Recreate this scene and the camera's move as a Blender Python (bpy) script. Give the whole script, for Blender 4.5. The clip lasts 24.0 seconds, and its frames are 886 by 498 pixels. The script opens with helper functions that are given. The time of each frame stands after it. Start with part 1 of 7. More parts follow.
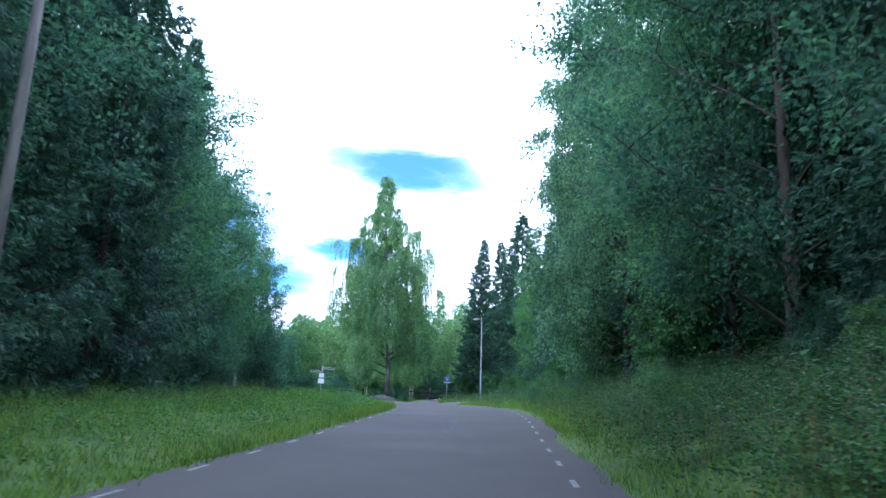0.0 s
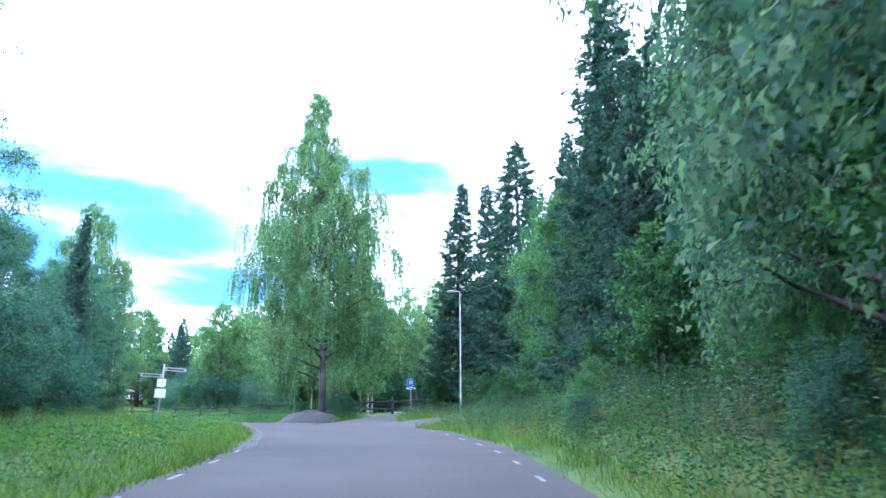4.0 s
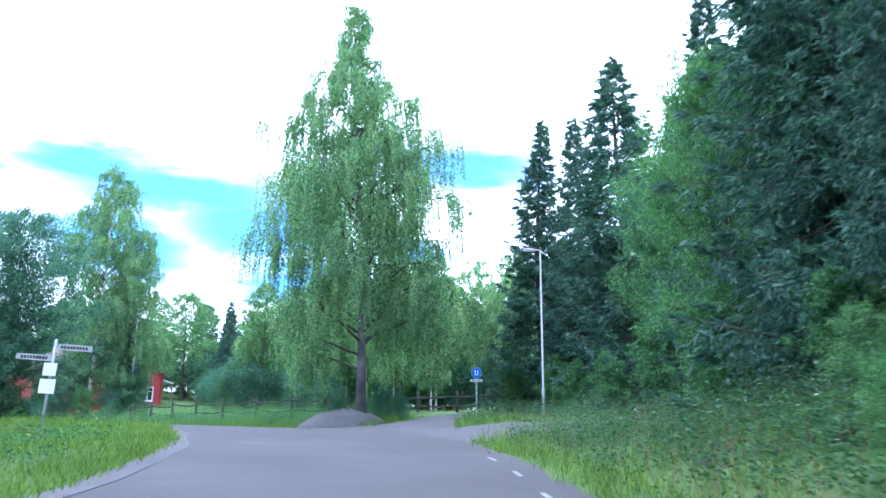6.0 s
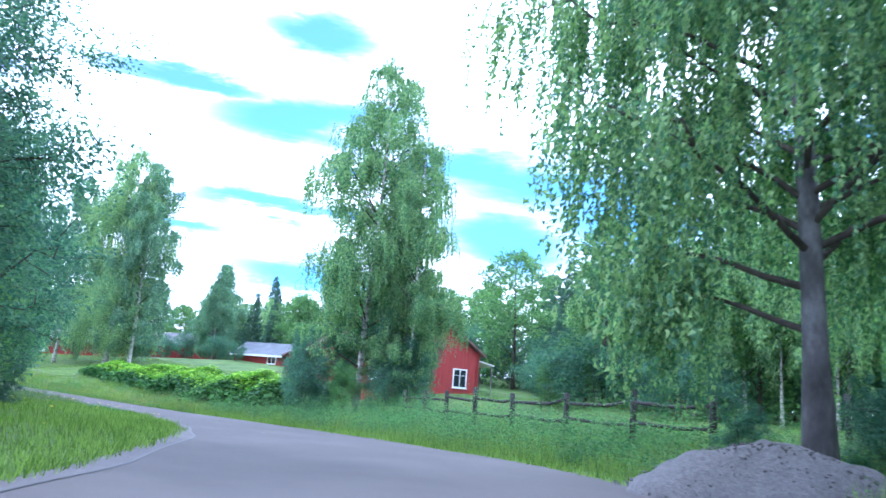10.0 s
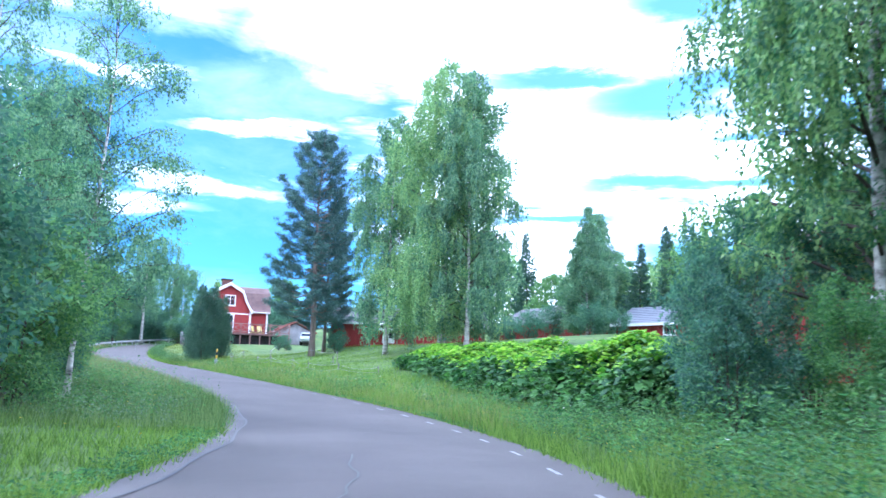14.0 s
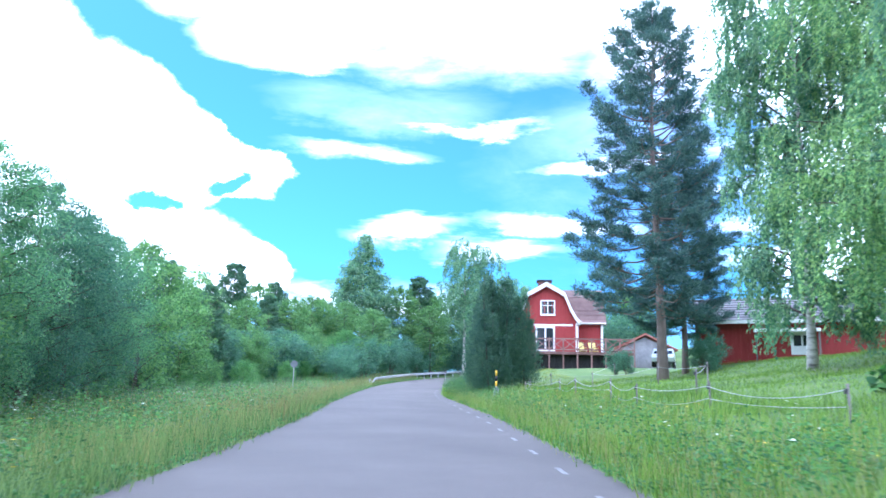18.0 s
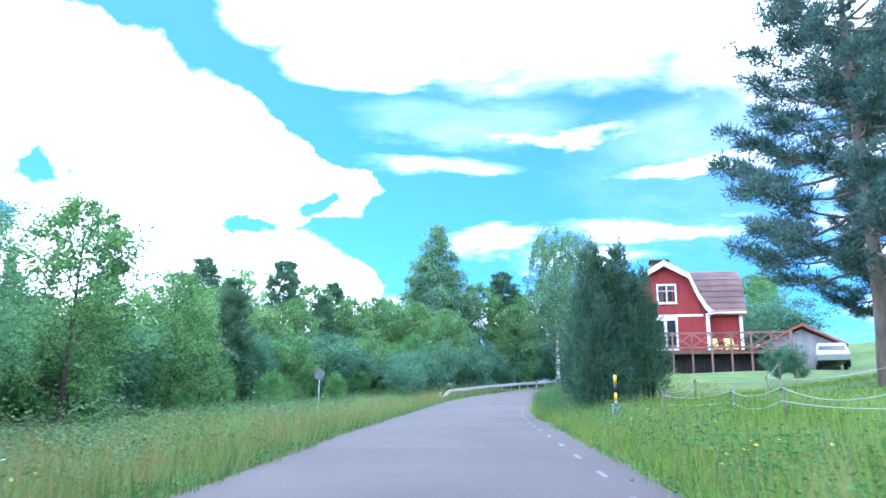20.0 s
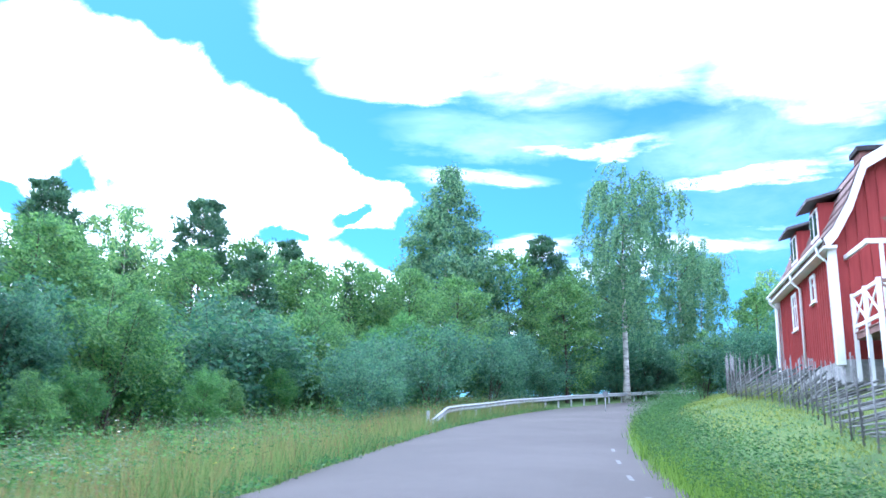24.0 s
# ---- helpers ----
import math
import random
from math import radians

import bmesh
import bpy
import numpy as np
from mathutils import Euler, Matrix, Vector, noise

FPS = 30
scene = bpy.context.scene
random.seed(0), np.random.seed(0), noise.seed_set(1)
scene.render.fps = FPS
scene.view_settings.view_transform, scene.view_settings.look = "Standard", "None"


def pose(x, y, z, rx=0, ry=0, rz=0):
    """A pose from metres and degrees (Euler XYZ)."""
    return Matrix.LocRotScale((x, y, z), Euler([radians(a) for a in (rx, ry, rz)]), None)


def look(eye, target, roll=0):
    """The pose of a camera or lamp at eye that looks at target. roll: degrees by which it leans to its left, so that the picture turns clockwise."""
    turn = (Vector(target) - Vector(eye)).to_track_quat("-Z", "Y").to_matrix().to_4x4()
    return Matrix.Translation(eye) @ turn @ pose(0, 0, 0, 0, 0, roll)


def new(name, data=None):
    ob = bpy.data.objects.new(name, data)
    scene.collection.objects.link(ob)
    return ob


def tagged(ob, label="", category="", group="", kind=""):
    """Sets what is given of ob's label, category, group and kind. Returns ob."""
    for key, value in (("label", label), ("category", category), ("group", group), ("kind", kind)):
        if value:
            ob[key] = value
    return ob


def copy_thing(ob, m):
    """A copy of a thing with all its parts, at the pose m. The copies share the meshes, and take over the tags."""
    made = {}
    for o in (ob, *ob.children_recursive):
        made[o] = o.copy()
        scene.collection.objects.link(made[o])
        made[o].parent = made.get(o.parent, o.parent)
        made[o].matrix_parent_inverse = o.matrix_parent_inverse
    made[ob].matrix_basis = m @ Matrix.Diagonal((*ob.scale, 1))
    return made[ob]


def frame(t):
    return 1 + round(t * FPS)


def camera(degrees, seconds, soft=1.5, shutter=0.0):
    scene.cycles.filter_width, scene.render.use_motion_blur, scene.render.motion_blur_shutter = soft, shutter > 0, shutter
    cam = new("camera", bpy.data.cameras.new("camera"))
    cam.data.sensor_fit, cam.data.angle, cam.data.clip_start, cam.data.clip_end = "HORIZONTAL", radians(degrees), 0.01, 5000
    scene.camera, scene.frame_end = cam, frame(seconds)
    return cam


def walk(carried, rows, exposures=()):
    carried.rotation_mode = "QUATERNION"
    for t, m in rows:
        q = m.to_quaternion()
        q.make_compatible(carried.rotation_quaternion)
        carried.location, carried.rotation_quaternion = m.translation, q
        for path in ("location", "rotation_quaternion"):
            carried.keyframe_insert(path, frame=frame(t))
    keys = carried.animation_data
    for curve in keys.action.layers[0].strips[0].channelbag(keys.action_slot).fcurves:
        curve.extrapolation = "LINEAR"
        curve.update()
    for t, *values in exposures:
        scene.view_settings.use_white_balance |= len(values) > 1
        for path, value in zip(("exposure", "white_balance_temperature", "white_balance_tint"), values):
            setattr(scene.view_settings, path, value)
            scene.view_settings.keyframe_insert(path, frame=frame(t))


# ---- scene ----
cam = camera(58.9, 24.0, soft=1.55, shutter=0.25)
METRES, EYE, TILT, LEAN, TURN = 160.0, 1.3, 0.0, 0.0, 0.0
ROWS = [
    (0.0, 0.0, 0.0, 0.0, -0.42, 14.32, -1.63),
    (0.5, 0.0011, 0.0212, 0.0017, -0.46, 14.24, -1.53),
    (1.0, 0.0023, 0.042, 0.0035, -0.91, 14.81, -1.52),
    (1.5, 0.0036, 0.0622, 0.0051, -1.36, 15.21, -1.52),
    (2.0, 0.0052, 0.0825, 0.0068, -1.75, 15.33, -1.41),
    (2.5, 0.0068, 0.1029, 0.0083, -1.88, 15.27, -0.69),
    (4.5, 0.0131, 0.184, 0.0153, -0.58, 14.48, 0.64),
    (5.0, 0.0143, 0.2047, 0.0168, 0.65, 14.34, 0.62),
    (5.5, 0.0151, 0.2253, 0.0184, 2.2, 14.28, 0.12),
    (6.0, 0.0151, 0.246, 0.02, 4.7, 14.19, -0.44),
    (6.5, 0.0142, 0.2663, 0.0215, 7.14, 14.21, -1.04),
    (7.0, 0.0124, 0.2867, 0.023, 9.86, 14.03, -1.91),
    (7.5, 0.0095, 0.3068, 0.0243, 12.74, 13.92, -2.64),
    (8.0, 0.0058, 0.3268, 0.0258, 15.94, 13.43, -2.96),
    (8.5, 0.0012, 0.3463, 0.0271, 19.48, 13.25, -2.35),
    (9.0, -0.005, 0.3653, 0.0283, 23.19, 13.04, -2.38),
    (9.5, -0.0127, 0.384, 0.0295, 27.35, 12.78, -3.61),
    (10.0, -0.0215, 0.4021, 0.0306, 31.26, 12.4, -4.83),
    (10.5, -0.0312, 0.4198, 0.0316, 35.02, 12.19, -4.93),
    (12.5, -0.0825, 0.4852, 0.0341, 50.1, 10.32, -3.72),
    (13.0, -0.0979, 0.4999, 0.0341, 53.69, 9.98, -2.49),
    (13.5, -0.1145, 0.5136, 0.034, 57.36, 9.72, -1.95),
    (14.0, -0.132, 0.5264, 0.0341, 60.71, 9.54, -1.94),
    (14.5, -0.1502, 0.5382, 0.034, 64.33, 9.36, -2.24),
    (15.0, -0.1691, 0.5492, 0.0339, 67.66, 9.23, -2.02),
    (15.5, -0.1888, 0.5591, 0.0339, 70.42, 9.24, -2.18),
    (16.0, -0.209, 0.5682, 0.034, 73.28, 9.56, -1.68),
    (16.5, -0.2299, 0.5762, 0.0341, 76.61, 9.64, -1.44),
    (17.0, -0.2508, 0.583, 0.0342, 80.2, 9.96, -1.56),
    (17.5, -0.2719, 0.5884, 0.0346, 83.85, 10.8, -1.48),
    (18.0, -0.2938, 0.5922, 0.0353, 87.27, 11.31, -1.39),
    (18.5, -0.315, 0.5949, 0.036, 90.07, 11.68, -1.66),
    (19.0, -0.3361, 0.5963, 0.0368, 92.24, 11.8, -1.72),
    (19.5, -0.3571, 0.5972, 0.0375, 93.16, 11.89, -1.11),
    (21.5, -0.4392, 0.5977, 0.0408, 95.84, 13.18, 0.82),
    (22.0, -0.4593, 0.597, 0.0416, 95.86, 13.28, -0.25),
    (22.5, -0.4796, 0.5963, 0.0425, 95.92, 13.26, -0.81),
    (23.0, -0.4998, 0.5956, 0.0433, 96.22, 13.13, -0.95),
    (23.5, -0.5201, 0.595, 0.0442, 96.43, 13.39, -0.44),
    (24.0, -0.5398, 0.5945, 0.0446, 96.17, 12.9, -1.27),
]
walk(cam, [(t, pose(0, 0, EYE, TILT, LEAN, TURN) @ pose(METRES * x, METRES * y, METRES * z, 90 + pitch, roll, yaw)) for t, x, y, z, yaw, pitch, roll in ROWS],
     exposures=((0.0, 0.85, 4900, 13), (1.0, 1.28, 4900, 14), (2.5, 1.42, 4850, 15), (4.5, 1.45, 4850, 16), (9.0, 1.45, 4850, 17), (14.0, 1.48, 4900, 17), (19.0, 1.46, 4950, 15), (24.0, 1.42, 4950, 13)))

# ---------------------------------------------------------------- light
world = bpy.data.worlds.new("sky")
scene.world = world
world.use_nodes = True
SUN_EL, SUN_AZ = radians(47), radians(238)      # compass bearing, y is north


def build_sky():
    nt = world.node_tree
    nt.nodes.clear()
    out = nt.nodes.new("ShaderNodeOutputWorld")
    bg = nt.nodes.new("ShaderNodeBackground")
    sky = nt.nodes.new("ShaderNodeTexSky")
    sky.sky_type, sky.sun_disc = "NISHITA", False
    sky.sun_elevation, sky.sun_rotation = SUN_EL, SUN_AZ
    sky.altitude, sky.air_density, sky.dust_density, sky.ozone_density = 200, 1.0, 0.3, 2.0
    co = nt.nodes.new("ShaderNodeTexCoord")
    sep = nt.nodes.new("ShaderNodeSeparateXYZ")
    nt.links.new(co.outputs["Generated"], sep.inputs[0])

    def m(op, a, b=None, clamp=False):
        n = nt.nodes.new("ShaderNodeMath")
        n.operation, n.use_clamp = op, clamp
        for k, v in enumerate((a, b)):
            if v is None:
                continue
            if isinstance(v, (int, float)):
                n.inputs[k].default_value = v
            else:
                nt.links.new(v, n.inputs[k])
        return n.outputs[0]

    def ramp(v, lo, hi):
        n = nt.nodes.new("ShaderNodeMapRange")
        n.interpolation_type = "SMOOTHSTEP"
        n.inputs["From Min"].default_value, n.inputs["From Max"].default_value = lo, hi
        nt.links.new(v, n.inputs["Value"])
        return n.outputs["Result"]

    def clouds(scale, stretch, detail, rough, seed):
        mp = nt.nodes.new("ShaderNodeMapping")
        mp.inputs["Scale"].default_value = stretch
        mp.inputs["Location"].default_value = seed
        nt.links.new(co.outputs["Generated"], mp.inputs["Vector"])
        no = nt.nodes.new("ShaderNodeTexNoise")
        no.inputs["Scale"].default_value, no.inputs["Detail"].default_value = scale, detail
        no.inputs["Roughness"].default_value = rough
        no.inputs["Distortion"].default_value = 0.3
        nt.links.new(mp.outputs[0], no.inputs["Vector"])
        return no.outputs["Fac"]

    # chart of the sky: heading in degrees west of north, and elevation
    head = m("MULTIPLY", m("ARCTAN2", m("MULTIPLY", sep.outputs["X"], -1.0), sep.outputs["Y"]), 57.2958)
    elev = m("MULTIPLY", m("ARCSINE", sep.outputs["Z"]), 57.2958)
    puffs = clouds(7.0, (1, 1, 1.3), 9, 0.58, (4.0, 1.0, 0.0))
    puffs_b = clouds(7.0, (1, 1, 1.3), 9, 0.58, (9.0, 3.0, 5.0))
    wisps = clouds(4.0, (1, 1, 6.0), 8, 0.6, (0.3, 0.1, 0.2))
    fleece = clouds(11.0, (1, 1, 2.6), 10, 0.62, (6.0, 2.0, 3.0))
    broad = clouds(1.6, (1, 1, 3.5), 6, 0.55, (2.3, 7.1, 1.2))

    def chart(along, up):
        n = nt.nodes.new("ShaderNodeCombineXYZ")
        nt.links.new(along, n.inputs[0])
        nt.links.new(up, n.inputs[1])
        return n.outputs[0]

    def off(v, mid, k):
        return m("MULTIPLY", m("SUBTRACT", v, mid), k)

    lumpy = chart(m("ADD", head, off(puffs, 0.5, 9.0)), m("ADD", elev, off(puffs_b, 0.5, 6.0)))
    combed = chart(m("ADD", head, off(broad, 0.5, 14.0)), m("ADD", elev, m("ADD", off(wisps, 0.5, 5.0), off(fleece, 0.5, 2.2))))

    def patch(where_, along, up, ra, ru, tilt=0.0, soft=0.5):
        n = nt.nodes.new("ShaderNodeMapping")
        n.vector_type = "TEXTURE"
        n.inputs["Location"].default_value = (along, up, 0)
        n.inputs["Rotation"].default_value = (0, 0, radians(tilt))
        n.inputs["Scale"].default_value = (ra, ru, 1)
        nt.links.new(where_, n.inputs["Vector"])
        d = nt.nodes.new("ShaderNodeVectorMath")
        d.operation = "LENGTH"
        nt.links.new(n.outputs[0], d.inputs[0])
        return m("SUBTRACT", 1.0, ramp(d.outputs["Value"], 1.0 - soft, 1.0 + soft))

    def union(parts):
        v = parts[0]
        for p in parts[1:]:
            v = m("MAXIMUM", v, p)
        return v

    # cumulus heap in the west-south-west, crisp at its edge, with small gaps
    heap = union([patch(lumpy, *c, soft=0.09) for c in ((123, 20, 10.5, 7.0), (113, 16.5, 8.5, 6.6), (107, 17.3, 7.5, 2.3, 8), (110, 9.5, 9.0, 5.0), (104, 9.3, 5.2, 2.6), (128, 8, 14, 6.5), (140, 17, 14, 13))])
    holes = union([patch(lumpy, *c, soft=0.3) for c in ((122.5, 16.4, 1.7, 1.2), (125.5, 13.5, 3.2, 0.8, 12), (108.6, 13.6, 1.2, 0.5), (104.0, 15.9, 2.0, 0.6, -20))])
    heap = m("MULTIPLY", heap, m("SUBTRACT", 1.0, holes))
    # the high sheet above the blue, and streaks across it
    sheet = union([patch(combed, *c, soft=0.4) for c in ((84, 33, 28, 9.3), (106, 30, 6.0, 3.8), (66, 27, 12, 6.5), (100, 25.5, 6, 2.2))])
    sheet = m("MULTIPLY", sheet, m("ADD", 0.72, m("MULTIPLY", fleece, 0.56)), True)
    streaks = union([patch(combed, *c, soft=0.95) for c in ((94.5, 18.2, 6.5, 0.8), (90.0, 12.4, 4.5, 0.8, -6), (79, 13.0, 6.0, 0.7), (88.5, 7.4, 4.5, 1.6), (75, 17.4, 6.0, 0.6), (83, 11.3, 5.0, 0.8), (84, 20.6, 7, 0.6, 5), (95, 7.5, 4, 0.9))])
    streaks = m("MULTIPLY", streaks, m("ADD", 0.3, m("MULTIPLY", fleece, 1.2)), True)
    veil = m("MULTIPLY", union([patch(combed, *c, soft=0.6) for c in ((92, 21.5, 12, 2.2), (73, 19.5, 9, 3.0), (100, 5, 40, 3.5))]), m("ADD", 0.3, m("MULTIPLY", fleece, 0.36)))
    veil = m("MAXIMUM", veil, m("MULTIPLY", patch(combed, 74, 16, 15, 9, soft=0.6), m("ADD", 0.22, m("MULTIPLY", fleece, 0.3))))
    # the white northern sky, with blue openings drawn out level
    north = m("MULTIPLY", ramp(m("ADD", head, off(wisps, 0.5, 30.0)), 72.0, 60.0), ramp(head, -60.0, -40.0))
    north = m("MAXIMUM", north, m("MULTIPLY", ramp(m("ADD", head, off(puffs, 0.5, 10.0)), 64.0, 58.0), ramp(elev, 11.5, 9.5)))
    blue = union([patch(combed, *c, soft=0.6) for c in ((52, 21.8, 6.0, 0.8), (43, 20.5, 8.5, 1.8, -6), (47, 13.9, 6.0, 0.8), (53, 12.2, 3.5, 0.5), (40, 14.1, 5, 0.6), (29, 18.4, 6.0, 1.5, 3), (28, 13.3, 5.5, 2.0),
                                                         (44, 9.6, 5.5, 1.3), (44, 26.2, 4.5, 1.5), (24, 17.4, 10.0, 2.3, 5), (18, 15.0, 6.0, 2.4), (4, 19.8, 6.0, 1.5, 6), (14, 11.5, 6, 1.5), (6, 14, 3, 0.8), (38, 17.5, 4, 0.5))])
    north = m("MULTIPLY", north, m("SUBTRACT", 1.0, m("MULTIPLY", blue, 0.62)))
    # elsewhere broken cloud
    rest = m("MULTIPLY", ramp(m("ADD", m("MULTIPLY", broad, 0.6), m("MULTIPLY", wisps, 0.4)), 0.34, 0.48), m("MAXIMUM", ramp(head, 132.0, 150.0), ramp(head, -40.0, -60.0)))
    cover = m("POWER", m("MAXIMUM", union([heap, sheet, streaks, veil, north, rest]), 0.27, True), 3.0)
    tone = nt.nodes.new("ShaderNodeMix")
    tone.data_type = "RGBA"
    sk = nt.nodes.new("ShaderNodeMix")
    sk.data_type, sk.blend_type = "RGBA", "MULTIPLY"
    sk.inputs["Factor"].default_value = 1.0
    sk.inputs[7].default_value = SKY_TINT
    nt.links.new(sky.outputs[0], sk.inputs[6])
    nt.links.new(cover, tone.inputs["Factor"])
    haze = nt.nodes.new("ShaderNodeVectorMath")
    haze.operation = "SCALE"
    nt.links.new(sk.outputs[2], haze.inputs[0])
    nt.links.new(m("ADD", 1.0, m("MULTIPLY", ramp(head, 75.0, 30.0), 1.2)), haze.inputs["Scale"])
    nt.links.new(haze.outputs[0], tone.inputs[6])
    tone.inputs[7].default_value = CLOUD
    nt.links.new(tone.outputs[2], bg.inputs[0])
    bg.inputs[1].default_value = SKY_STRENGTH
    nt.links.new(bg.outputs[0], out.inputs[0])


SKY_STRENGTH = 0.155
SKY_TINT = (0.145, 0.35, 0.5, 1)
CLOUD = (11.5, 11.7, 12.2, 1)
build_sky()
sun = new("sun", bpy.data.lights.new("sun", "SUN"))
sun.data.energy, sun.data.angle, sun.data.color = 1.25, radians(10), (1.0, 0.95, 0.86)
sun.matrix_world = look((0, 0, 60), (-60 * math.sin(SUN_AZ) * math.cos(SUN_EL), -60 * math.cos(SUN_AZ) * math.cos(SUN_EL), 60 - 60 * math.sin(SUN_EL)))


# ---------------------------------------------------------------- materials
def material(name, colors, scale=1.0, rough=0.8, bump=0.0, bump_scale=None, metal=0.0, island=0.0, by_object=0.0,
             stretch=(1, 1, 1), translucent=0.0, detail=6, tint=None, spec=0.5, fine=None):
    """Noise-mottled surface: colors run from dark to light over the noise; fine adds a second, smaller scale."""
    mat = bpy.data.materials.new(name)
    mat.use_nodes = True
    nt = mat.node_tree
    nt.nodes.clear()
    out = nt.nodes.new("ShaderNodeOutputMaterial")
    b = nt.nodes.new("ShaderNodeBsdfPrincipled")
    b.inputs["Roughness"].default_value, b.inputs["Metallic"].default_value = rough, metal
    b.inputs["Specular IOR Level"].default_value = spec
    co = nt.nodes.new("ShaderNodeTexCoord")
    mp = nt.nodes.new("ShaderNodeMapping")
    mp.inputs["Scale"].default_value = stretch
    nt.links.new(co.outputs["Object"], mp.inputs["Vector"])
    no = nt.nodes.new("ShaderNodeTexNoise")
    no.inputs["Scale"].default_value, no.inputs["Detail"].default_value = scale, detail
    no.inputs["Roughness"].default_value = 0.6
    nt.links.new(mp.outputs[0], no.inputs["Vector"])
    cr = nt.nodes.new("ShaderNodeValToRGB")
    n = len(colors)
    while len(cr.color_ramp.elements) < n:
        cr.color_ramp.elements.new(0.5)
    for k, c in enumerate(colors):
        e = cr.color_ramp.elements[k]
        e.position, e.color = 0.3 + 0.4 * k / max(1, n - 1), (*c, 1)
    value = no.outputs["Fac"]
    if island or by_object:
        g = nt.nodes.new("ShaderNodeNewGeometry") if island else nt.nodes.new("ShaderNodeObjectInfo")
        src = g.outputs["Random Per Island"] if island else g.outputs["Random"]
        a = nt.nodes.new("ShaderNodeMath")
        a.operation = "MULTIPLY_ADD"
        nt.links.new(src, a.inputs[0])
        a.inputs[1].default_value = island or by_object
        a.inputs[2].default_value = -0.5 * (island or by_object)
        ad = nt.nodes.new("ShaderNodeMath")
        nt.links.new(a.outputs[0], ad.inputs[0])
        nt.links.new(value, ad.inputs[1])
        value = ad.outputs[0]
    if fine:
        f = nt.nodes.new("ShaderNodeTexNoise")
        f.inputs["Scale"].default_value, f.inputs["Detail"].default_value = fine[0], 4
        nt.links.new(mp.outputs[0], f.inputs["Vector"])
        a = nt.nodes.new("ShaderNodeMath")
        a.operation = "MULTIPLY_ADD"
        nt.links.new(f.outputs["Fac"], a.inputs[0])
        a.inputs[1].default_value, a.inputs[2].default_value = fine[1], -0.5 * fine[1]
        ad = nt.nodes.new("ShaderNodeMath")
        nt.links.new(a.outputs[0], ad.inputs[0])
        nt.links.new(value, ad.inputs[1])
        value = ad.outputs[0]
    nt.links.new(value, cr.inputs[0])
    nt.links.new(cr.outputs[0], b.inputs["Base Color"])
    if bump:
        bn = nt.nodes.new("ShaderNodeTexNoise")
        bn.inputs["Scale"].default_value, bn.inputs["Detail"].default_value = bump_scale or scale * 4, 6
        nt.links.new(mp.outputs[0], bn.inputs["Vector"])
        bp = nt.nodes.new("ShaderNodeBump")
        bp.inputs["Strength"].default_value, bp.inputs["Distance"].default_value = min(1.0, bump * 10), 0.05
        nt.links.new(bn.outputs["Fac"], bp.inputs["Height"])
        nt.links.new(bp.outputs[0], b.inputs["Normal"])
    if translucent:
        tr = nt.nodes.new("ShaderNodeBsdfTranslucent")
        mul = nt.nodes.new("ShaderNodeMix")
        mul.data_type, mul.blend_type = "RGBA", "MULTIPLY"
        mul.inputs["Factor"].default_value = 1.0
        nt.links.new(cr.outputs[0], mul.inputs[6])
        mul.inputs[7].default_value = (1.1, 1.3, 0.8, 1)
        nt.links.new(mul.outputs[2], tr.inputs[0])
        mx = nt.nodes.new("ShaderNodeMixShader")
        mx.inputs[0].default_value = translucent
        nt.links.new(b.outputs[0], mx.inputs[1])
        nt.links.new(tr.outputs[0], mx.inputs[2])
        nt.links.new(mx.outputs[0], out.inputs[0])
    else:
        nt.links.new(b.outputs[0], out.inputs[0])
    return mat


def leaf(name, dark, light, tr=0.35):
    return material(name, (dark, tuple((a + c) / 2 for a, c in zip(dark, light)), light), scale=0.35, rough=0.55, island=0.9, translucent=tr, detail=3, spec=0.2)


M_ASPHALT = material("asphalt", ((0.052, 0.045, 0.043), (0.066, 0.057, 0.054), (0.084, 0.073, 0.07)), scale=0.3, rough=0.85, bump=0.02, bump_scale=60, fine=(45, 0.45))
M_OLD_ASPHALT = material("worn_asphalt", ((0.085, 0.077, 0.076), (0.12, 0.11, 0.108)), scale=0.8, rough=0.9, bump=0.04, bump_scale=40, fine=(30, 0.6))
M_PAINT = material("road_paint", ((0.1, 0.098, 0.104), (0.29, 0.29, 0.3)), scale=9, rough=0.6, fine=(40, 0.7))
M_FAINT = material("worn_road_paint", ((0.085, 0.08, 0.086), (0.19, 0.187, 0.193)), scale=9, rough=0.7, fine=(40, 0.7))
M_TAR = material("tar_seam", ((0.03, 0.03, 0.032), (0.05, 0.05, 0.05)), scale=8, rough=0.6)
M_GRAVEL = material("gravel", ((0.08, 0.076, 0.08), (0.15, 0.143, 0.145)), scale=14, rough=0.95, bump=0.08, bump_scale=30)
M_GROUND = material("turf", ((0.04, 0.075, 0.018), (0.075, 0.14, 0.028), (0.13, 0.17, 0.045)), scale=0.5, rough=0.95, bump=0.06, bump_scale=25, fine=(9, 0.5))
M_SOIL = material("forest_floor", ((0.02, 0.02, 0.012), (0.05, 0.05, 0.02)), scale=1.5, rough=1.0, bump=0.05)
M_GRASS = leaf("grass_blade", (0.085, 0.15, 0.025), (0.225, 0.33, 0.068), 0.4)
M_TALL = leaf("meadow_blade", (0.085, 0.14, 0.05), (0.2, 0.265, 0.1), 0.4)
M_LAWN = leaf("lawn_blade", (0.13, 0.17, 0.04), (0.33, 0.34, 0.095), 0.4)
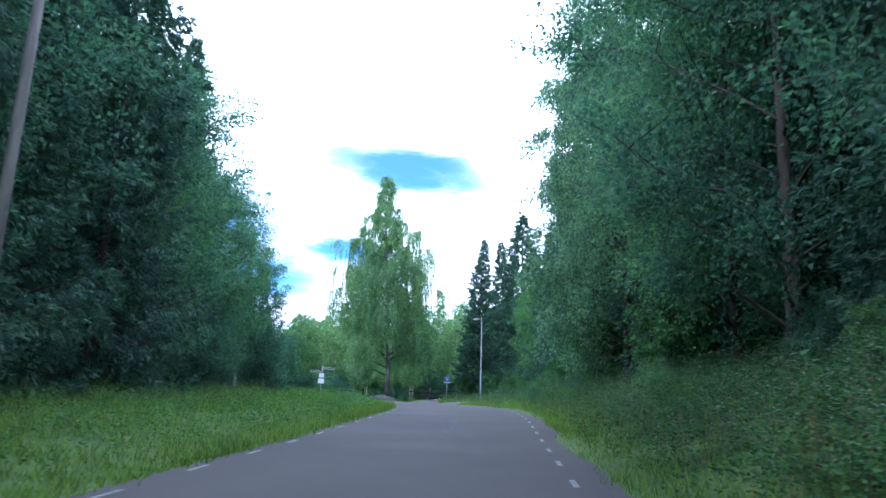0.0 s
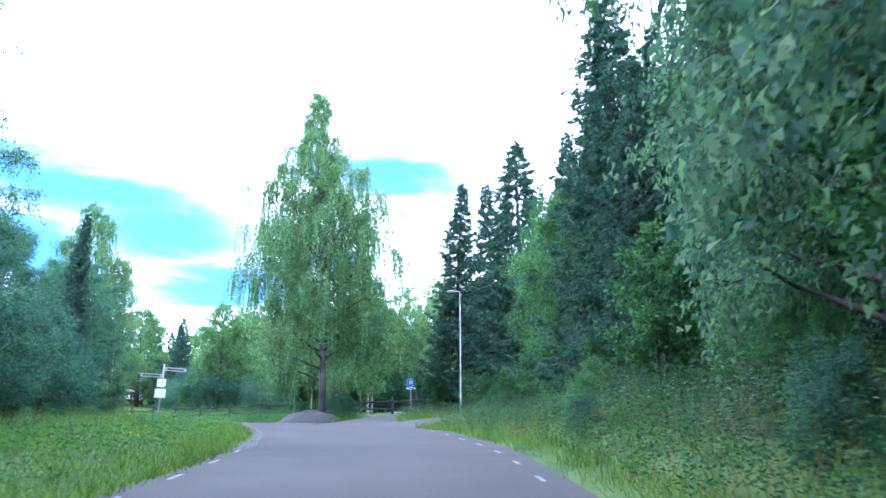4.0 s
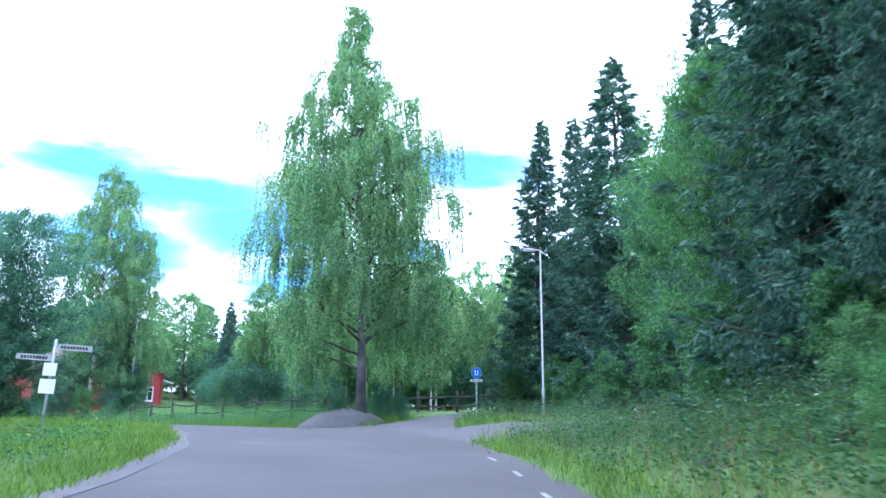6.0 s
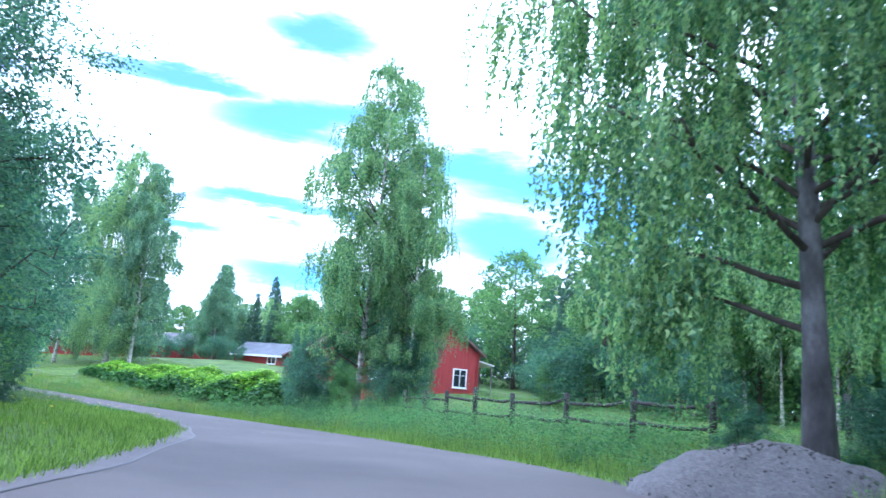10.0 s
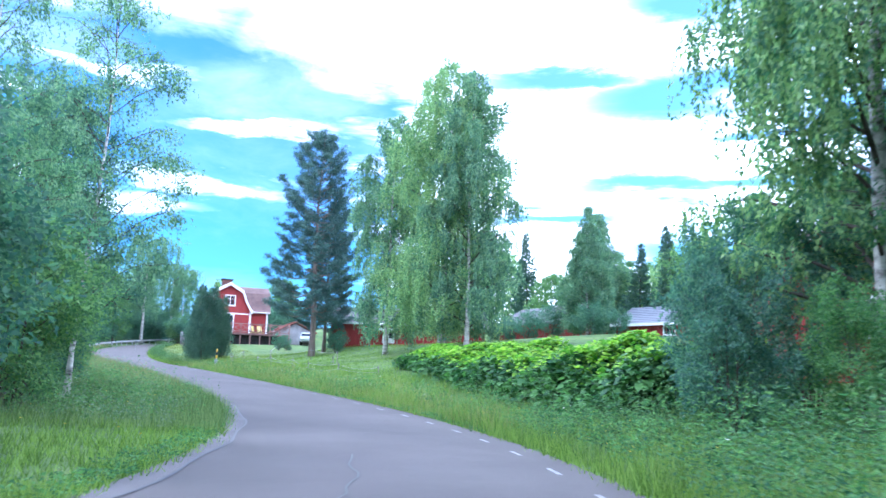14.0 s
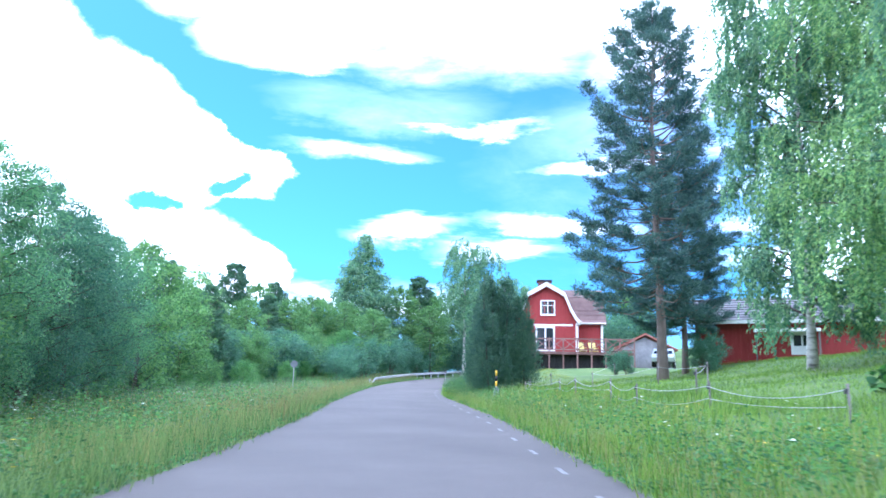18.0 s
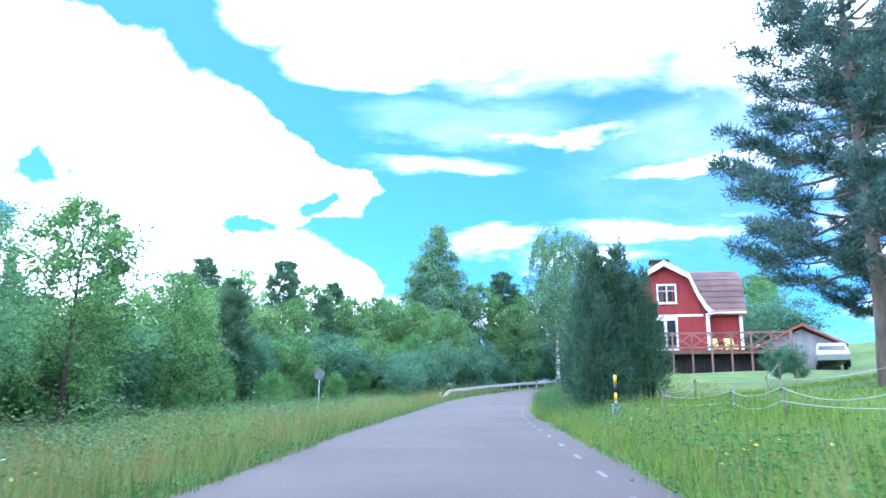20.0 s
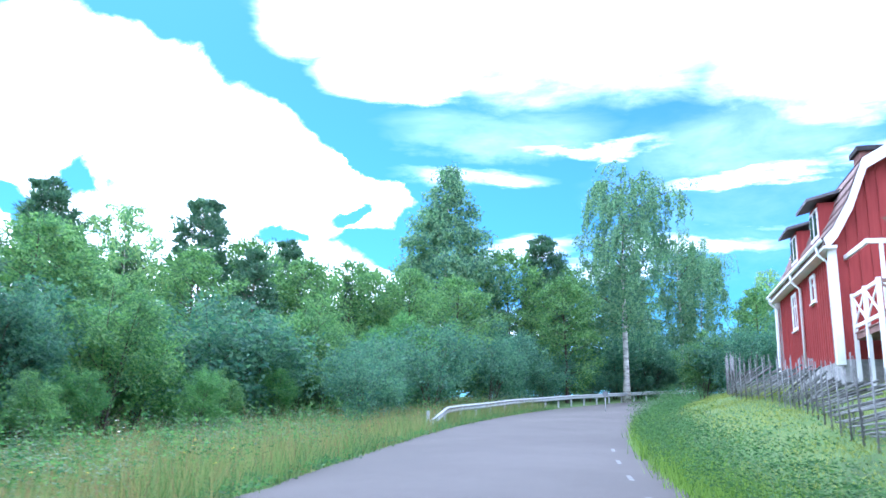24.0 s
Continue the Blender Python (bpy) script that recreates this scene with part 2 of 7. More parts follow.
M_SEED = leaf("seed_head", (0.20, 0.13, 0.07), (0.30, 0.20, 0.11), 0.3)
M_STRAW = leaf("dry_grass", (0.20, 0.19, 0.07), (0.34, 0.30, 0.13), 0.3)
M_WEED = leaf("weed_leaf", (0.05, 0.125, 0.055), (0.13, 0.265, 0.09), 0.42)
M_GREYLEAF = leaf("mugwort_leaf", (0.14, 0.19, 0.15), (0.27, 0.33, 0.26), 0.3)
M_BANK = leaf("bank_weed_leaf", (0.034, 0.085, 0.038), (0.1, 0.19, 0.068), 0.4)
M_NETTLE = leaf("nettle_leaf", (0.037, 0.105, 0.053), (0.108, 0.215, 0.088), 0.4)
M_BIRCH = leaf("birch_leaf", (0.09, 0.178, 0.14), (0.225, 0.345, 0.208), 0.55)
M_WEEPER = leaf("weeping_birch_leaf", (0.09, 0.19, 0.115), (0.28, 0.4, 0.175), 0.57)
M_PALEBIRCH = leaf("pale_birch_leaf", (0.125, 0.235, 0.14), (0.335, 0.46, 0.205), 0.58)
M_ASPEN = leaf("broad_leaf", (0.088, 0.193, 0.128), (0.2, 0.343, 0.19), 0.55)
M_BRIGHT = leaf("bright_leaf", (0.075, 0.18, 0.08), (0.18, 0.325, 0.118), 0.55)
M_WILLOW = leaf("willow_leaf", (0.08, 0.17, 0.085), (0.2, 0.325, 0.125), 0.52)
M_DARKLEAF = leaf("dark_broad_leaf", (0.062, 0.142, 0.12), (0.138, 0.25, 0.172), 0.52)
M_SPRUCE = leaf("spruce_needle", (0.044, 0.104, 0.086), (0.11, 0.19, 0.135), 0.35)
M_PINE = leaf("pine_needle", (0.055, 0.105, 0.122), (0.118, 0.19, 0.175), 0.35)
M_FARPINE = leaf("green_pine_needle", (0.06, 0.125, 0.095), (0.13, 0.22, 0.14), 0.4)
M_JUNIPER = leaf("juniper_needle", (0.05, 0.105, 0.094), (0.125, 0.215, 0.14), 0.38)
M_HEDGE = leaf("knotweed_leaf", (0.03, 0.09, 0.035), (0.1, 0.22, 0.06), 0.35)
M_CREST_LEAF = leaf("crest_knotweed_leaf", (0.1, 0.24, 0.03), (0.29, 0.45, 0.05), 0.5)
M_BARK = material("bark", ((0.035, 0.028, 0.023), (0.10, 0.085, 0.07)), scale=3, rough=0.95, bump=0.08, bump_scale=14, stretch=(1, 1, 0.25))
M_OLDBIRCH = material("old_birch_bark", ((0.035, 0.033, 0.034), (0.1, 0.096, 0.1), (0.26, 0.255, 0.26)), scale=1.6, rough=0.9, bump=0.08, bump_scale=9, stretch=(1, 1, 0.5))
M_BIRCHBARK = material("birch_bark", ((0.03, 0.028, 0.026), (0.42, 0.40, 0.37), (0.62, 0.6, 0.56)), scale=2.2, rough=0.8, bump=0.04, stretch=(1, 1, 2.6))
M_PINEBARK = material("pine_bark", ((0.09, 0.072, 0.062), (0.25, 0.19, 0.155)), scale=3, rough=0.95, bump=0.08, bump_scale=12, stretch=(1, 1, 0.3))
M_RED = material("falu_red_boards", ((0.245, 0.032, 0.03), (0.335, 0.048, 0.043)), scale=1.4, rough=0.9, stretch=(6, 6, 0.5), bump=0.04, bump_scale=7, fine=(8, 0.3))
M_WHITE = material("white_paint", ((0.66, 0.66, 0.64), (0.8, 0.8, 0.78)), scale=3, rough=0.5)
M_TILE = material("clay_tiles", ((0.13, 0.08, 0.072), (0.235, 0.15, 0.13)), scale=1.2, rough=0.85, by_object=0.3, fine=(20, 0.4))
M_GREYROOF = material("grey_roof", ((0.075, 0.073, 0.08), (0.14, 0.137, 0.145)), scale=1.0, rough=0.8, fine=(18, 0.4))
M_METALROOF = material("zinc_sheet", ((0.09, 0.10, 0.12), (0.145, 0.16, 0.185)), scale=1.2, rough=0.6)
M_SPLIT = material("split_wood", ((0.08, 0.08, 0.08), (0.25, 0.25, 0.25)), scale=2.5, rough=0.9, stretch=(4, 4, 4), by_object=0.3)
M_ORANGE = material("orange_roof", ((0.23, 0.085, 0.06), (0.36, 0.14, 0.095)), scale=2, rough=0.8, fine=(16, 0.4))
M_BRICK = material("chimney_brick", ((0.10, 0.05, 0.04), (0.20, 0.09, 0.07)), scale=4, rough=0.9, fine=(25, 0.4))
M_WOOD = material("grey_wood", ((0.09, 0.08, 0.07), (0.24, 0.22, 0.20)), scale=2, rough=0.9, stretch=(5, 5, 0.7), bump=0.04, by_object=0.25)
M_DARKWOOD = material("dark_wood", ((0.014, 0.013, 0.013), (0.042, 0.039, 0.038)), scale=3, rough=0.9, stretch=(5, 5, 0.7), bump=0.05)
M_DECK = material("deck_boards", ((0.17, 0.09, 0.075), (0.30, 0.18, 0.15)), scale=2, rough=0.85, by_object=0.3)
M_STEEL = material("galvanised_steel", ((0.30, 0.31, 0.32), (0.42, 0.43, 0.44)), scale=4, rough=0.6, metal=0.35)
M_POLE = material("painted_pole", ((0.25, 0.26, 0.27), (0.36, 0.37, 0.38)), scale=2, rough=0.5, metal=0.2)
M_BLUE = material("sign_blue", ((0.0, 0.085, 0.42), (0.005, 0.11, 0.5)), scale=2, rough=0.35)
M_SIGNWHITE = material("sign_white", ((0.7, 0.71, 0.72), (0.8, 0.8, 0.8)), scale=2, rough=0.4)
# darker copy of the sign grey: the discs' backlit shade is in the colour
M_SIGNSHADE = material("sign_back", ((0.10, 0.11, 0.12), (0.17, 0.18, 0.19)), scale=6, rough=0.6, fine=(30, 0.3))
M_SIGNGREY = material("sign_back", ((0.22, 0.25, 0.28), (0.3, 0.33, 0.36)), scale=2, rough=0.45, metal=0.5)
M_BLACK = material("black_plastic", ((0.012, 0.012, 0.013), (0.03, 0.03, 0.032)), scale=3, rough=0.5)
M_YELLOW = material("yellow_plastic", ((0.72, 0.42, 0.01), (0.82, 0.52, 0.02)), scale=3, rough=0.45)
M_TAPE = material("white_tape", ((0.3, 0.32, 0.32), (0.45, 0.46, 0.45)), scale=3, rough=0.6)
M_STONE = material("foundation_stone", ((0.20, 0.20, 0.20), (0.36, 0.35, 0.34)), scale=1.5, rough=0.9, bump=0.05, fine=(12, 0.4))
M_CAR = material("silver_paint", ((0.42, 0.44, 0.46), (0.5, 0.52, 0.54)), scale=1, rough=0.3, metal=0.6)
M_TYRE = material("rubber", ((0.015, 0.015, 0.015), (0.03, 0.03, 0.03)), scale=5, rough=0.9)
M_GLASS = bpy.data.materials.new("window_glass")
M_GLASS.use_nodes = True
g_ = M_GLASS.node_tree.nodes["Principled BSDF"]
g_.inputs["Base Color"].default_value, g_.inputs["Roughness"].default_value = (0.02, 0.025, 0.03, 1), 0.05
g_.inputs["Specular IOR Level"].default_value = 0.8


# ---------------------------------------------------------------- mesh tools
def mesh_of(name, verts, faces, mat, smooth=False):
    me = bpy.data.meshes.new(name)
    me.from_pydata([tuple(v) for v in verts], [], [tuple(f) for f in faces])
    me.materials.append(mat)
    if smooth:
        me.polygons.foreach_set("use_smooth", [True] * len(me.polygons))
    return me


def fast_mesh(name, verts, size, mat):
    """A soup of equal polygons: verts (n*size, 3), each run of size corners is one face."""
    verts = np.asarray(verts, dtype=np.float32).reshape(-1, 3)
    n = len(verts) // size
    me = bpy.data.meshes.new(name)
    me.vertices.add(len(verts))
    me.vertices.foreach_set("co", verts.ravel())
    me.loops.add(len(verts))
    me.loops.foreach_set("vertex_index", np.arange(len(verts), dtype=np.int32))
    me.polygons.add(n)
    me.polygons.foreach_set("loop_start", np.arange(0, len(verts), size, dtype=np.int32))
    me.polygons.foreach_set("loop_total", np.full(n, size, dtype=np.int32))
    me.materials.append(mat)
    me.update(calc_edges=True)
    return me


def part(name, me, parent, label="", m=None):
    ob = new(name, me)
    ob.parent = parent
    if m is not None:
        ob.matrix_basis = m
    if label:
        ob["label"] = label
    return ob


def thing(name, label, category, m=None, group="", kind=""):
    ob = new(name)
    ob.empty_display_size = 0.2
    if m is not None:
        ob.matrix_basis = m
    return tagged(ob, label, category, group, kind)


class Solid:
    """Collects boxes, tubes and sheets into one mesh."""

    def __init__(self):
        self.v, self.f = [], []

    def add(self, verts, faces):
        o = len(self.v)
        self.v += [tuple(v) for v in verts]
        self.f += [tuple(i + o for i in f) for f in faces]
        return self

    def box(self, x0, x1, y0, y1, z0, z1, bevel=0.0):
        b = min(bevel, (x1 - x0) / 3, (y1 - y0) / 3)
        ring = [(x0 + b, y0), (x1 - b, y0), (x1, y0 + b), (x1, y1 - b), (x1 - b, y1), (x0 + b, y1), (x0, y1 - b), (x0, y0 + b)] if b else [(x0, y0), (x1, y0), (x1, y1), (x0, y1)]
        return self.prism(ring, z0, z1)

    def prism(self, ring, z0, z1):
        n = len(ring)
        v = [(x, y, z0) for x, y in ring] + [(x, y, z1) for x, y in ring]
        f = [tuple(reversed(range(n))), tuple(range(n, 2 * n))] + [(i, (i + 1) % n, n + (i + 1) % n, n + i) for i in range(n)]
        return self.add(v, f)

    def tube(self, pts, radii, sides=8, cap=True):
        pts = [Vector(p) for p in pts]
        v, f = [], []
        for k, p in enumerate(pts):
            d = (pts[min(k + 1, len(pts) - 1)] - pts[max(k - 1, 0)]).normalized()
            a = d.orthogonal().normalized() if abs(d.z) < 0.95 else d.cross(Vector((0, 1, 0))).normalized()
            if k and a.dot(last) < 0:
                a = -a
            last = a
            b = d.cross(a)
            for s in range(sides):
                t = 2 * math.pi * s / sides
                v.append(p + (a * math.cos(t) + b * math.sin(t)) * radii[k])
        for k in range(len(pts) - 1):
            for s in range(sides):
                i, j = k * sides + s, k * sides + (s + 1) % sides
                f.append((i, j, j + sides, i + sides))
        if cap:
            f += [tuple(reversed(range(sides))), tuple(range(len(v) - sides, len(v)))]
        return self.add(v, f)

    def beam(self, a, b, w, h):
        """A rectangular bar from a to b, w across, h high."""
        a, b = Vector(a), Vector(b)
        d = (b - a).normalized()
        s = d.cross(Vector((0, 0, 1)))
        s = s.normalized() if s.length > 0.01 else Vector((1, 0, 0))
        u = s.cross(d)
        v = [p + s * (i * w / 2) + u * (j * h / 2) for p in (a, b) for i, j in ((-1, -1), (1, -1), (1, 1), (-1, 1))]
        return self.add(v, [(3, 2, 1, 0), (4, 5, 6, 7), (0, 1, 5, 4), (1, 2, 6, 5), (2, 3, 7, 6), (3, 0, 4, 7)])

    def mesh(self, name, mat, smooth=False):
        return mesh_of(name, self.v, self.f, mat, smooth)


# ---------------------------------------------------------------- the road's line and the lie of the land
def ground_path():
    pts = [(METRES * r[1], METRES * r[2], METRES * r[3]) for r in ROWS]
    # the road behind the start, and its right-hand bend beyond the end
    lead = [(-2.0, -40, -3.4), (-0.6, -12, -1.0)]
    x, y, z = pts[-1]
    tail, ang = [], 181.0
    for k in range(30):
        ang -= min(2.2, 0.25 * k)
        x, y, z = x + 3 * math.cos(radians(ang)), y + 3 * math.sin(radians(ang)), z + 0.12 + 0.09 * min(1, max(0, k - 2) / 5)
        tail.append((x, y, z))
    pts = np.array(lead + pts + tail)
    out = []
    for a, b in zip(pts[:-1], pts[1:]):
        n = max(1, round(np.linalg.norm(b - a) / 1.0))
        out += [a + (b - a) * k / n for k in range(n)]
    out = np.array(out + [pts[-1]])
    for _ in range(6):
        out[1:-1] = 0.25 * out[:-2] + 0.5 * out[1:-1] + 0.25 * out[2:]
    s = np.concatenate([[0], np.cumsum(np.hypot(*np.diff(out[:, :2], axis=0).T))])
    s -= s[np.argmin(np.hypot(out[:, 0], out[:, 1]))]
    t = np.gradient(out[:, :2], axis=0)
    t /= np.linalg.norm(t, axis=1)[:, None]
    return out, s, t


LINE, ALONG, DIRS = ground_path()
LEFT_EDGE = ([-60, 0, 30, 55, 66, 76, 110, 150, 260], [4.3, 4.3, 4.7, 4.7, 4.6, 3.9, 4.1, 3.7, 3.0])
RIGHT_EDGE = ([-60, 0, 40, 50, 57, 64, 71, 79, 86, 94, 112, 130, 260], [1.8, 1.8, 1.8, 2.1, 2.6, 3.8, 4.9, 4.6, 3.2, 2.5, 2.4, 2.1, 2.6])


def where(x, y):
    """Station, distance to the left (right is negative) and road level, of many points at once."""
    x, y = np.atleast_1d(np.asarray(x, float)), np.atleast_1d(np.asarray(y, float))
    sta, off, lev = np.empty_like(x), np.empty_like(x), np.empty_like(x)
    for a in range(0, len(x), 4000):
        dx, dy = x[a:a + 4000, None] - LINE[None, :, 0], y[a:a + 4000, None] - LINE[None, :, 1]
        d2 = dx * dx + dy * dy
        i = np.argmin(d2, axis=1)
        k = np.arange(len(i))
        sta[a:a + 4000] = ALONG[i]
        side = DIRS[i, 0] * dy[k, i] - DIRS[i, 1] * dx[k, i]
        off[a:a + 4000] = np.sign(side) * np.sqrt(d2[k, i])
        w = 1.0 / (d2 - d2[k, i][:, None] * 0.92 + 1.5) ** 2
        lev[a:a + 4000] = (w * LINE[None, :, 2]).sum(1) / w.sum(1)
    return sta, off, lev


def land(x, y):
    """Height of the ground."""
    s, d, z = where(x, y)
    le, re = np.interp(s, *LEFT_EDGE), np.interp(s, *RIGHT_EDGE)
    r = np.maximum(0, -d - re - 0.3)
    l = np.maximum(0, d - le - 0.3)
    slope_r = np.interp(s, [0, 48, 62, 70, 100, 110, 122, 140, 155, 172, 220], [0.10, 0.10, 0.09, 0.12, 0.12, 0.10, 0.20, 0.22, 0.17, 0.17, 0.14])
    bank_r = np.interp(s, [-40, 0, 46, 58, 165, 175, 215], [0.38, 0.40, 0.38, 0.0, 0.0, 0.22, 0.26])
    slope_l = np.interp(s, [0, 35, 55, 110, 140, 180, 200], [0.14, 0.10, 0.02, 0.02, -0.02, -0.04, 0.02])
    far = lambda v, n: n * (1 - np.exp(-v / n))
    up = slope_r * far(r, 30) + bank_r * far(r, 4.0) + slope_l * far(l, 25)
    # banks below the barn and the large house
    up = up - 1.1 * np.interp(s, [164, 172, 190, 200], [0, 1, 1, 0]) * np.clip((r - 7) / 10, 0, 1)
    up = up + 0.45 * np.interp(s, [130, 140, 162, 170], [0, 1, 1, 0]) * np.clip((r - 11) / 4, 0, 1) + 1.1 * np.interp(s, [94, 104, 122, 132], [0, 1, 1, 0]) * np.clip((r - 11) / 8, 0, 1)
    up = up + 0.05 * np.sin(x * 0.9 + 1.3 * np.sin(y * 0.4)) * np.minimum(1, (r + l) / 2)
    return z + up


def land1(x, y):
    return float(land(np.array([x]), np.array([y]))[0])


def build_ground():
    # one sheet: fine near the road, coarse to the horizon
    gx = np.concatenate([np.geomspace(-3000, -190, 14), np.arange(-180, 46, 1.25), np.geomspace(50, 3000, 16)])
    gy = np.concatenate([np.geomspace(-3000, -50, 14), np.arange(-44, 150, 1.25), np.geomspace(154, 3000, 16)])
    X, Y = np.meshgrid(gx, gy, indexing="ij")
    s, d, z = where(X.ravel(), Y.ravel())
    near = np.exp(-np.maximum(0, np.abs(d) - 70) / 120)
    Z = land(X.ravel(), Y.ravel()) * near + (1 - near) * 9.0
    on = (d < np.interp(s, *LEFT_EDGE) - 1.2) & (d > -np.interp(s, *RIGHT_EDGE) + 1.2)
    Z = Z - np.where(on, 0.12, 0.05)
    n, k = len(gx), len(gy)
    v = np.column_stack([X.ravel(), Y.ravel(), Z])
    f = [(i * k + j, (i + 1) * k + j, (i + 1) * k + j + 1, i * k + j + 1) for i in range(n - 1) for j in range(k - 1)]
    me = mesh_of("ground", v, f, M_GROUND, True)
    me.materials.append(M_SOIL)
    wood = (((s > -60) & (s < 60) & (d < -np.interp(s, *RIGHT_EDGE) - 1.4) & (d > -40)) | ((s > -60) & (s < 62) & (d > np.interp(s, *LEFT_EDGE) + 5.5) & (d < 40))).astype(np.int32)
    me.polygons.foreach_set("material_index", wood.reshape(n, k)[:-1, :-1].ravel())
    ob = new("ground", me)
    tagged(ob, "grassy ground rising gently beside the road", "ground", kind="structure")


def ribbon(name, s0, s1, left, right, lift, mat, step=1.0, thick=0.0):
    """A strip along the road between two offsets (functions of the station)."""
    idx = [i for i in range(len(ALONG)) if s0 <= ALONG[i] <= s1]
    cols = 7
    v, f = [], []
    for i in idx:
        nrm = np.array([-DIRS[i, 1], DIRS[i, 0]])
        a, b = right(ALONG[i]), left(ALONG[i])
        for c in range(cols):
            o = a + (b - a) * c / (cols - 1)
            p = LINE[i, :2] + nrm * o
            v.append((p[0], p[1], LINE[i, 2] + lift(ALONG[i], o)))
    for r in range(len(idx) - 1):
        for c in range(cols - 1):
            o = r * cols + c
            f.append((o, o + 1, o + cols + 1, o + cols))
    return mesh_of(name, v, f, mat, True)


def camber(s, o):
    mid = 0.5 * (np.interp(s, *LEFT_EDGE) - np.interp(s, *RIGHT_EDGE))
    return 0.03 - 0.012 * abs(o - mid)


build_ground()
le = lambda s: float(np.interp(s, *LEFT_EDGE))
re = lambda s: -float(np.interp(s, *RIGHT_EDGE))
rough = lambda s, k: 0.10 * noise.noise(Vector((s * 0.7, k, 0))) + 0.05 * noise.noise(Vector((s * 2.3, k, 3)))
road = tagged(new("road", ribbon("road", -45, 250, lambda s: le(s) + rough(s, 0), lambda s: re(s) + rough(s, 9), camber, M_ASPHALT)),
              "grey worn asphalt road with pale edge dashes", "road", kind="structure")


# ---------------------------------------------------------------- trees
def unit(v):
    return v / np.maximum(1e-6, np.linalg.norm(v, axis=-1, keepdims=True))


def blades(rng, p, axis, length, width):
    """Pointed leaves at the points p, along axis: one triangle each."""
    n = len(p)
    side = unit(np.cross(axis, rng.normal(size=(n, 3))))
    l = (length * rng.uniform(0.6, 1.35, n))[:, None]
    w = (width * rng.uniform(0.6, 1.35, n))[:, None]
    return np.stack([p - side * w * 0.5, p + side * w * 0.5 + axis * l * 0.25, p + axis * l], 1).reshape(-1, 3)


def trunk_points(rng, h, lean, n=9):
    t = np.linspace(0, 1, n)
    ph = rng.uniform(0, 6.28, 2)
    x = lean * t * h + 0.012 * h * np.sin(t * 5 + ph[0]) * t
    y = 0.012 * h * np.sin(t * 4 + ph[1]) * t
    return np.column_stack([x, y, t * h])


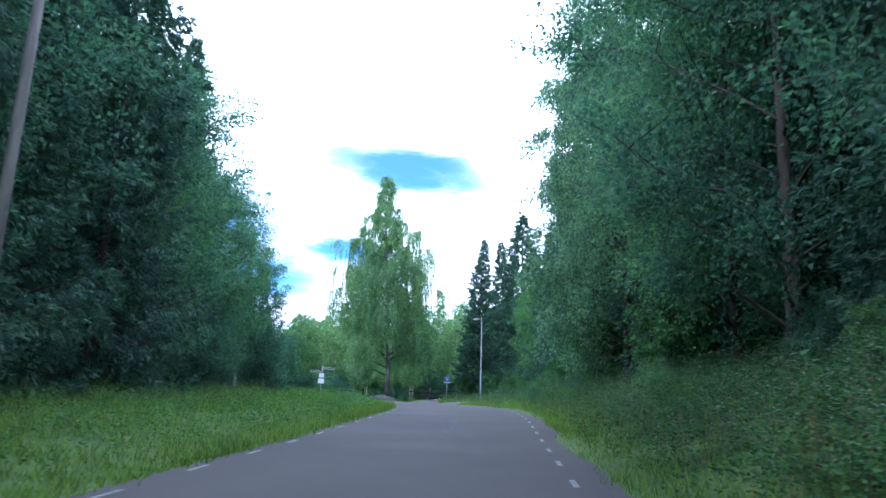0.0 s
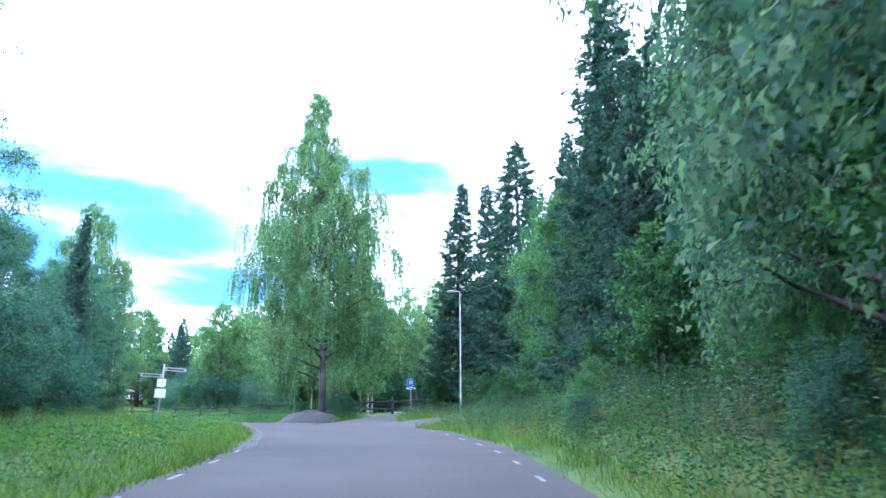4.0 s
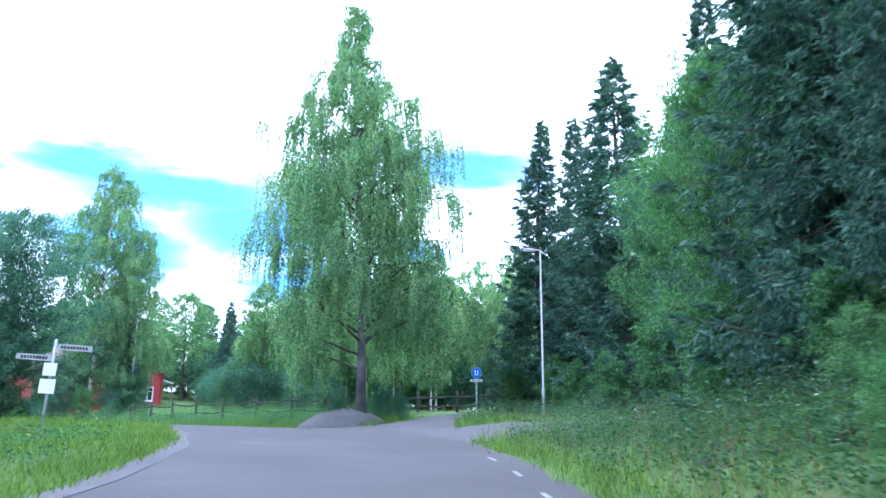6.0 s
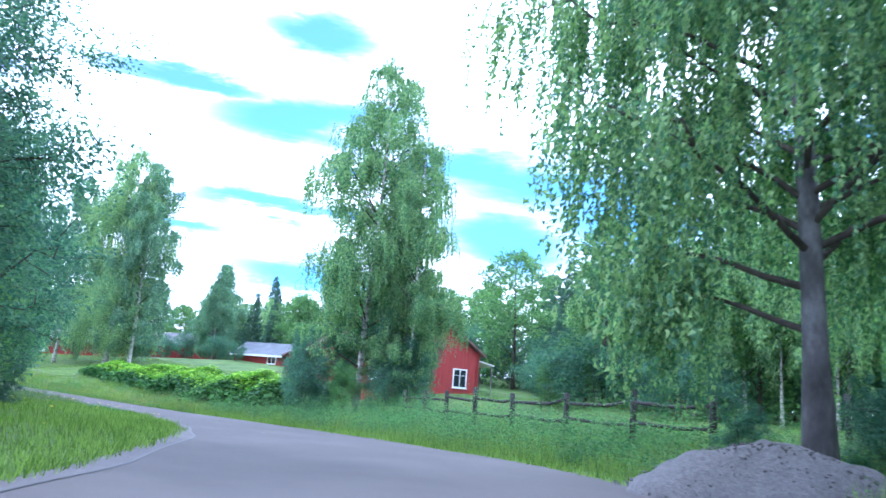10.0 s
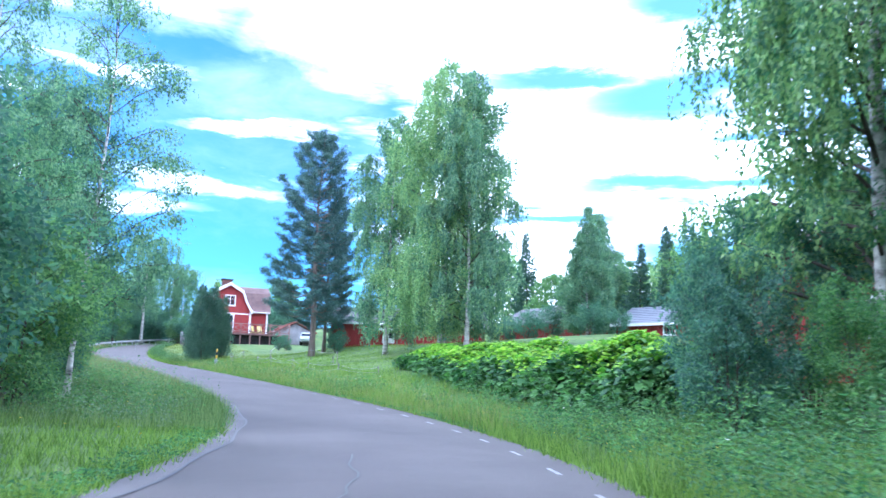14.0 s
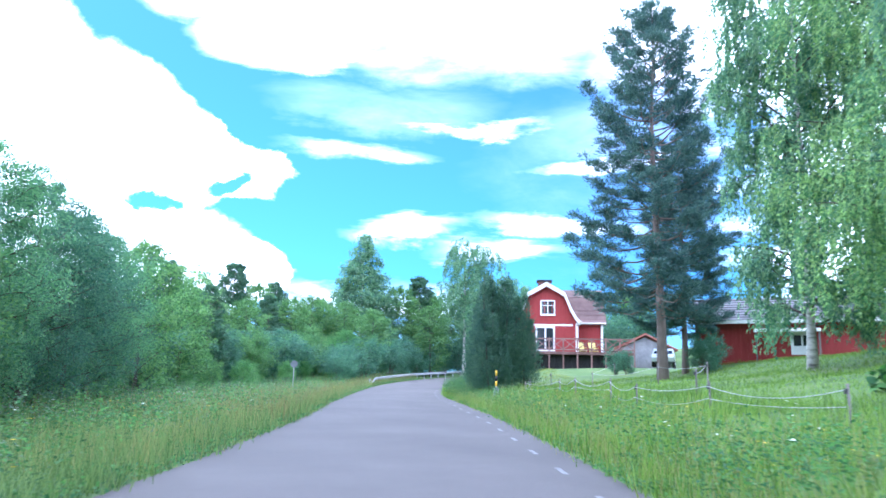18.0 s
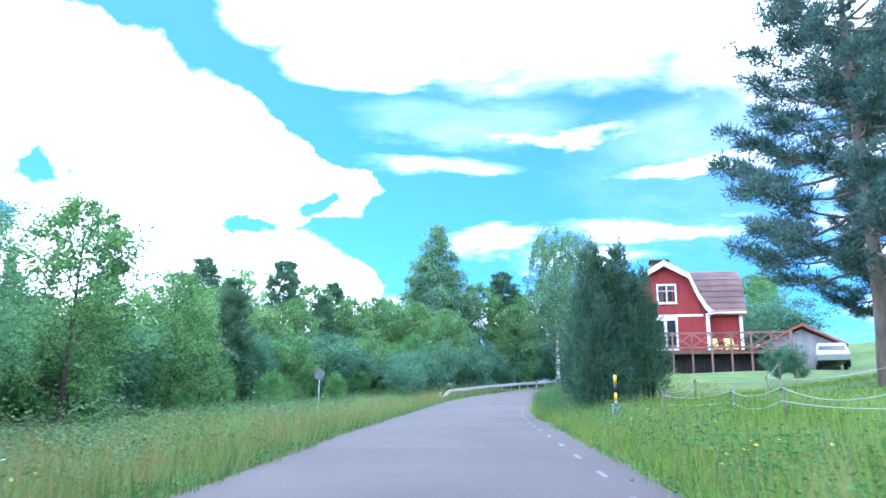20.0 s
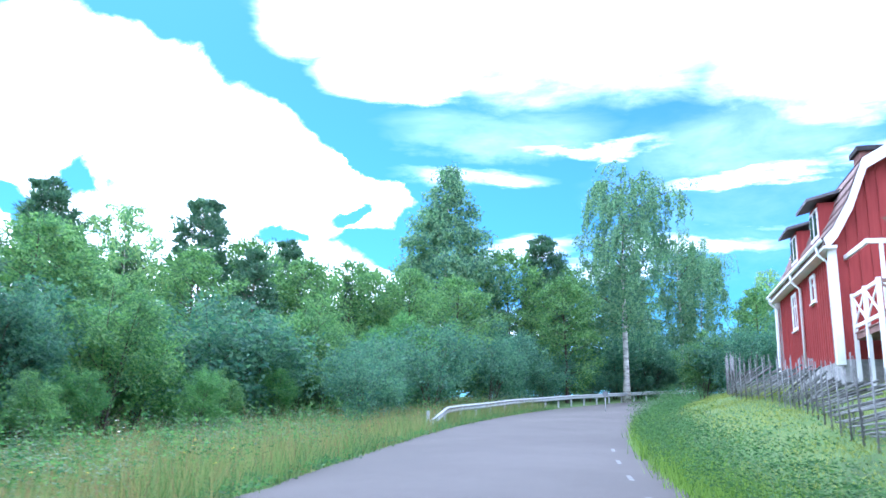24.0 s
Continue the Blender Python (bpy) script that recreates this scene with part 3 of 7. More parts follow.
def make_tree(name, label, h, base_r, profile, start, n_limb, n_twig, n_leaf, leaf_mat, bark, leaf_l=0.2, leaf_w=0.12, rise=0.5, droop=0.0,
              hang=0.0, lean=0.0, seed=1, twig=0.45, scatter=0.12, stems=1, spread=0.0, twig_geo=True, vary=(0.72, 1.15)):
    """A tree: tapered trunk with limbs, and a crown of leaves on twigs.
    profile: (relative height, radius) pairs; rise: upward slope of the limbs; droop: how far the twigs bend down; hang: length of hanging strands."""
    rng = np.random.default_rng(seed)
    wood = Solid()
    leaves = []
    ph, pr = zip(*profile)
    for st in range(stems):
        hh = h * (1 if st == 0 else rng.uniform(0.7, 0.95))
        az0 = rng.uniform(0, 6.28)
        tp = trunk_points(rng, hh, lean if stems == 1 else 0, 9)
        if stems > 1:
            tp[:, 0] += math.cos(az0) * spread * (0.15 + tp[:, 2] / hh)
            tp[:, 1] += math.sin(az0) * spread * (0.15 + tp[:, 2] / hh)
        rad = base_r * (1 - np.linspace(0, 1, 9) * 0.93) / (1 if stems == 1 else 1.5)
        rad[0] *= 1.25
        tp0 = tp.copy()
        tp0[0, 2] = -0.4
        wood.tube(tp0, rad, 8 if base_r > 0.15 else 5)
        nl = max(3, n_limb // stems)
        for k in range(nl):
            t = start + (0.985 - start) * ((k + rng.uniform(0, 0.9)) / nl) ** 0.9
            p0 = np.array([np.interp(t, np.linspace(0, 1, 9), tp[:, c]) for c in range(3)])
            az = k * 2.399 + rng.uniform(-0.5, 0.5)
            R = np.interp(t, ph, pr) * rng.uniform(*vary) / (1 if stems == 1 else 1.25)
            ri = rise * rng.uniform(0.7, 1.3)
            # limb curve: out and up, then bending down by droop
            u = np.linspace(0, 1, 6)[:, None]
            out = np.array([math.cos(az), math.sin(az), 0])
            sag = droop * R
            q = p0 + out * R * u + np.array([0, 0, 1]) * (ri * R * u - sag * u ** 2)
            q += rng.normal(size=(6, 3)) * 0.05 * R * u
            r0 = min(base_r * 0.32, max(0.012, 0.016 * R + 0.012)) * (1 - 0.5 * t)
            wood.tube(q if twig_geo else q[[0, 5]], list(np.linspace(r0, r0 * 0.25, 6 if twig_geo else 2)), 3, False)
            # twigs
            nt_ = max(3, int(n_twig * (0.4 + R / max(pr))))
            tu = rng.uniform(0.18, 1.0, nt_) ** 0.75
            a = np.array([[np.interp(x, u[:, 0], q[:, c]) for c in range(3)] for x in tu])
            td = unit(out * 0.7 + rng.normal(size=(nt_, 3)) * 0.75 + np.array([0, 0, 0.15]))
            tl = (twig * R * rng.uniform(0.4, 1.0, nt_) * (1.15 - 0.5 * tu) + 0.15)[:, None]
            b = a + td * tl
            if twig_geo:
                for i in range(0, nt_, 4):
                    wood.tube([a[i], b[i]], [r0 * 0.3 + 0.004, 0.004], 3, False)
            m = max(2, int(n_leaf))
            f = rng.uniform(0.1, 1.05, (nt_, m, 1))
            pos = a[:, None] + (b - a)[:, None] * f
            if hang > 0:
                hl = hang * rng.uniform(0.25, 1.0, (nt_, 1, 1))
                g = rng.uniform(0, 1, (nt_, m, 1))
                pos = a[:, None] + (b - a)[:, None] * np.minimum(1, g * 2.2) + np.array([0, 0, -1]) * hl * np.maximum(0, g - 0.3)
                ax = unit(np.array([0, 0, -1.0]) + rng.normal(size=(nt_, m, 3)) * 0.55)
            else:
                ax = unit(td[:, None] + rng.normal(size=(nt_, m, 3)) * 0.7 + np.array([0, 0, -0.25]))
            pos = pos + rng.normal(size=pos.shape) * scatter
            leaves.append(blades(rng, pos.reshape(-1, 3), ax.reshape(-1, 3), leaf_l, leaf_w))
    ob = thing(name, label, "tree")
    part("trunk", wood.mesh(name + "_trunk", bark, True), ob)
    part("crown", fast_mesh(name + "_crown", np.concatenate(leaves), 3, leaf_mat), ob)
    return ob


def make_weeper(name, label, h, base_r, profile, start, n_limb, n_sec, n_strand, density, leaf_mat, bark, leaf_l=0.11, leaf_w=0.065, rise=0.9, hang=2.2, lean=0.0, seed=1,
                vary=(0.6, 1.12), bare=None, tuft=0.16, loose=0.045, low=1.0, floor=0.4, clear=0.22):
    """A weeping birch: rising limbs, side branches, and strands of leaves that hang from them in tassels.
    density: leaves on each metre of a strand; bare: (bearing in degrees, half width, relative height) of a side with no low limbs;
    floor: how far over the ground the strands end; clear: the bare inner share of the low limbs."""
    rng = np.random.default_rng(seed)
    wood, limbs = Solid(), Solid()
    ph, pr = zip(*profile)
    tp = trunk_points(rng, h, lean, 11)
    tt = np.linspace(0, 1, 11)
    rad = base_r * (1 - tt * 0.95)
    rad[0] *= 1.5
    tp0 = tp.copy()
    tp0[0, 2] = -0.4
    wood.tube(tp0, list(rad), 10)
    up = np.array([0, 0, 1.0])
    S, D, L = [], [], []
    for k in range(n_limb):
        t = start + (0.99 - start) * ((k + rng.uniform(0, 0.9)) / n_limb) ** 0.95
        az = k * 2.399 + rng.uniform(-0.6, 0.6)
        if bare and t < bare[2] and abs((math.degrees(az) - bare[0] + 180) % 360 - 180) < bare[1]:
            continue
        R = float(np.interp(t, ph, pr)) * rng.uniform(*vary)
        p0 = np.array([np.interp(t, tt, tp[:, c]) for c in range(3)])
        out = np.array([math.cos(az), math.sin(az), 0])
        ri = rise * rng.uniform(0.7, 1.3) * (low + (1 - low) * min(1, t / 0.4))
        u = np.linspace(0, 1, 7)
        q = p0 + out * (R * u ** 0.9)[:, None] + up * (ri * R * (u - 0.45 * u ** 2.5))[:, None]
        q += rng.normal(size=(7, 3)) * (0.035 * R * u)[:, None]
        r0 = min(base_r * 0.36, 0.018 * R + 0.014) * (1 - 0.45 * t)
        limbs.tube(q, list(np.linspace(r0, 0.008, 7)), 5 if r0 > 0.04 else 3, False)
        m = max(2, int(n_sec * (0.35 + 0.75 * R / max(pr))))
        for j in range(m):
            f = 1.0 if j == 0 else rng.uniform(clear if t < 0.35 else 0.22, 0.98)
            a = np.array([np.interp(f, u, q[:, c]) for c in range(3)])
            sd = out * rng.uniform(0.1, 1.0) + np.array([-out[1], out[0], 0]) * rng.normal() * 0.9
            ln = (0.14 + 0.3 * R * rng.uniform(0.35, 1.0)) * (1.2 - 0.5 * f)
            v = np.linspace(0, 1, 4)
            b = a + sd * (ln * v)[:, None] + up * (ln * (0.45 * v - 0.35 * v ** 2))[:, None]
            limbs.tube(b, [max(0.006, r0 * 0.35), 0.008, 0.006, 0.003], 3, False)
            ns = max(3, int(n_strand * rng.uniform(0.5, 1.4)))
            g = rng.uniform(0.15, 1.0, ns)
            st = np.column_stack([np.interp(g, v, b[:, c]) for c in range(3)]) + rng.normal(size=(ns, 3)) * tuft * np.array([1, 1, 0.5])
            S.append(st)
            D.append(unit(sd[None] + rng.normal(size=(ns, 3)) * 0.8) * np.array([1, 1, 0.3]))
            top = hang * rng.uniform(0.3, 1.15) * (0.12 + 0.88 * min(1, R / (0.75 * max(pr))))
            L.append(np.minimum(top * rng.uniform(0.3, 1.0, ns), np.maximum(0.3, st[:, 2] - floor - rng.uniform(0, 0.8, ns))))
    S, D, L = np.concatenate(S), np.concatenate(D), np.concatenate(L)
    n = np.maximum(3, (L * density * rng.uniform(0.75, 1.25, len(L))).astype(int))
    i = np.repeat(np.arange(len(L)), n)
    g = rng.uniform(0, 1, len(i))
    sway = (0.16 * L[i] + 0.08) * (1 - np.exp(-3.5 * g))
    pos = S[i] + D[i] * sway[:, None] - up * (L[i] * g)[:, None] + rng.normal(size=(len(i), 3)) * loose
    ax = unit(rng.normal(size=(len(i), 3)) * 0.5 - up * 1.1 + D[i] * 0.25)
    ob = thing(name, label, "tree")
    part("trunk", wood.mesh(name + "_trunk", bark, True), ob)
    part("branching", limbs.mesh(name + "_branching", M_BARK, True), ob, "dark twiggy branching")
    part("crown", fast_mesh(name + "_crown", blades(rng, pos, ax, leaf_l, leaf_w), 3, leaf_mat), ob)
    return ob


def make_spruce(name, label, h, base_r, width, start, n, sprays, needles, mat, bark, seed=1, droop=0.35, tip=0.9, nl=0.2, nw=0.06, lean=0.0, ragged=0.3, tubes=0.5):
    """A spruce: branches set singly up the stem, lifting at their tips, with side sprays that hang."""
    rng = np.random.default_rng(seed)
    wood, up = Solid(), np.array([0, 0, 1.0])
    tp = trunk_points(rng, h, lean, 9)
    tt = np.linspace(0, 1, 9)
    tp0 = tp.copy()
    tp0[0, 2] = -0.4
    wood.tube(tp0, list(base_r * (1 - tt * 0.97)), 8)
    P, A, B = [], [], []
    ph = rng.uniform(0, 6.28, 4)
    for k in range(n):
        t = min(0.996, start + (1 - start) * (1 - (1 - (k + rng.uniform(0, 1)) / n) ** 0.8))
        az = k * 2.399 + rng.uniform(-0.7, 0.7)
        rel = (t - start) / (1 - start)
        lump = 1 + ragged * (0.6 * math.sin(2 * az + 9 * rel + ph[0]) + 0.5 * math.sin(3 * az - 17 * rel + ph[1]))
        R = (width * (1 - rel) ** tip * rng.uniform(0.6, 1.12) * lump * (0.72 + 0.28 * min(1, rel * 6))) + 0.1
        p0 = np.array([np.interp(t, tt, tp[:, c]) for c in range(3)])
        out = np.array([math.cos(az), math.sin(az), 0])
        sag = droop * (1.15 - 1.3 * rel) * rng.uniform(0.7, 1.3)
        curve = lambda u: p0 + out * (R * u)[:, None] + up * (R * (-sag * 1.3 * u + (0.35 * sag + 0.28) * u ** 3))[:, None]
        if rng.uniform() < tubes:
            wood.tube(curve(np.array([0, 0.5, 1.0])), [0.012 + 0.012 * R, 0.01 + 0.006 * R, 0.004], 3, False)
        ms = max(3, int(sprays * (0.3 + R / width)))
        u = rng.uniform(0.12, 1.0, ms) ** 0.8
        side = np.array([-out[1], out[0], 0]) * rng.choice([-1, 1], ms)[:, None]
        a = curve(u)
        ln = (0.42 * R * (1.12 - u) * rng.uniform(0.5, 1.1, ms) + 0.16)[:, None]
        d = unit(side * 0.8 + out * 0.75 + rng.normal(size=(ms, 3)) * 0.18 - up * rng.uniform(0.15, 0.85, (ms, 1)))
        last = u > 0.9
        d[last] = unit(out * 1.0 + up * 0.25 + rng.normal(size=(int(last.sum()), 3)) * 0.2)
        P.append(a)
        A.append(d)
        B.append(ln)
    P, A, B = np.concatenate(P), np.concatenate(A), np.concatenate(B)
    i = np.repeat(np.arange(len(P)), needles)
    f = rng.uniform(0, 1.0, (len(i), 1))
    pos = P[i] + A[i] * B[i] * f - up * 0.22 * B[i] * f ** 2 + rng.normal(size=(len(i), 3)) * 0.03
    ax = unit(A[i] * 0.9 + rng.normal(size=(len(i), 3)) * 0.4 - up * 0.35)
    lead = tp[-1] - up * rng.uniform(0, 0.06 * h, (90, 1)) + rng.normal(size=(90, 3)) * 0.05
    la = unit(rng.normal(size=(90, 3)) * 0.6 + up)
    ob = thing(name, label, "tree")
    part("trunk", wood.mesh(name + "_trunk", bark, True), ob)
    part("crown", fast_mesh(name + "_crown", np.concatenate([blades(rng, pos, ax, nl, nw), blades(rng, lead, la, nl * 0.8, nw)]), 3, mat), ob)
    return ob


def make_pine(name, label, h, base_r, profile, start, n_limb, n_twig, needles, mat, bark, seed=1, tuft=0.3, nl=0.17, nw=0.035, rise=0.25, skew=0.0):
    """A pine: a bare stem, limbs in shelves, needles in tufts at the ends of the twigs. skew: how much longer the low limbs reach to one side."""
    rng = np.random.default_rng(seed)
    wood, up = Solid(), np.array([0, 0, 1.0])
    ph, pr = zip(*profile)
    tp = trunk_points(rng, h, 0.0, 11)
    tt = np.linspace(0, 1, 11)
    rad = base_r * (1 - tt * 0.93)
    rad[0] *= 1.3
    tp0 = tp.copy()
    tp0[0, 2] = -0.4
    wood.tube(tp0, list(rad), 10)
    C, A = [], []
    for k in range(n_limb):
        t = start + (0.985 - start) * (k + rng.uniform(0, 0.8)) / n_limb
        az = k * 2.399 + rng.uniform(-0.5, 0.5)
        rel = (t - start) / (1 - start)
        R = float(np.interp(t, ph, pr)) * rng.uniform(0.55, 1.1) * (1 + skew * max(0, -math.cos(az)) * max(0, 0.35 - rel) * 3)
        p0 = np.array([np.interp(t, tt, tp[:, c]) for c in range(3)])
        out = np.array([math.cos(az), math.sin(az), 0])
        ri = (rise + 0.9 * rel ** 2 - 0.35 * (1 - rel) ** 2) * rng.uniform(0.6, 1.4)
        u = np.linspace(0, 1, 5)
        q = p0 + out * (R * u)[:, None] + up * (R * (ri * u - 0.12 * np.sin(3.1 * u) + 0.12 * u ** 3))[:, None] + rng.normal(size=(5, 3)) * (0.03 * R * u)[:, None]
        r0 = min(base_r * 0.3, 0.014 * R + 0.015)
        wood.tube(q, list(np.linspace(r0, 0.01, 5)), 4, False)
        m = max(4, int(n_twig * (0.3 + R / max(pr))))
        f = rng.uniform(0.28, 1.0, m) ** 0.8
        a = np.column_stack([np.interp(f, u, q[:, c]) for c in range(3)])
        sd = unit(out * rng.uniform(0.3, 1, (m, 1)) + np.array([-out[1], out[0], 0]) * rng.normal(size=(m, 1)) * 0.9 + up * rng.uniform(0.0, 0.5, (m, 1)))
        b = a + sd * (0.15 + 0.32 * R * rng.uniform(0.3, 1, (m, 1)) * (1.25 - f[:, None]))
        for j in range(0, m, 2):
            wood.tube([a[j], b[j]], [0.012, 0.006], 3, False)
        for v in (1.0, 0.55):
            C.append(a + (b - a) * v)
            A.append(sd)
    C, A = np.concatenate(C), np.concatenate(A)
    i = np.repeat(np.arange(len(C)), needles)
    d = unit(rng.normal(size=(len(i), 3)) + A[i] * 0.8 + up * 0.35)
    pos = C[i] + d * tuft * rng.uniform(0.1, 1.0, (len(i), 1)) * np.array([1, 1, 0.6])
    ob = thing(name, label, "tree")
    part("trunk", wood.mesh(name + "_trunk", bark, True), ob)
    part("crown", fast_mesh(name + "_crown", blades(rng, pos, unit(d + up * 0.3), nl, nw), 3, mat), ob)
    return ob


def make_juniper(name, label, h, stems, spread, radius, sprays, needles, mat, bark, seed=1):
    """A columnar juniper: several pointed stems clothed in upswept feathery sprays."""
    rng = np.random.default_rng(seed)
    wood, up = Solid(), np.array([0, 0, 1.0])
    P, A, B = [], [], []
    for s_ in range(stems):
        hh = h * (1.0 if s_ == 0 else rng.uniform(0.7, 0.97))
        az0 = s_ * 2.4 + rng.uniform(-0.4, 0.4)
        c = np.array([math.cos(az0), math.sin(az0), 0]) * (0.0 if s_ == 0 else spread)
        tip_ = c * 1.15 + up * hh
        wood.tube([c * 0.4 - up * 0.3, c * 0.8 + up * hh * 0.4, tip_], [0.07, 0.05, 0.012], 6)
        k = rng.uniform(0, 1, sprays) ** 0.85
        az = rng.uniform(0, 6.28, sprays)
        R = radius * np.interp(k, [0, 0.12, 0.35, 0.7, 0.9, 1], [0.75, 1.0, 0.95, 0.55, 0.25, 0.05]) * (1 + 0.22 * np.sin(3 * az + 7 * k) + 0.16 * rng.normal(size=sprays))
        out = np.column_stack([np.cos(az), np.sin(az), np.zeros(sprays)])
        inn = rng.uniform(0.45, 1.0, sprays)
        base = c * (0.4 + 0.75 * k)[:, None] + up * (hh * k * 0.93 + 0.05)[:, None] + out * (R * inn)[:, None]
        P.append(base)
        A.append(unit(up * rng.uniform(0.55, 1.3, (sprays, 1)) + out * 0.75 + rng.normal(size=(sprays, 3)) * 0.25))
        B.append(rng.uniform(0.22, 0.62, (sprays, 1)) * (0.7 + 0.5 * (1 - k[:, None])))
    P, A, B = np.concatenate(P), np.concatenate(A), np.concatenate(B)
    i = np.repeat(np.arange(len(P)), needles)
    f = rng.uniform(0, 1, (len(i), 1))
    pos = P[i] + A[i] * B[i] * f + rng.normal(size=(len(i), 3)) * 0.055 * (1.1 - f)
    ax = unit(A[i] + rng.normal(size=(len(i), 3)) * 0.45)
    ob = thing(name, label, "juniper")
    part("trunk", wood.mesh(name + "_trunk", bark, True), ob)
    part("crown", fast_mesh(name + "_crown", blades(rng, pos, ax, 0.1, 0.032), 3, mat), ob)
    return ob


PROTO = {}


def plant(kind, x, y, h, turn=0.0, wide=1.0, label="", group=""):
    """Puts a tree of a kind at (x, y), h metres tall. The first of a kind is the prototype itself."""
    z = land1(x, y) - 0.1
    make, h0 = KINDS[kind]
    m = Matrix.Translation((x, y, z)) @ Matrix.Rotation(turn, 4, "Z")
    k = h / h0
    if kind not in PROTO:
        ob = PROTO[kind] = make()
        ob.matrix_basis = m @ Matrix.Diagonal((k * wide, k * wide, k, 1))
    else:
        src = PROTO[kind]
        keep = src.scale.copy()
        src.scale = (k * wide, k * wide, k)
        ob = copy_thing(src, m)
        src.scale = keep
    tagged(ob, label, group=group)
    return ob


W_BIRCH = ((0, 5.2), (0.1, 5.5), (0.3, 5.6), (0.5, 4.7), (0.6, 3.5), (0.7, 2.5), (0.76, 2.1), (0.81, 1.4), (0.86, 0.8), (0.95, 0.6), (1, 0.15))
N_BIRCH = ((0, 2.2), (0.2, 3.6), (0.45, 3.6), (0.7, 2.9), (0.88, 1.6), (1, 0.3))
CONE_B = ((0, 2.7), (0.2, 3.3), (0.4, 2.7), (0.65, 1.7), (0.85, 0.75), (1, 0.1))
BUSHY = ((0, 2.0), (0.25, 3.1), (0.5, 3.1), (0.75, 2.4), (0.92, 1.2), (1, 0.3))
PINE_P = ((0, 1.5), (0.2, 3.0), (0.3, 3.6), (0.5, 3.2), (0.7, 2.8), (0.85, 2.0), (0.95, 1.1), (1, 0.5))
LOW = ((0, 1.5), (0.3, 1.9), (0.6, 1.4), (0.85, 0.7), (1, 0.1))


def tree_kind(*a, **k):
    return lambda: make_tree(*a, **k)


def weeper_kind(*a, **k):
    return lambda: make_weeper(*a, **k)


def spruce_kind(*a, **k):
    return lambda: make_spruce(*a, **k)


def pine_kind(*a, **k):
    return lambda: make_pine(*a, **k)


def juniper_kind(*a, **k):
    return lambda: make_juniper(*a, **k)


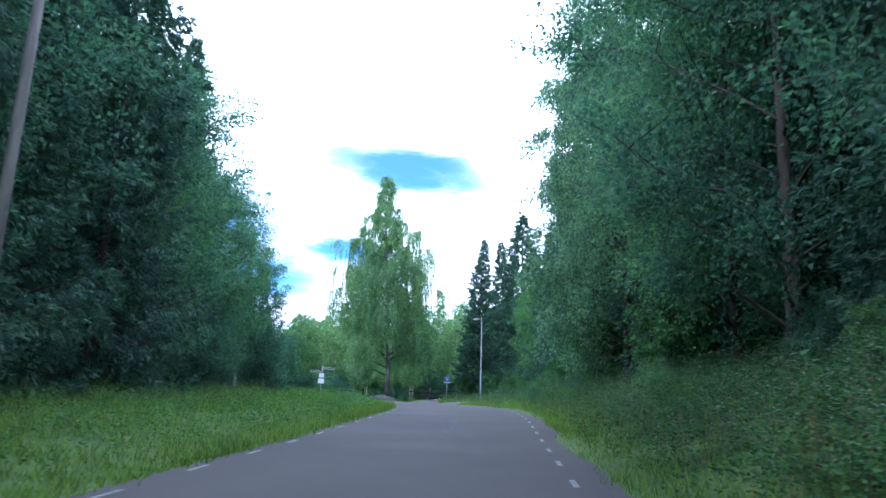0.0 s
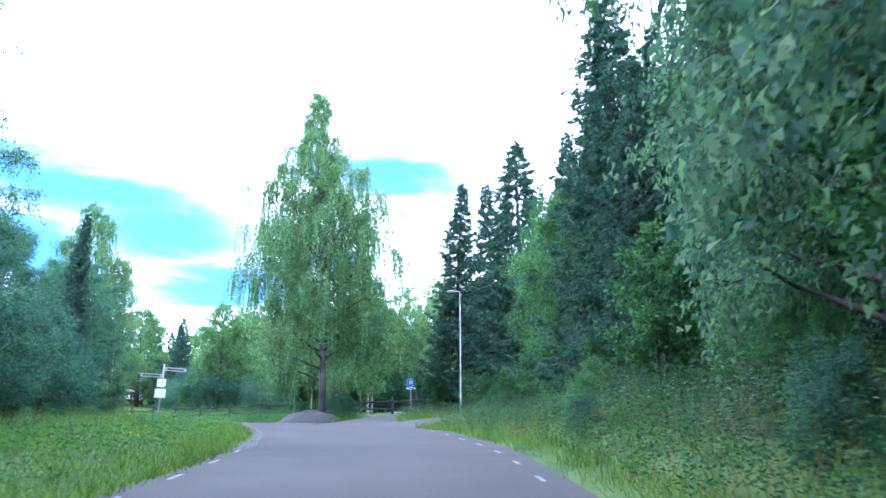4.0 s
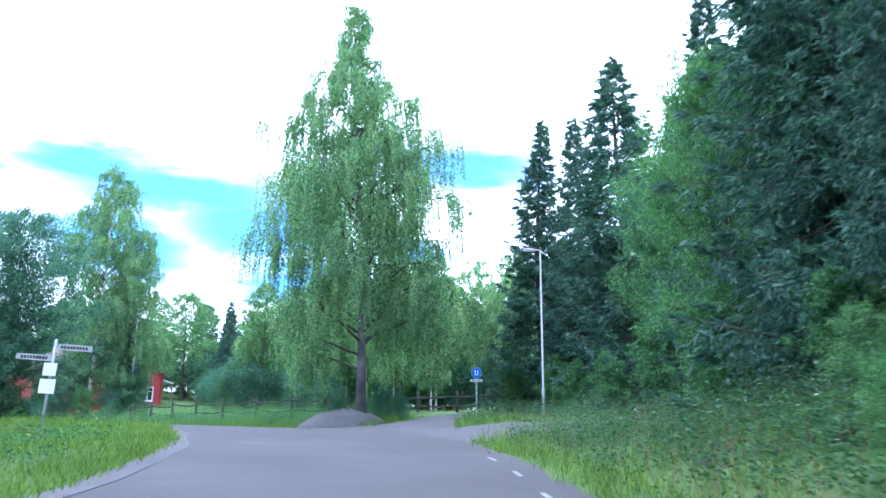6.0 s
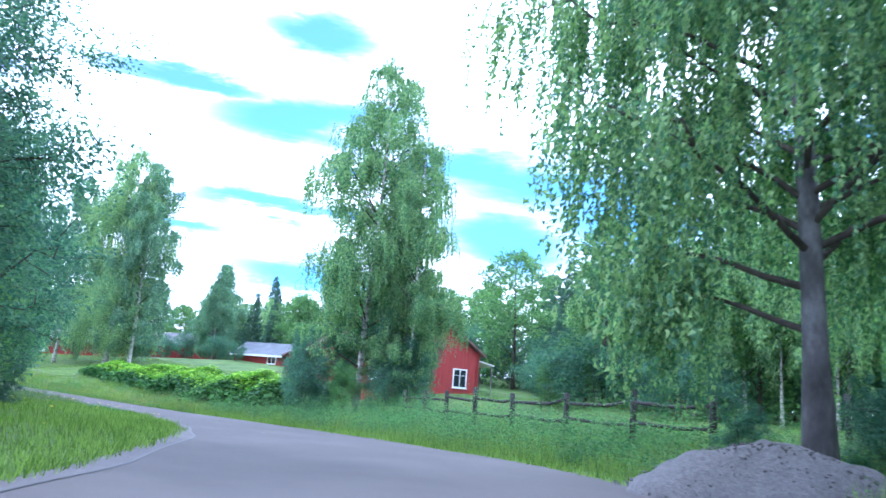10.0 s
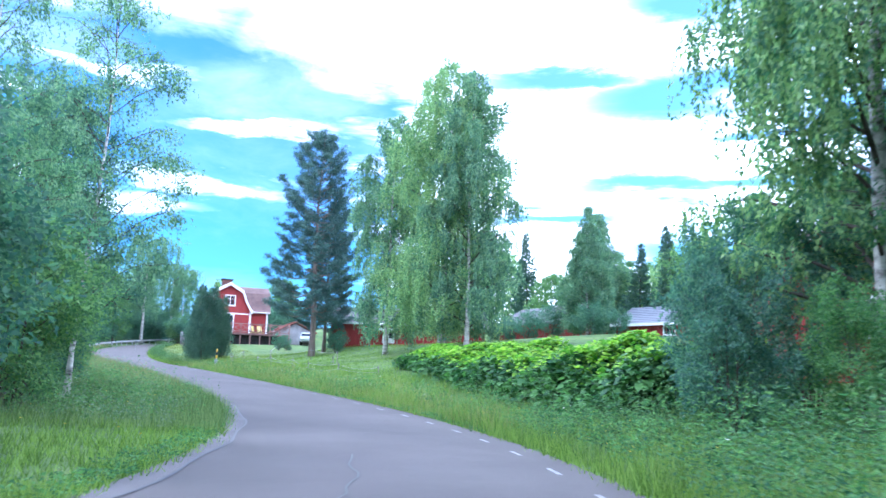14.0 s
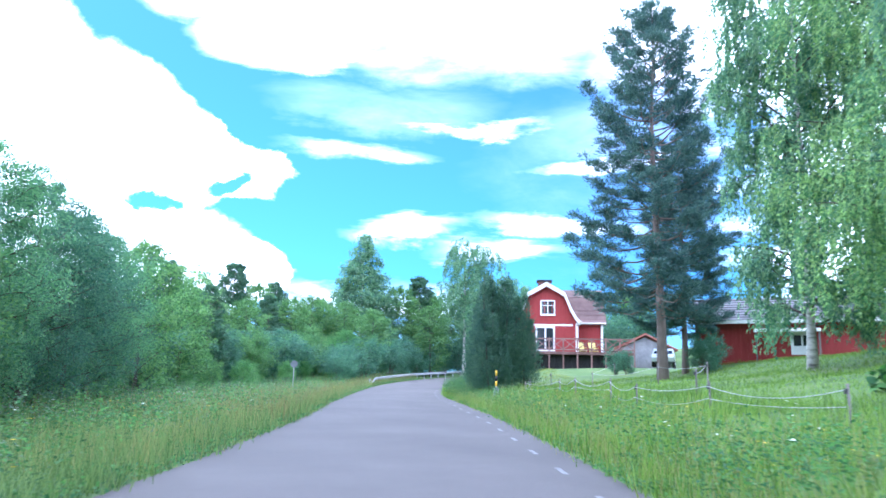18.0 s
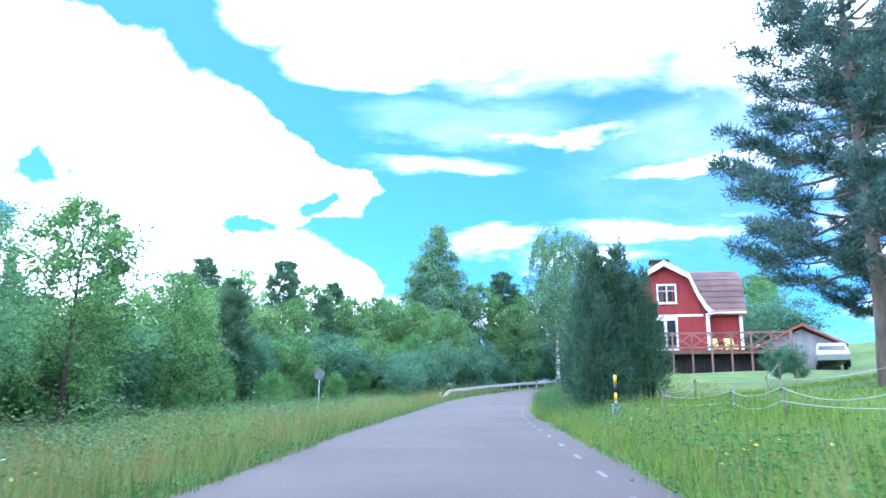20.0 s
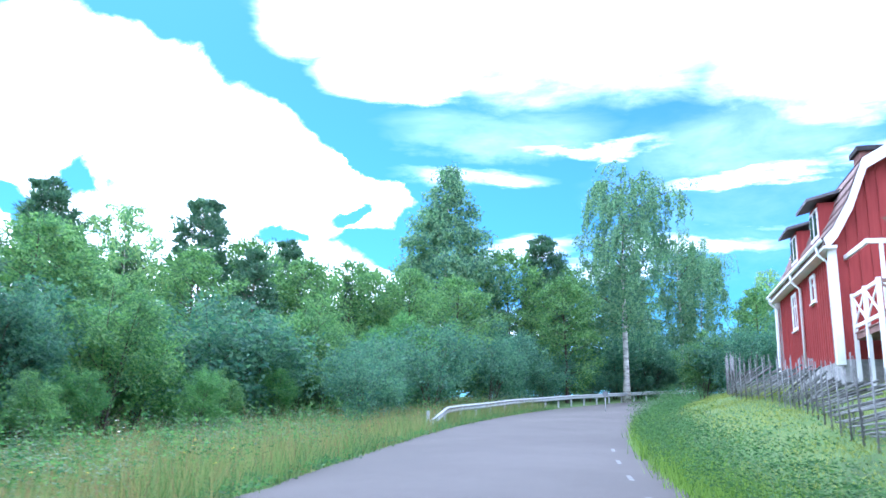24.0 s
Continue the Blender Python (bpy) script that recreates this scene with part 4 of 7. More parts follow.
KINDS = {
    "great_birch": (weeper_kind("weeping_birch", "tall old weeping birch with long hanging twigs", 23, 0.23, W_BIRCH, 0.1, 112, 13, 11, 25, M_WEEPER, M_OLDBIRCH, 0.115, 0.075, 0.85, 3.8, -0.04, 11, bare=(-10, 75, 0.17), low=0.6, vary=(0.55, 1.1), tuft=0.15, loose=0.028, floor=1.1, clear=0.32), 23),
    "full_birch": (weeper_kind("weeping_birch", "broad weeping birch clothed to the ground", 20, 0.2, ((0, 3.4), (0.15, 4.3), (0.45, 4.1), (0.65, 3.5), (0.82, 2.3), (0.94, 1.0), (1, 0.2)), 0.04, 88, 11, 12, 19, M_PALEBIRCH, M_BIRCHBARK, 0.115, 0.075, 1.0, 3.2, 0.01, 28, low=0.4, vary=(0.6, 1.12), tuft=0.15, loose=0.028), 20),
    "road_birch": (weeper_kind("weeping_birch", "tall weeping birch with a white stem beside the fence", 20, 0.18, ((0, 2.6), (0.2, 3.7), (0.45, 3.9), (0.65, 3.2), (0.82, 2.2), (0.94, 1.0), (1, 0.2)), 0.07, 84, 12, 11, 20, M_WEEPER, M_BIRCHBARK, 0.125, 0.082, 1.0, 2.4, 0.01, 47, low=0.5, vary=(0.55, 1.1), tuft=0.15, loose=0.03, floor=3.4, clear=0.25), 20),
    "flat_birch": (weeper_kind("weeping_birch", "flat-topped weeping birch with a white trunk", 16, 0.17, ((0, 1.4), (0.3, 2.0), (0.6, 2.8), (0.88, 2.8), (1, 1.6)), 0.3, 42, 8, 8, 15, M_BIRCH, M_BIRCHBARK, 0.16, 0.1, 0.9, 3.0, 0.0, 33, tuft=0.09, loose=0.03, vary=(0.45, 1.1)), 16),
    "bright": (tree_kind("broadleaf_tree", "bright green broadleaved tree at the wood's edge", 10, 0.12, BUSHY, 0.03, 60, 22, 34, M_BRIGHT, M_BARK, 0.11, 0.075, 0.7, 0.2, 0, 0.02, 29, 0.5, 0.13), 10),
    "birch": (weeper_kind("birch", "birch with a white trunk and hanging twigs", 18, 0.17, N_BIRCH, 0.08, 72, 10, 11, 15, M_BIRCH, M_BIRCHBARK, 0.16, 0.105, 1.0, 2.0, 0.02, 12, low=0.5), 18),
    "wood_birch": (weeper_kind("birch", "tall leafy birch at the wood's edge", 18, 0.18, N_BIRCH, 0.04, 80, 11, 10, 19, M_BIRCH, M_BARK, 0.125, 0.085, 1.0, 1.7, 0.02, 52, loose=0.08, low=0.5), 18),
    "birch_b": (weeper_kind("birch", "slender birch with an open airy crown", 18, 0.1, ((0, 1.2), (0.3, 2.9), (0.6, 2.8), (0.85, 1.8), (1, 0.2)), 0.18, 54, 9, 9, 14, M_BIRCH, M_BIRCHBARK, 0.13, 0.085, 1.2, 1.2, 0.03, 13, loose=0.06, vary=(0.45, 1.15)), 18),
    "broad": (tree_kind("broadleaf_tree", "green broadleaved tree in full leaf", 12, 0.15, BUSHY, 0.03, 60, 24, 38, M_ASPEN, M_BARK, 0.105, 0.072, 0.7, 0.15, 0, 0.02, 14, 0.5, 0.14), 12),
    "broad_b": (tree_kind("broadleaf_tree", "dark green alder with a dense crown", 12, 0.15, BUSHY, 0.04, 58, 24, 40, M_DARKLEAF, M_BARK, 0.105, 0.072, 0.6, 0.1, 0, 0.0, 15, 0.5, 0.14), 12),
    "sapling": (tree_kind("sapling", "bright green young roadside tree", 6, 0.05, ((0, 0.9), (0.3, 1.7), (0.6, 1.6), (0.85, 0.9), (1, 0.2)), 0.12, 44, 12, 14, M_WEED, M_BARK, 0.17, 0.12, 0.9, 0.2, 0, 0.03, 25, 0.5, 0.12, 3, 0.5), 6),
    "bush": (tree_kind("bush", "leafy green roadside bush", 5, 0.06, LOW, 0.02, 52, 14, 24, M_WILLOW, M_BARK, 0.105, 0.072, 0.9, 0.1, 0, 0, 16, 0.55, 0.12, 5, 0.8, False), 5),
    "scrub": (tree_kind("bush", "low dark scrub under the trees", 4, 0.05, ((0, 2.2), (0.4, 2.6), (0.75, 1.7), (1, 0.3)), 0.02, 34, 11, 22, M_DARKLEAF, M_BARK, 0.15, 0.1, 0.7, 0.1, 0, 0, 41, 0.5, 0.18, 5, 0.9, False), 4),
    "bush_c": (tree_kind("bush", "pale green leafy bush", 5, 0.06, LOW, 0.02, 52, 14, 24, M_BRIGHT, M_BARK, 0.1, 0.066, 1.2, 0.1, 0, 0, 30, 0.5, 0.12, 5, 0.8, False), 5),
    "bush_b": (tree_kind("bush", "dark green leafy bush", 5, 0.06, LOW, 0.02, 52, 14, 24, M_DARKLEAF, M_BARK, 0.11, 0.075, 0.9, 0.1, 0, 0, 17, 0.55, 0.12, 5, 0.8, False), 5),
    "spruce": (spruce_kind("spruce", "tall dark green spruce", 18, 0.22, 3.5, 0.02, 330, 30, 12, M_SPRUCE, M_BARK, 18, 0.34, tip=0.92, nl=0.19, nw=0.062, ragged=0.2), 18),
    "spruce_b": (spruce_kind("spruce", "narrow dark spruce with drooping branches", 18, 0.2, 2.4, 0.02, 330, 26, 13, M_SPRUCE, M_BARK, 19, 0.45, tip=0.95, nl=0.18, nw=0.058, ragged=0.2), 18),
    "pine": (pine_kind("pine", "tall pine with a reddish bare trunk", 18, 0.24, PINE_P, 0.17, 110, 19, 34, M_PINE, M_PINEBARK, 20, skew=0.5, tuft=0.34, nl=0.19, nw=0.045), 18),
    "far_tree": (tree_kind("broadleaf_tree", "green broadleaved tree at the wood's edge", 12, 0.15, BUSHY, 0.02, 52, 12, 19, M_WILLOW, M_BARK, 0.22, 0.15, 0.7, 0.1, 0, 0.02, 21, 0.5, 0.17, 1, 0, False), 12),
    "far_birch": (weeper_kind("birch", "birch at the edge of the wood", 15, 0.12, N_BIRCH, 0.12, 54, 7, 7, 11, M_PALEBIRCH, M_BIRCHBARK, 0.24, 0.16, 1.1, 1.8, 0.02, 22, loose=0.1), 15),
    "cone_birch": (weeper_kind("birch", "tall conical birch at the wood's edge", 15, 0.14, CONE_B, 0.02, 100, 10, 10, 13, M_BIRCH, M_BIRCHBARK, 0.19, 0.125, 0.9, 1.8, 0.0, 26, loose=0.1, low=0.5, vary=(0.7, 1.08)), 15),
    "far_spruce": (spruce_kind("spruce", "dark spruce in the distance", 15, 0.16, 2.6, 0.02, 200, 18, 11, M_SPRUCE, M_BARK, 23, tip=0.95, nl=0.26, nw=0.085, tubes=0.15, ragged=0.22), 15),
    "far_pine": (pine_kind("pine", "pine in the distant wood", 12, 0.15, ((0, 1.2), (0.2, 2.0), (0.5, 1.9), (0.75, 1.35), (0.92, 0.65), (1, 0.15)), 0.06, 95, 12, 17, M_FARPINE, M_PINEBARK, 27, tuft=0.3, nl=0.24, nw=0.08, rise=0.35), 12),
    "juniper": (juniper_kind("juniper", "dense dark green columnar juniper", 6.5, 4, 0.62, 0.95, 430, 32, M_JUNIPER, M_BARK, 24), 6.5),
}
random.seed(5)
RT = lambda: random.uniform(0, 6.28)
# trees that stand alone
plant("great_birch", -5.1, 79.8, 24.2, 0.0)
plant("road_birch", -30.4, 99.4, 21.6, 1.0, 1.0)
plant("road_birch", -27.0, 99.3, 15.5, 2.5, 0.85, "birch with a white trunk beside a taller one")
plant("full_birch", -68.6, 110.6, 21.3, 0.3, 1.0)
plant("birch", -65.2, 110.6, 19.5, 2.3, 0.85)
plant("birch", -73.8, 108.8, 18.5, 1.3, 0.9, "darker birch with a pale trunk in the paddock")
plant("pine", -85.0, 107.2, 19.3, 0.5, 1.0)
plant("pine", -87.7, 109.3, 12.5, 2.5, 1.0, "smaller pine behind a taller one")
plant("flat_birch", -141.0, 101.6, 15.8, 2.2, 1.35)
plant("flat_birch", -150.0, 107.0, 12.8, 2.9, 1.2)
plant("flat_birch", -156.0, 110.0, 12.0, 0.9, 1.2)
plant("flat_birch", -153.0, 103.0, 11.5, 4.9, 1.2)
plant("cone_birch", -141.0, 89.2, 17.0, 1.2, 1.4)
plant("birch_b", -49.2, 86.2, 15.0, 0.8, 1.15, "slender white-stemmed birch beside the road")
plant("broad_b", -18.2, 70.2, 8.8, 0.2, 1.35)
plant("broad_b", -18.9, 69.8, 7.6, 2.4, 1.0)
plant("bush_b", -18.6, 70.0, 4.2, 0.9, 1.0)
plant("spruce_b", 4.4, 85.2, 17.8, 0.2, 1.4)
plant("spruce", 8.6, 80.0, 19.5, 1.2, 1.5)
plant("spruce", 6.6, 83.0, 17.0, 2.2, 1.05)
plant("spruce", 11.0, 76.5, 15.5, 2.2, 0.9)
for x, y, top, w in ((-92.6, 99.3, 14.9, 0.55), (-91.7, 99.1, 14.4, 0.9), (-93.2, 100.7, 14.9, 0.85), (-92.2, 100.0, 13.8, 0.9), (-90.5, 99.5, 12.3, 1.1), (-93.9, 101.8, 14.0, 0.8)):
    plant("juniper", x, y, top - land1(x, y) + 0.1, 1.7 * x, w)
plant("cone_birch", -80.0, 134.0, 12.5, 1.0, 1.3)
plant("bush_b", -32.6, 97.4, 4.9, 1.0, 0.65)
plant("bush_b", -31.6, 96.4, 3.8, 2.0, 0.85)
plant("bush_c", -29.6, 97.4, 3.0, 3.0, 0.9)
plant("bush_b", -32.4, 99.8, 5.4, 2.9, 0.75)
plant("broad_b", -28.6, 100.7, 9.0, 1.7, 0.95, "dark green alder crowding the birch stem")
plant("bush_b", -26.6, 99.2, 4.6, 0.4, 0.85)
plant("bush_b", -28.0, 98.4, 3.4, 4.0, 0.9)
for x, y, h in ((-85.6, 109.6, 2.0), (-87.2, 110.4, 2.2), (-95.6, 108.4, 1.5), (-97.2, 108.2, 1.7)):
    plant("bush_b", x, y, h, 1.3 * x, 1.2, "rounded green garden bush on the lawn")
plant("sapling", 7.2, 44.0, 4.4, 0.6, 1.05, "young many-stemmed tree with bright leaves on the bank")
# right-hand wood of the first stretch: edge, then the depth behind it
for x, y, kind, h, w in ((8.2, 2, "broad", 15, 1.0), (7.8, 7, "broad_b", 15, 1.0), (9.0, 12, "spruce", 17, 1.0), (7.8, 17, "broad_b", 17, 1.0), (8.4, 22, "broad", 16, 1.0),
                         (9.5, 27, "spruce", 19, 1.0), (7.4, 31, "wood_birch", 19, 1.0), (8.0, 36, "wood_birch", 19.5, 1.0), (10.5, 41, "wood_birch", 17, 0.8), (11.2, 46, "birch_b", 21, 1.0),
                         (8.8, 50.5, "spruce", 11.5, 1.0), (9.2, 54.6, "spruce", 17.5, 1.15), (8.0, 58.6, "bright", 9.5, 0.75), (11.6, 56, "spruce", 16, 1.0), (10.2, 60, "spruce", 17, 1.0), (11.5, 66, "spruce", 15, 0.95), (11.5, 71, "spruce_b", 16, 1.0),
                         (8.8, 67.5, "bright", 10.5, 0.7), (9.0, 62.8, "spruce", 14, 1.0)):
    plant(kind, x, y, h, RT(), w)
for x, y, h in ((7.4, 51.4, 2.6), (6.8, 33, 4.5), (6.9, 24, 4.0), (7.2, 63.5, 3.6), (6.4, 72, 2.8), (5.6, 76.5, 2.6), (2.6, 84.0, 3.0), (4.6, 79.5, 3.0), (7.0, 57, 3.2)):
    plant("sapling", x, y, h, RT(), 1.1)
for k in range(25):
    plant(random.choice(["far_spruce", "far_tree", "far_birch", "far_spruce"]), random.uniform(13, 21), -20 + 3.9 * k, random.uniform(13, 18), RT(), 1.15)
for k in range(18):
    plant(("spruce", "broad_b", "spruce", "wood_birch")[k % 4], 12.2 + 1.4 * math.sin(2.1 * k), -3 + 4.1 * k, (17 if k < 10 else 13.5) + 2.2 * math.sin(1.3 * k), 1.1 * k, 1.05)
for k in range(10):
    plant(("spruce", "broad_b")[k % 2], -14.6 + 0.8 * math.sin(2.1 * k), -2 + 4.3 * k, 20 - 0.45 * k + 1.5 * math.sin(1.7 * k), 1.3 * k, 1.15)
for k in range(16):
    plant("bush_b", random.uniform(9.5, 12), -4 + 5 * k, random.uniform(3.5, 5), RT(), 1.2)
# left-hand wood; unseen trees beside the start are raised to shade the right bank
for x, y, kind, h, w in ((-11.5, 0, "spruce", 23, 1.0), (-12.0, 5, "broad_b", 20, 1.0), (-12.5, 10, "spruce", 23, 1.0), (-11.5, 15, "spruce", 20, 1.0), (-12.5, 20, "spruce", 19, 1.1),
                         (-11.2, 25, "spruce", 20, 1.0), (-11.8, 30.5, "broad", 10.5, 1.0), (-13.0, 36, "spruce", 17.5, 1.0), (-11.4, 38.5, "broad", 10, 0.9), (-12.2, 47.6, "birch_b", 13.6, 1.1),
                         (-10.4, 43.5, "broad_b", 7.5, 0.9), (-13.5, 42.5, "spruce", 12, 1.0), (-14.5, 53, "spruce_b", 10, 1.1), (-14.0, 61.4, "spruce_b", 9.4, 1.0),
                         (-15.5, 57, "broad_b", 8.0, 1.1), (-18.5, 63.5, "broad_b", 9, 1.0)):
    plant(kind, x, y, h, RT(), w)
for x, y, h in ((-9.6, 46.5, 4.0), (-10.8, 50.5, 4.4), (-12.2, 55, 4.0), (-13.0, 59, 3.6), (-9.8, 33, 3.5), (-10.4, 27, 3.0), (-9.0, 41, 4.0), (-15.5, 64.5, 3.4)):
    plant("bush_b", x, y, h, RT(), 1.0)
# the first nine, out of view, stand 9 m taller to cast shade
for k in range(20):
    plant(random.choice(["far_spruce", "far_spruce", "far_tree"]), random.uniform(-24, -16), -26 + 4.2 * k, random.uniform(11, 15) + (9 if k < 9 else 0), RT(), 1.15)
# inside of the bend
for x, y, kind, h in ((-23.0, 73.5, "bush", 5.5), (-26.0, 75.5, "broad", 8), (-30.0, 78.8, "spruce", 7.0), (-33.5, 80.5, "broad_b", 8.5), (-37.5, 82.0, "bush_b", 7), (-41, 83.6, "birch_b", 11),
                      (-44.5, 84.6, "bush", 6.0), (-47, 84.0, "broad", 8.5), (-52, 85.0, "bush", 5.5), (-55.5, 85.8, "bush", 5.8), (-59.0, 85.4, "bush_b", 5.2), (-63, 85.0, "bush", 4.6),
                      (-29, 72, "far_tree", 10), (-36, 74, "far_birch", 12), (-43, 77, "far_tree", 10), (-52, 79, "far_birch", 11), (-59, 79, "far_tree", 9.5), (-23, 66, "far_tree", 10)):
    plant(kind, x, y, h, RT(), 1.1)
# south side of the last stretch
for k in range(34):
    f = k / 33
    x = -66 - 62 * f
    y = float(np.interp(x, [-128, -118, -108, -95, -80, -66], [89.5, 86.0, 81.5, 79.0, 80.5, 83.5])) + random.uniform(-1.5, 1.0)
    plant(random.choice(["bush", "bush_b", "bush", "bush_c", "bush_c"]), x, y, random.uniform(2.2, 5.4), RT(), random.uniform(0.95, 1.25))
for k in range(46):
    x = random.uniform(-165, -62)
    y = float(np.interp(x, [-165, -128, -118, -108, -95, -80, -66], [88, 85, 81.0, 76.5, 74.0, 75.0, 78.0])) - random.uniform(0, 12)
    plant(random.choice(["far_tree", "far_tree", "far_pine", "far_spruce", "far_tree"]), x, y, random.uniform(6.0, 8.5), RT(), 1.2)
for x, y, kind, h in ((-119.5, 72.7, "far_pine", 11), (-123, 75, "far_birch", 10.5), (-127.4, 77, "far_pine", 11.5), (-130, 79, "far_tree", 9.5), (-133.4, 80, "far_pine", 10), (-116, 76, "far_tree", 8),
                      (-139, 80.5, "far_spruce", 9.5), (-144.8, 82, "far_tree", 7.5), (-141.4, 93.8, "far_tree", 10.5), (-144.4, 96, "far_pine", 12), (-136.5, 85, "far_tree", 8.5), (-120, 80, "far_tree", 7.5),
                      (-65.1, 84.6, "broad", 6.8), (-69.3, 84.2, "broad_b", 6.6), (-72.5, 84.0, "broad_b", 6.4), (-77.0, 83.0, "broad", 6.5), (-83.6, 82.5, "far_tree", 7.2), (-93.9, 81.5, "far_tree", 6.5),
                      (-88.5, 81.0, "far_spruce", 8), (-99, 80, "far_tree", 6.5), (-104, 80.5, "far_pine", 7.5), (-129, 91, "far_tree", 7), (-134, 94, "bush_b", 5), (-138, 97.5, "far_tree", 8), (-147, 98, "far_tree", 10), (-133, 88, "far_tree", 8), (-146, 104, "bush_b", 5), (-138, 106, "bush", 4.5),
                      (-152, 98, "far_tree", 10), (-160, 104, "far_tree", 11), (-147, 112, "far_tree", 8), (-158, 116, "far_birch", 11), (-131, 118, "far_tree", 7), (-140, 122, "far_tree", 8)):
    plant(kind, x, y, h, RT(), 1.15)
# the birch wood beyond the fence, and the trees behind the houses
for k in range(40):
    plant(random.choice(["far_birch", "far_birch", "far_birch", "far_tree"]), -22 + 1.35 * k + random.uniform(-1, 1), random.uniform(98, 124) + (6 if k < 12 else 0) + (4 if k < 5 else 0), random.uniform(9, 14), RT(), 0.9)
for k in range(26):
    plant(random.choice(["far_spruce", "far_tree", "far_birch", "far_pine"]), -130 + 4.4 * k, random.uniform(136, 155), random.uniform(9, 14), RT(), 1.2)
for k in range(30):
    plant(random.choice(["far_spruce", "far_tree", "far_spruce"]), -34 + 2.6 * k, random.uniform(124, 138), random.uniform(9, 13), RT(), 1.25)
for k in range(18):
    plant("scrub", -26 + 3.2 * k, random.uniform(112, 124), random.uniform(3, 4.5), RT(), 1.5)
for x, y, h in ((-47, 130, 10), (-60, 134, 8.5), (-66, 135, 7.5), (-53, 131, 10.5), (-101, 124, 6), (-98, 126, 8), (-100, 118, 4)):
    plant("far_tree", x, y, h, RT(), 1.2)
# low growth that closes the view at ground level: behind the rail fence, between the houses, along the south edge
for k in range(22):
    plant(random.choice(["scrub", "scrub", "far_tree"]), -24 + 1.9 * k + random.uniform(-0.6, 0.6), random.uniform(104, 112), random.uniform(2.6, 4.2), RT(), 1.2)
for x, y, h in ((-22, 112, 6), (-18, 118, 7)):
    plant("far_tree", x, y, h, RT(), 1.1)
for k in range(20):
    plant("scrub", -128 + 3.2 * k, 77.0 + random.uniform(-2, 1.5) + 6 * (k < 5), random.uniform(3.0, 4.6), RT(), 1.5)
# suckers round the old birch's foot
for x, y, h in ((-4.3, 80.8, 2.0), (-3.4, 81.6, 1.6), (-6.6, 81.0, 1.5)):
    plant("bush_b", x, y, h, 2.1 * x, 1.0, "dark leafy suckers at the old birch's foot")
# the tree line behind the houses
plant("cone_birch", -71.6, 125.9, 11.0, 0.4, 1.0)
for x, y, h in ((-84.5, 125.4, 2.6), (-81.5, 124.8, 2.3), (-78.4, 124.6, 2.7), (-75.2, 124.8, 3.0), (-68.8, 123.6, 2.5), (-66.2, 124.4, 1.9)):
    plant("scrub", x, y, h, 1.9 * x, 1.0)
plant("far_spruce", -71.0, 134.5, 9.0, 1.0, 1.3)
for k in range(26):
    plant(("far_tree", "far_birch", "far_tree", "far_spruce")[k % 4], -92 + 2.5 * k, 138 + 4 * math.sin(2.4 * k), 7.6 + 1.4 * math.sin(1.9 * k) + 0.08 * max(0, k - 10), 1.7 * k, 1.35)
for k in range(16):
    plant("scrub", -14 + 1.9 * k, 131 + 2.5 * math.sin(1.7 * k), 4.6 + 0.8 * math.sin(2.9 * k), 1.4 * k, 1.4)
# unseen wood behind the start, added to keep skylight off the first stretch
for k in range(14):
    plant(random.choice(["far_spruce", "far_tree"]), (-9.5 if k % 2 else 10.0) + random.uniform(-1.5, 1.5), -6 - 3.2 * k, random.uniform(16, 22), RT(), 1.2)
for k in range(30):
    plant("scrub", -40 + 2.6 * k, 127 + random.uniform(-2, 2), random.uniform(4, 5.5), RT(), 1.3)
for k in range(16):
    plant("scrub", -146 + 2.2 * k, 96 + 0.35 * k + random.uniform(-2, 2) + 12, random.uniform(3, 4.5), RT(), 1.3)
for k in range(36):
    x = -64 - 1.9 * k
    plant("scrub", x, float(np.interp(x, [-132, -118, -108, -95, -80, -66], [87.5, 84.0, 80.0, 77.5, 79.0, 82.0])), random.uniform(1.8, 2.6), RT(), 1.5)
for k in range(15):
    plant(("bush_b", "bush_c", "bush")[k % 3], 5.2 + 0.9 * (k % 4) - 0.3 * (k % 2), 6 + 3.1 * k, 1.1 + 0.25 * (k % 4), 1.7 * k, 1.1)
for k in range(14):
    plant("far_birch", -9 + 1.8 * k + random.uniform(-0.6, 0.6), random.uniform(100, 111), random.uniform(11.5, 14), RT(), 0.8)
plant("broad_b", -51.0, 85.0, 11.0, 1.1, 1.0)
for k in range(9):
    plant("scrub", -146 - 2.6 * k, 101.5 + 0.7 * k + 1.6 * math.sin(2.3 * k), 4.2 + 0.5 * math.sin(1.9 * k), 1.1 * k, 1.3)
# young growth before the south edge of the last stretch
for k in range(13):
    x = -93.5 - 2.6 * k
    plant(("bush_c", "bush", "bush_c")[k % 3], x, float(np.interp(x, [-128, -118, -108, -95, -80], [91.0, 87.8, 84.2, 82.0, 83.0])) + 0.9 * math.sin(2.3 * k), 1.5 + 0.9 * abs(math.sin(1.7 * k)), 1.9 * k, 1.0)



# ---------------------------------------------------------------- road furniture of the ground: dashes, seams, side road, gravel
def along_point(s, d):
    x = np.interp(s, ALONG, LINE[:, 0])
    y = np.interp(s, ALONG, LINE[:, 1])
    z = np.interp(s, ALONG, LINE[:, 2])
    i = int(np.argmin(np.abs(ALONG - s)))
    return np.array([x - DIRS[i, 1] * d, y + DIRS[i, 0] * d, z + camber(s, d)])


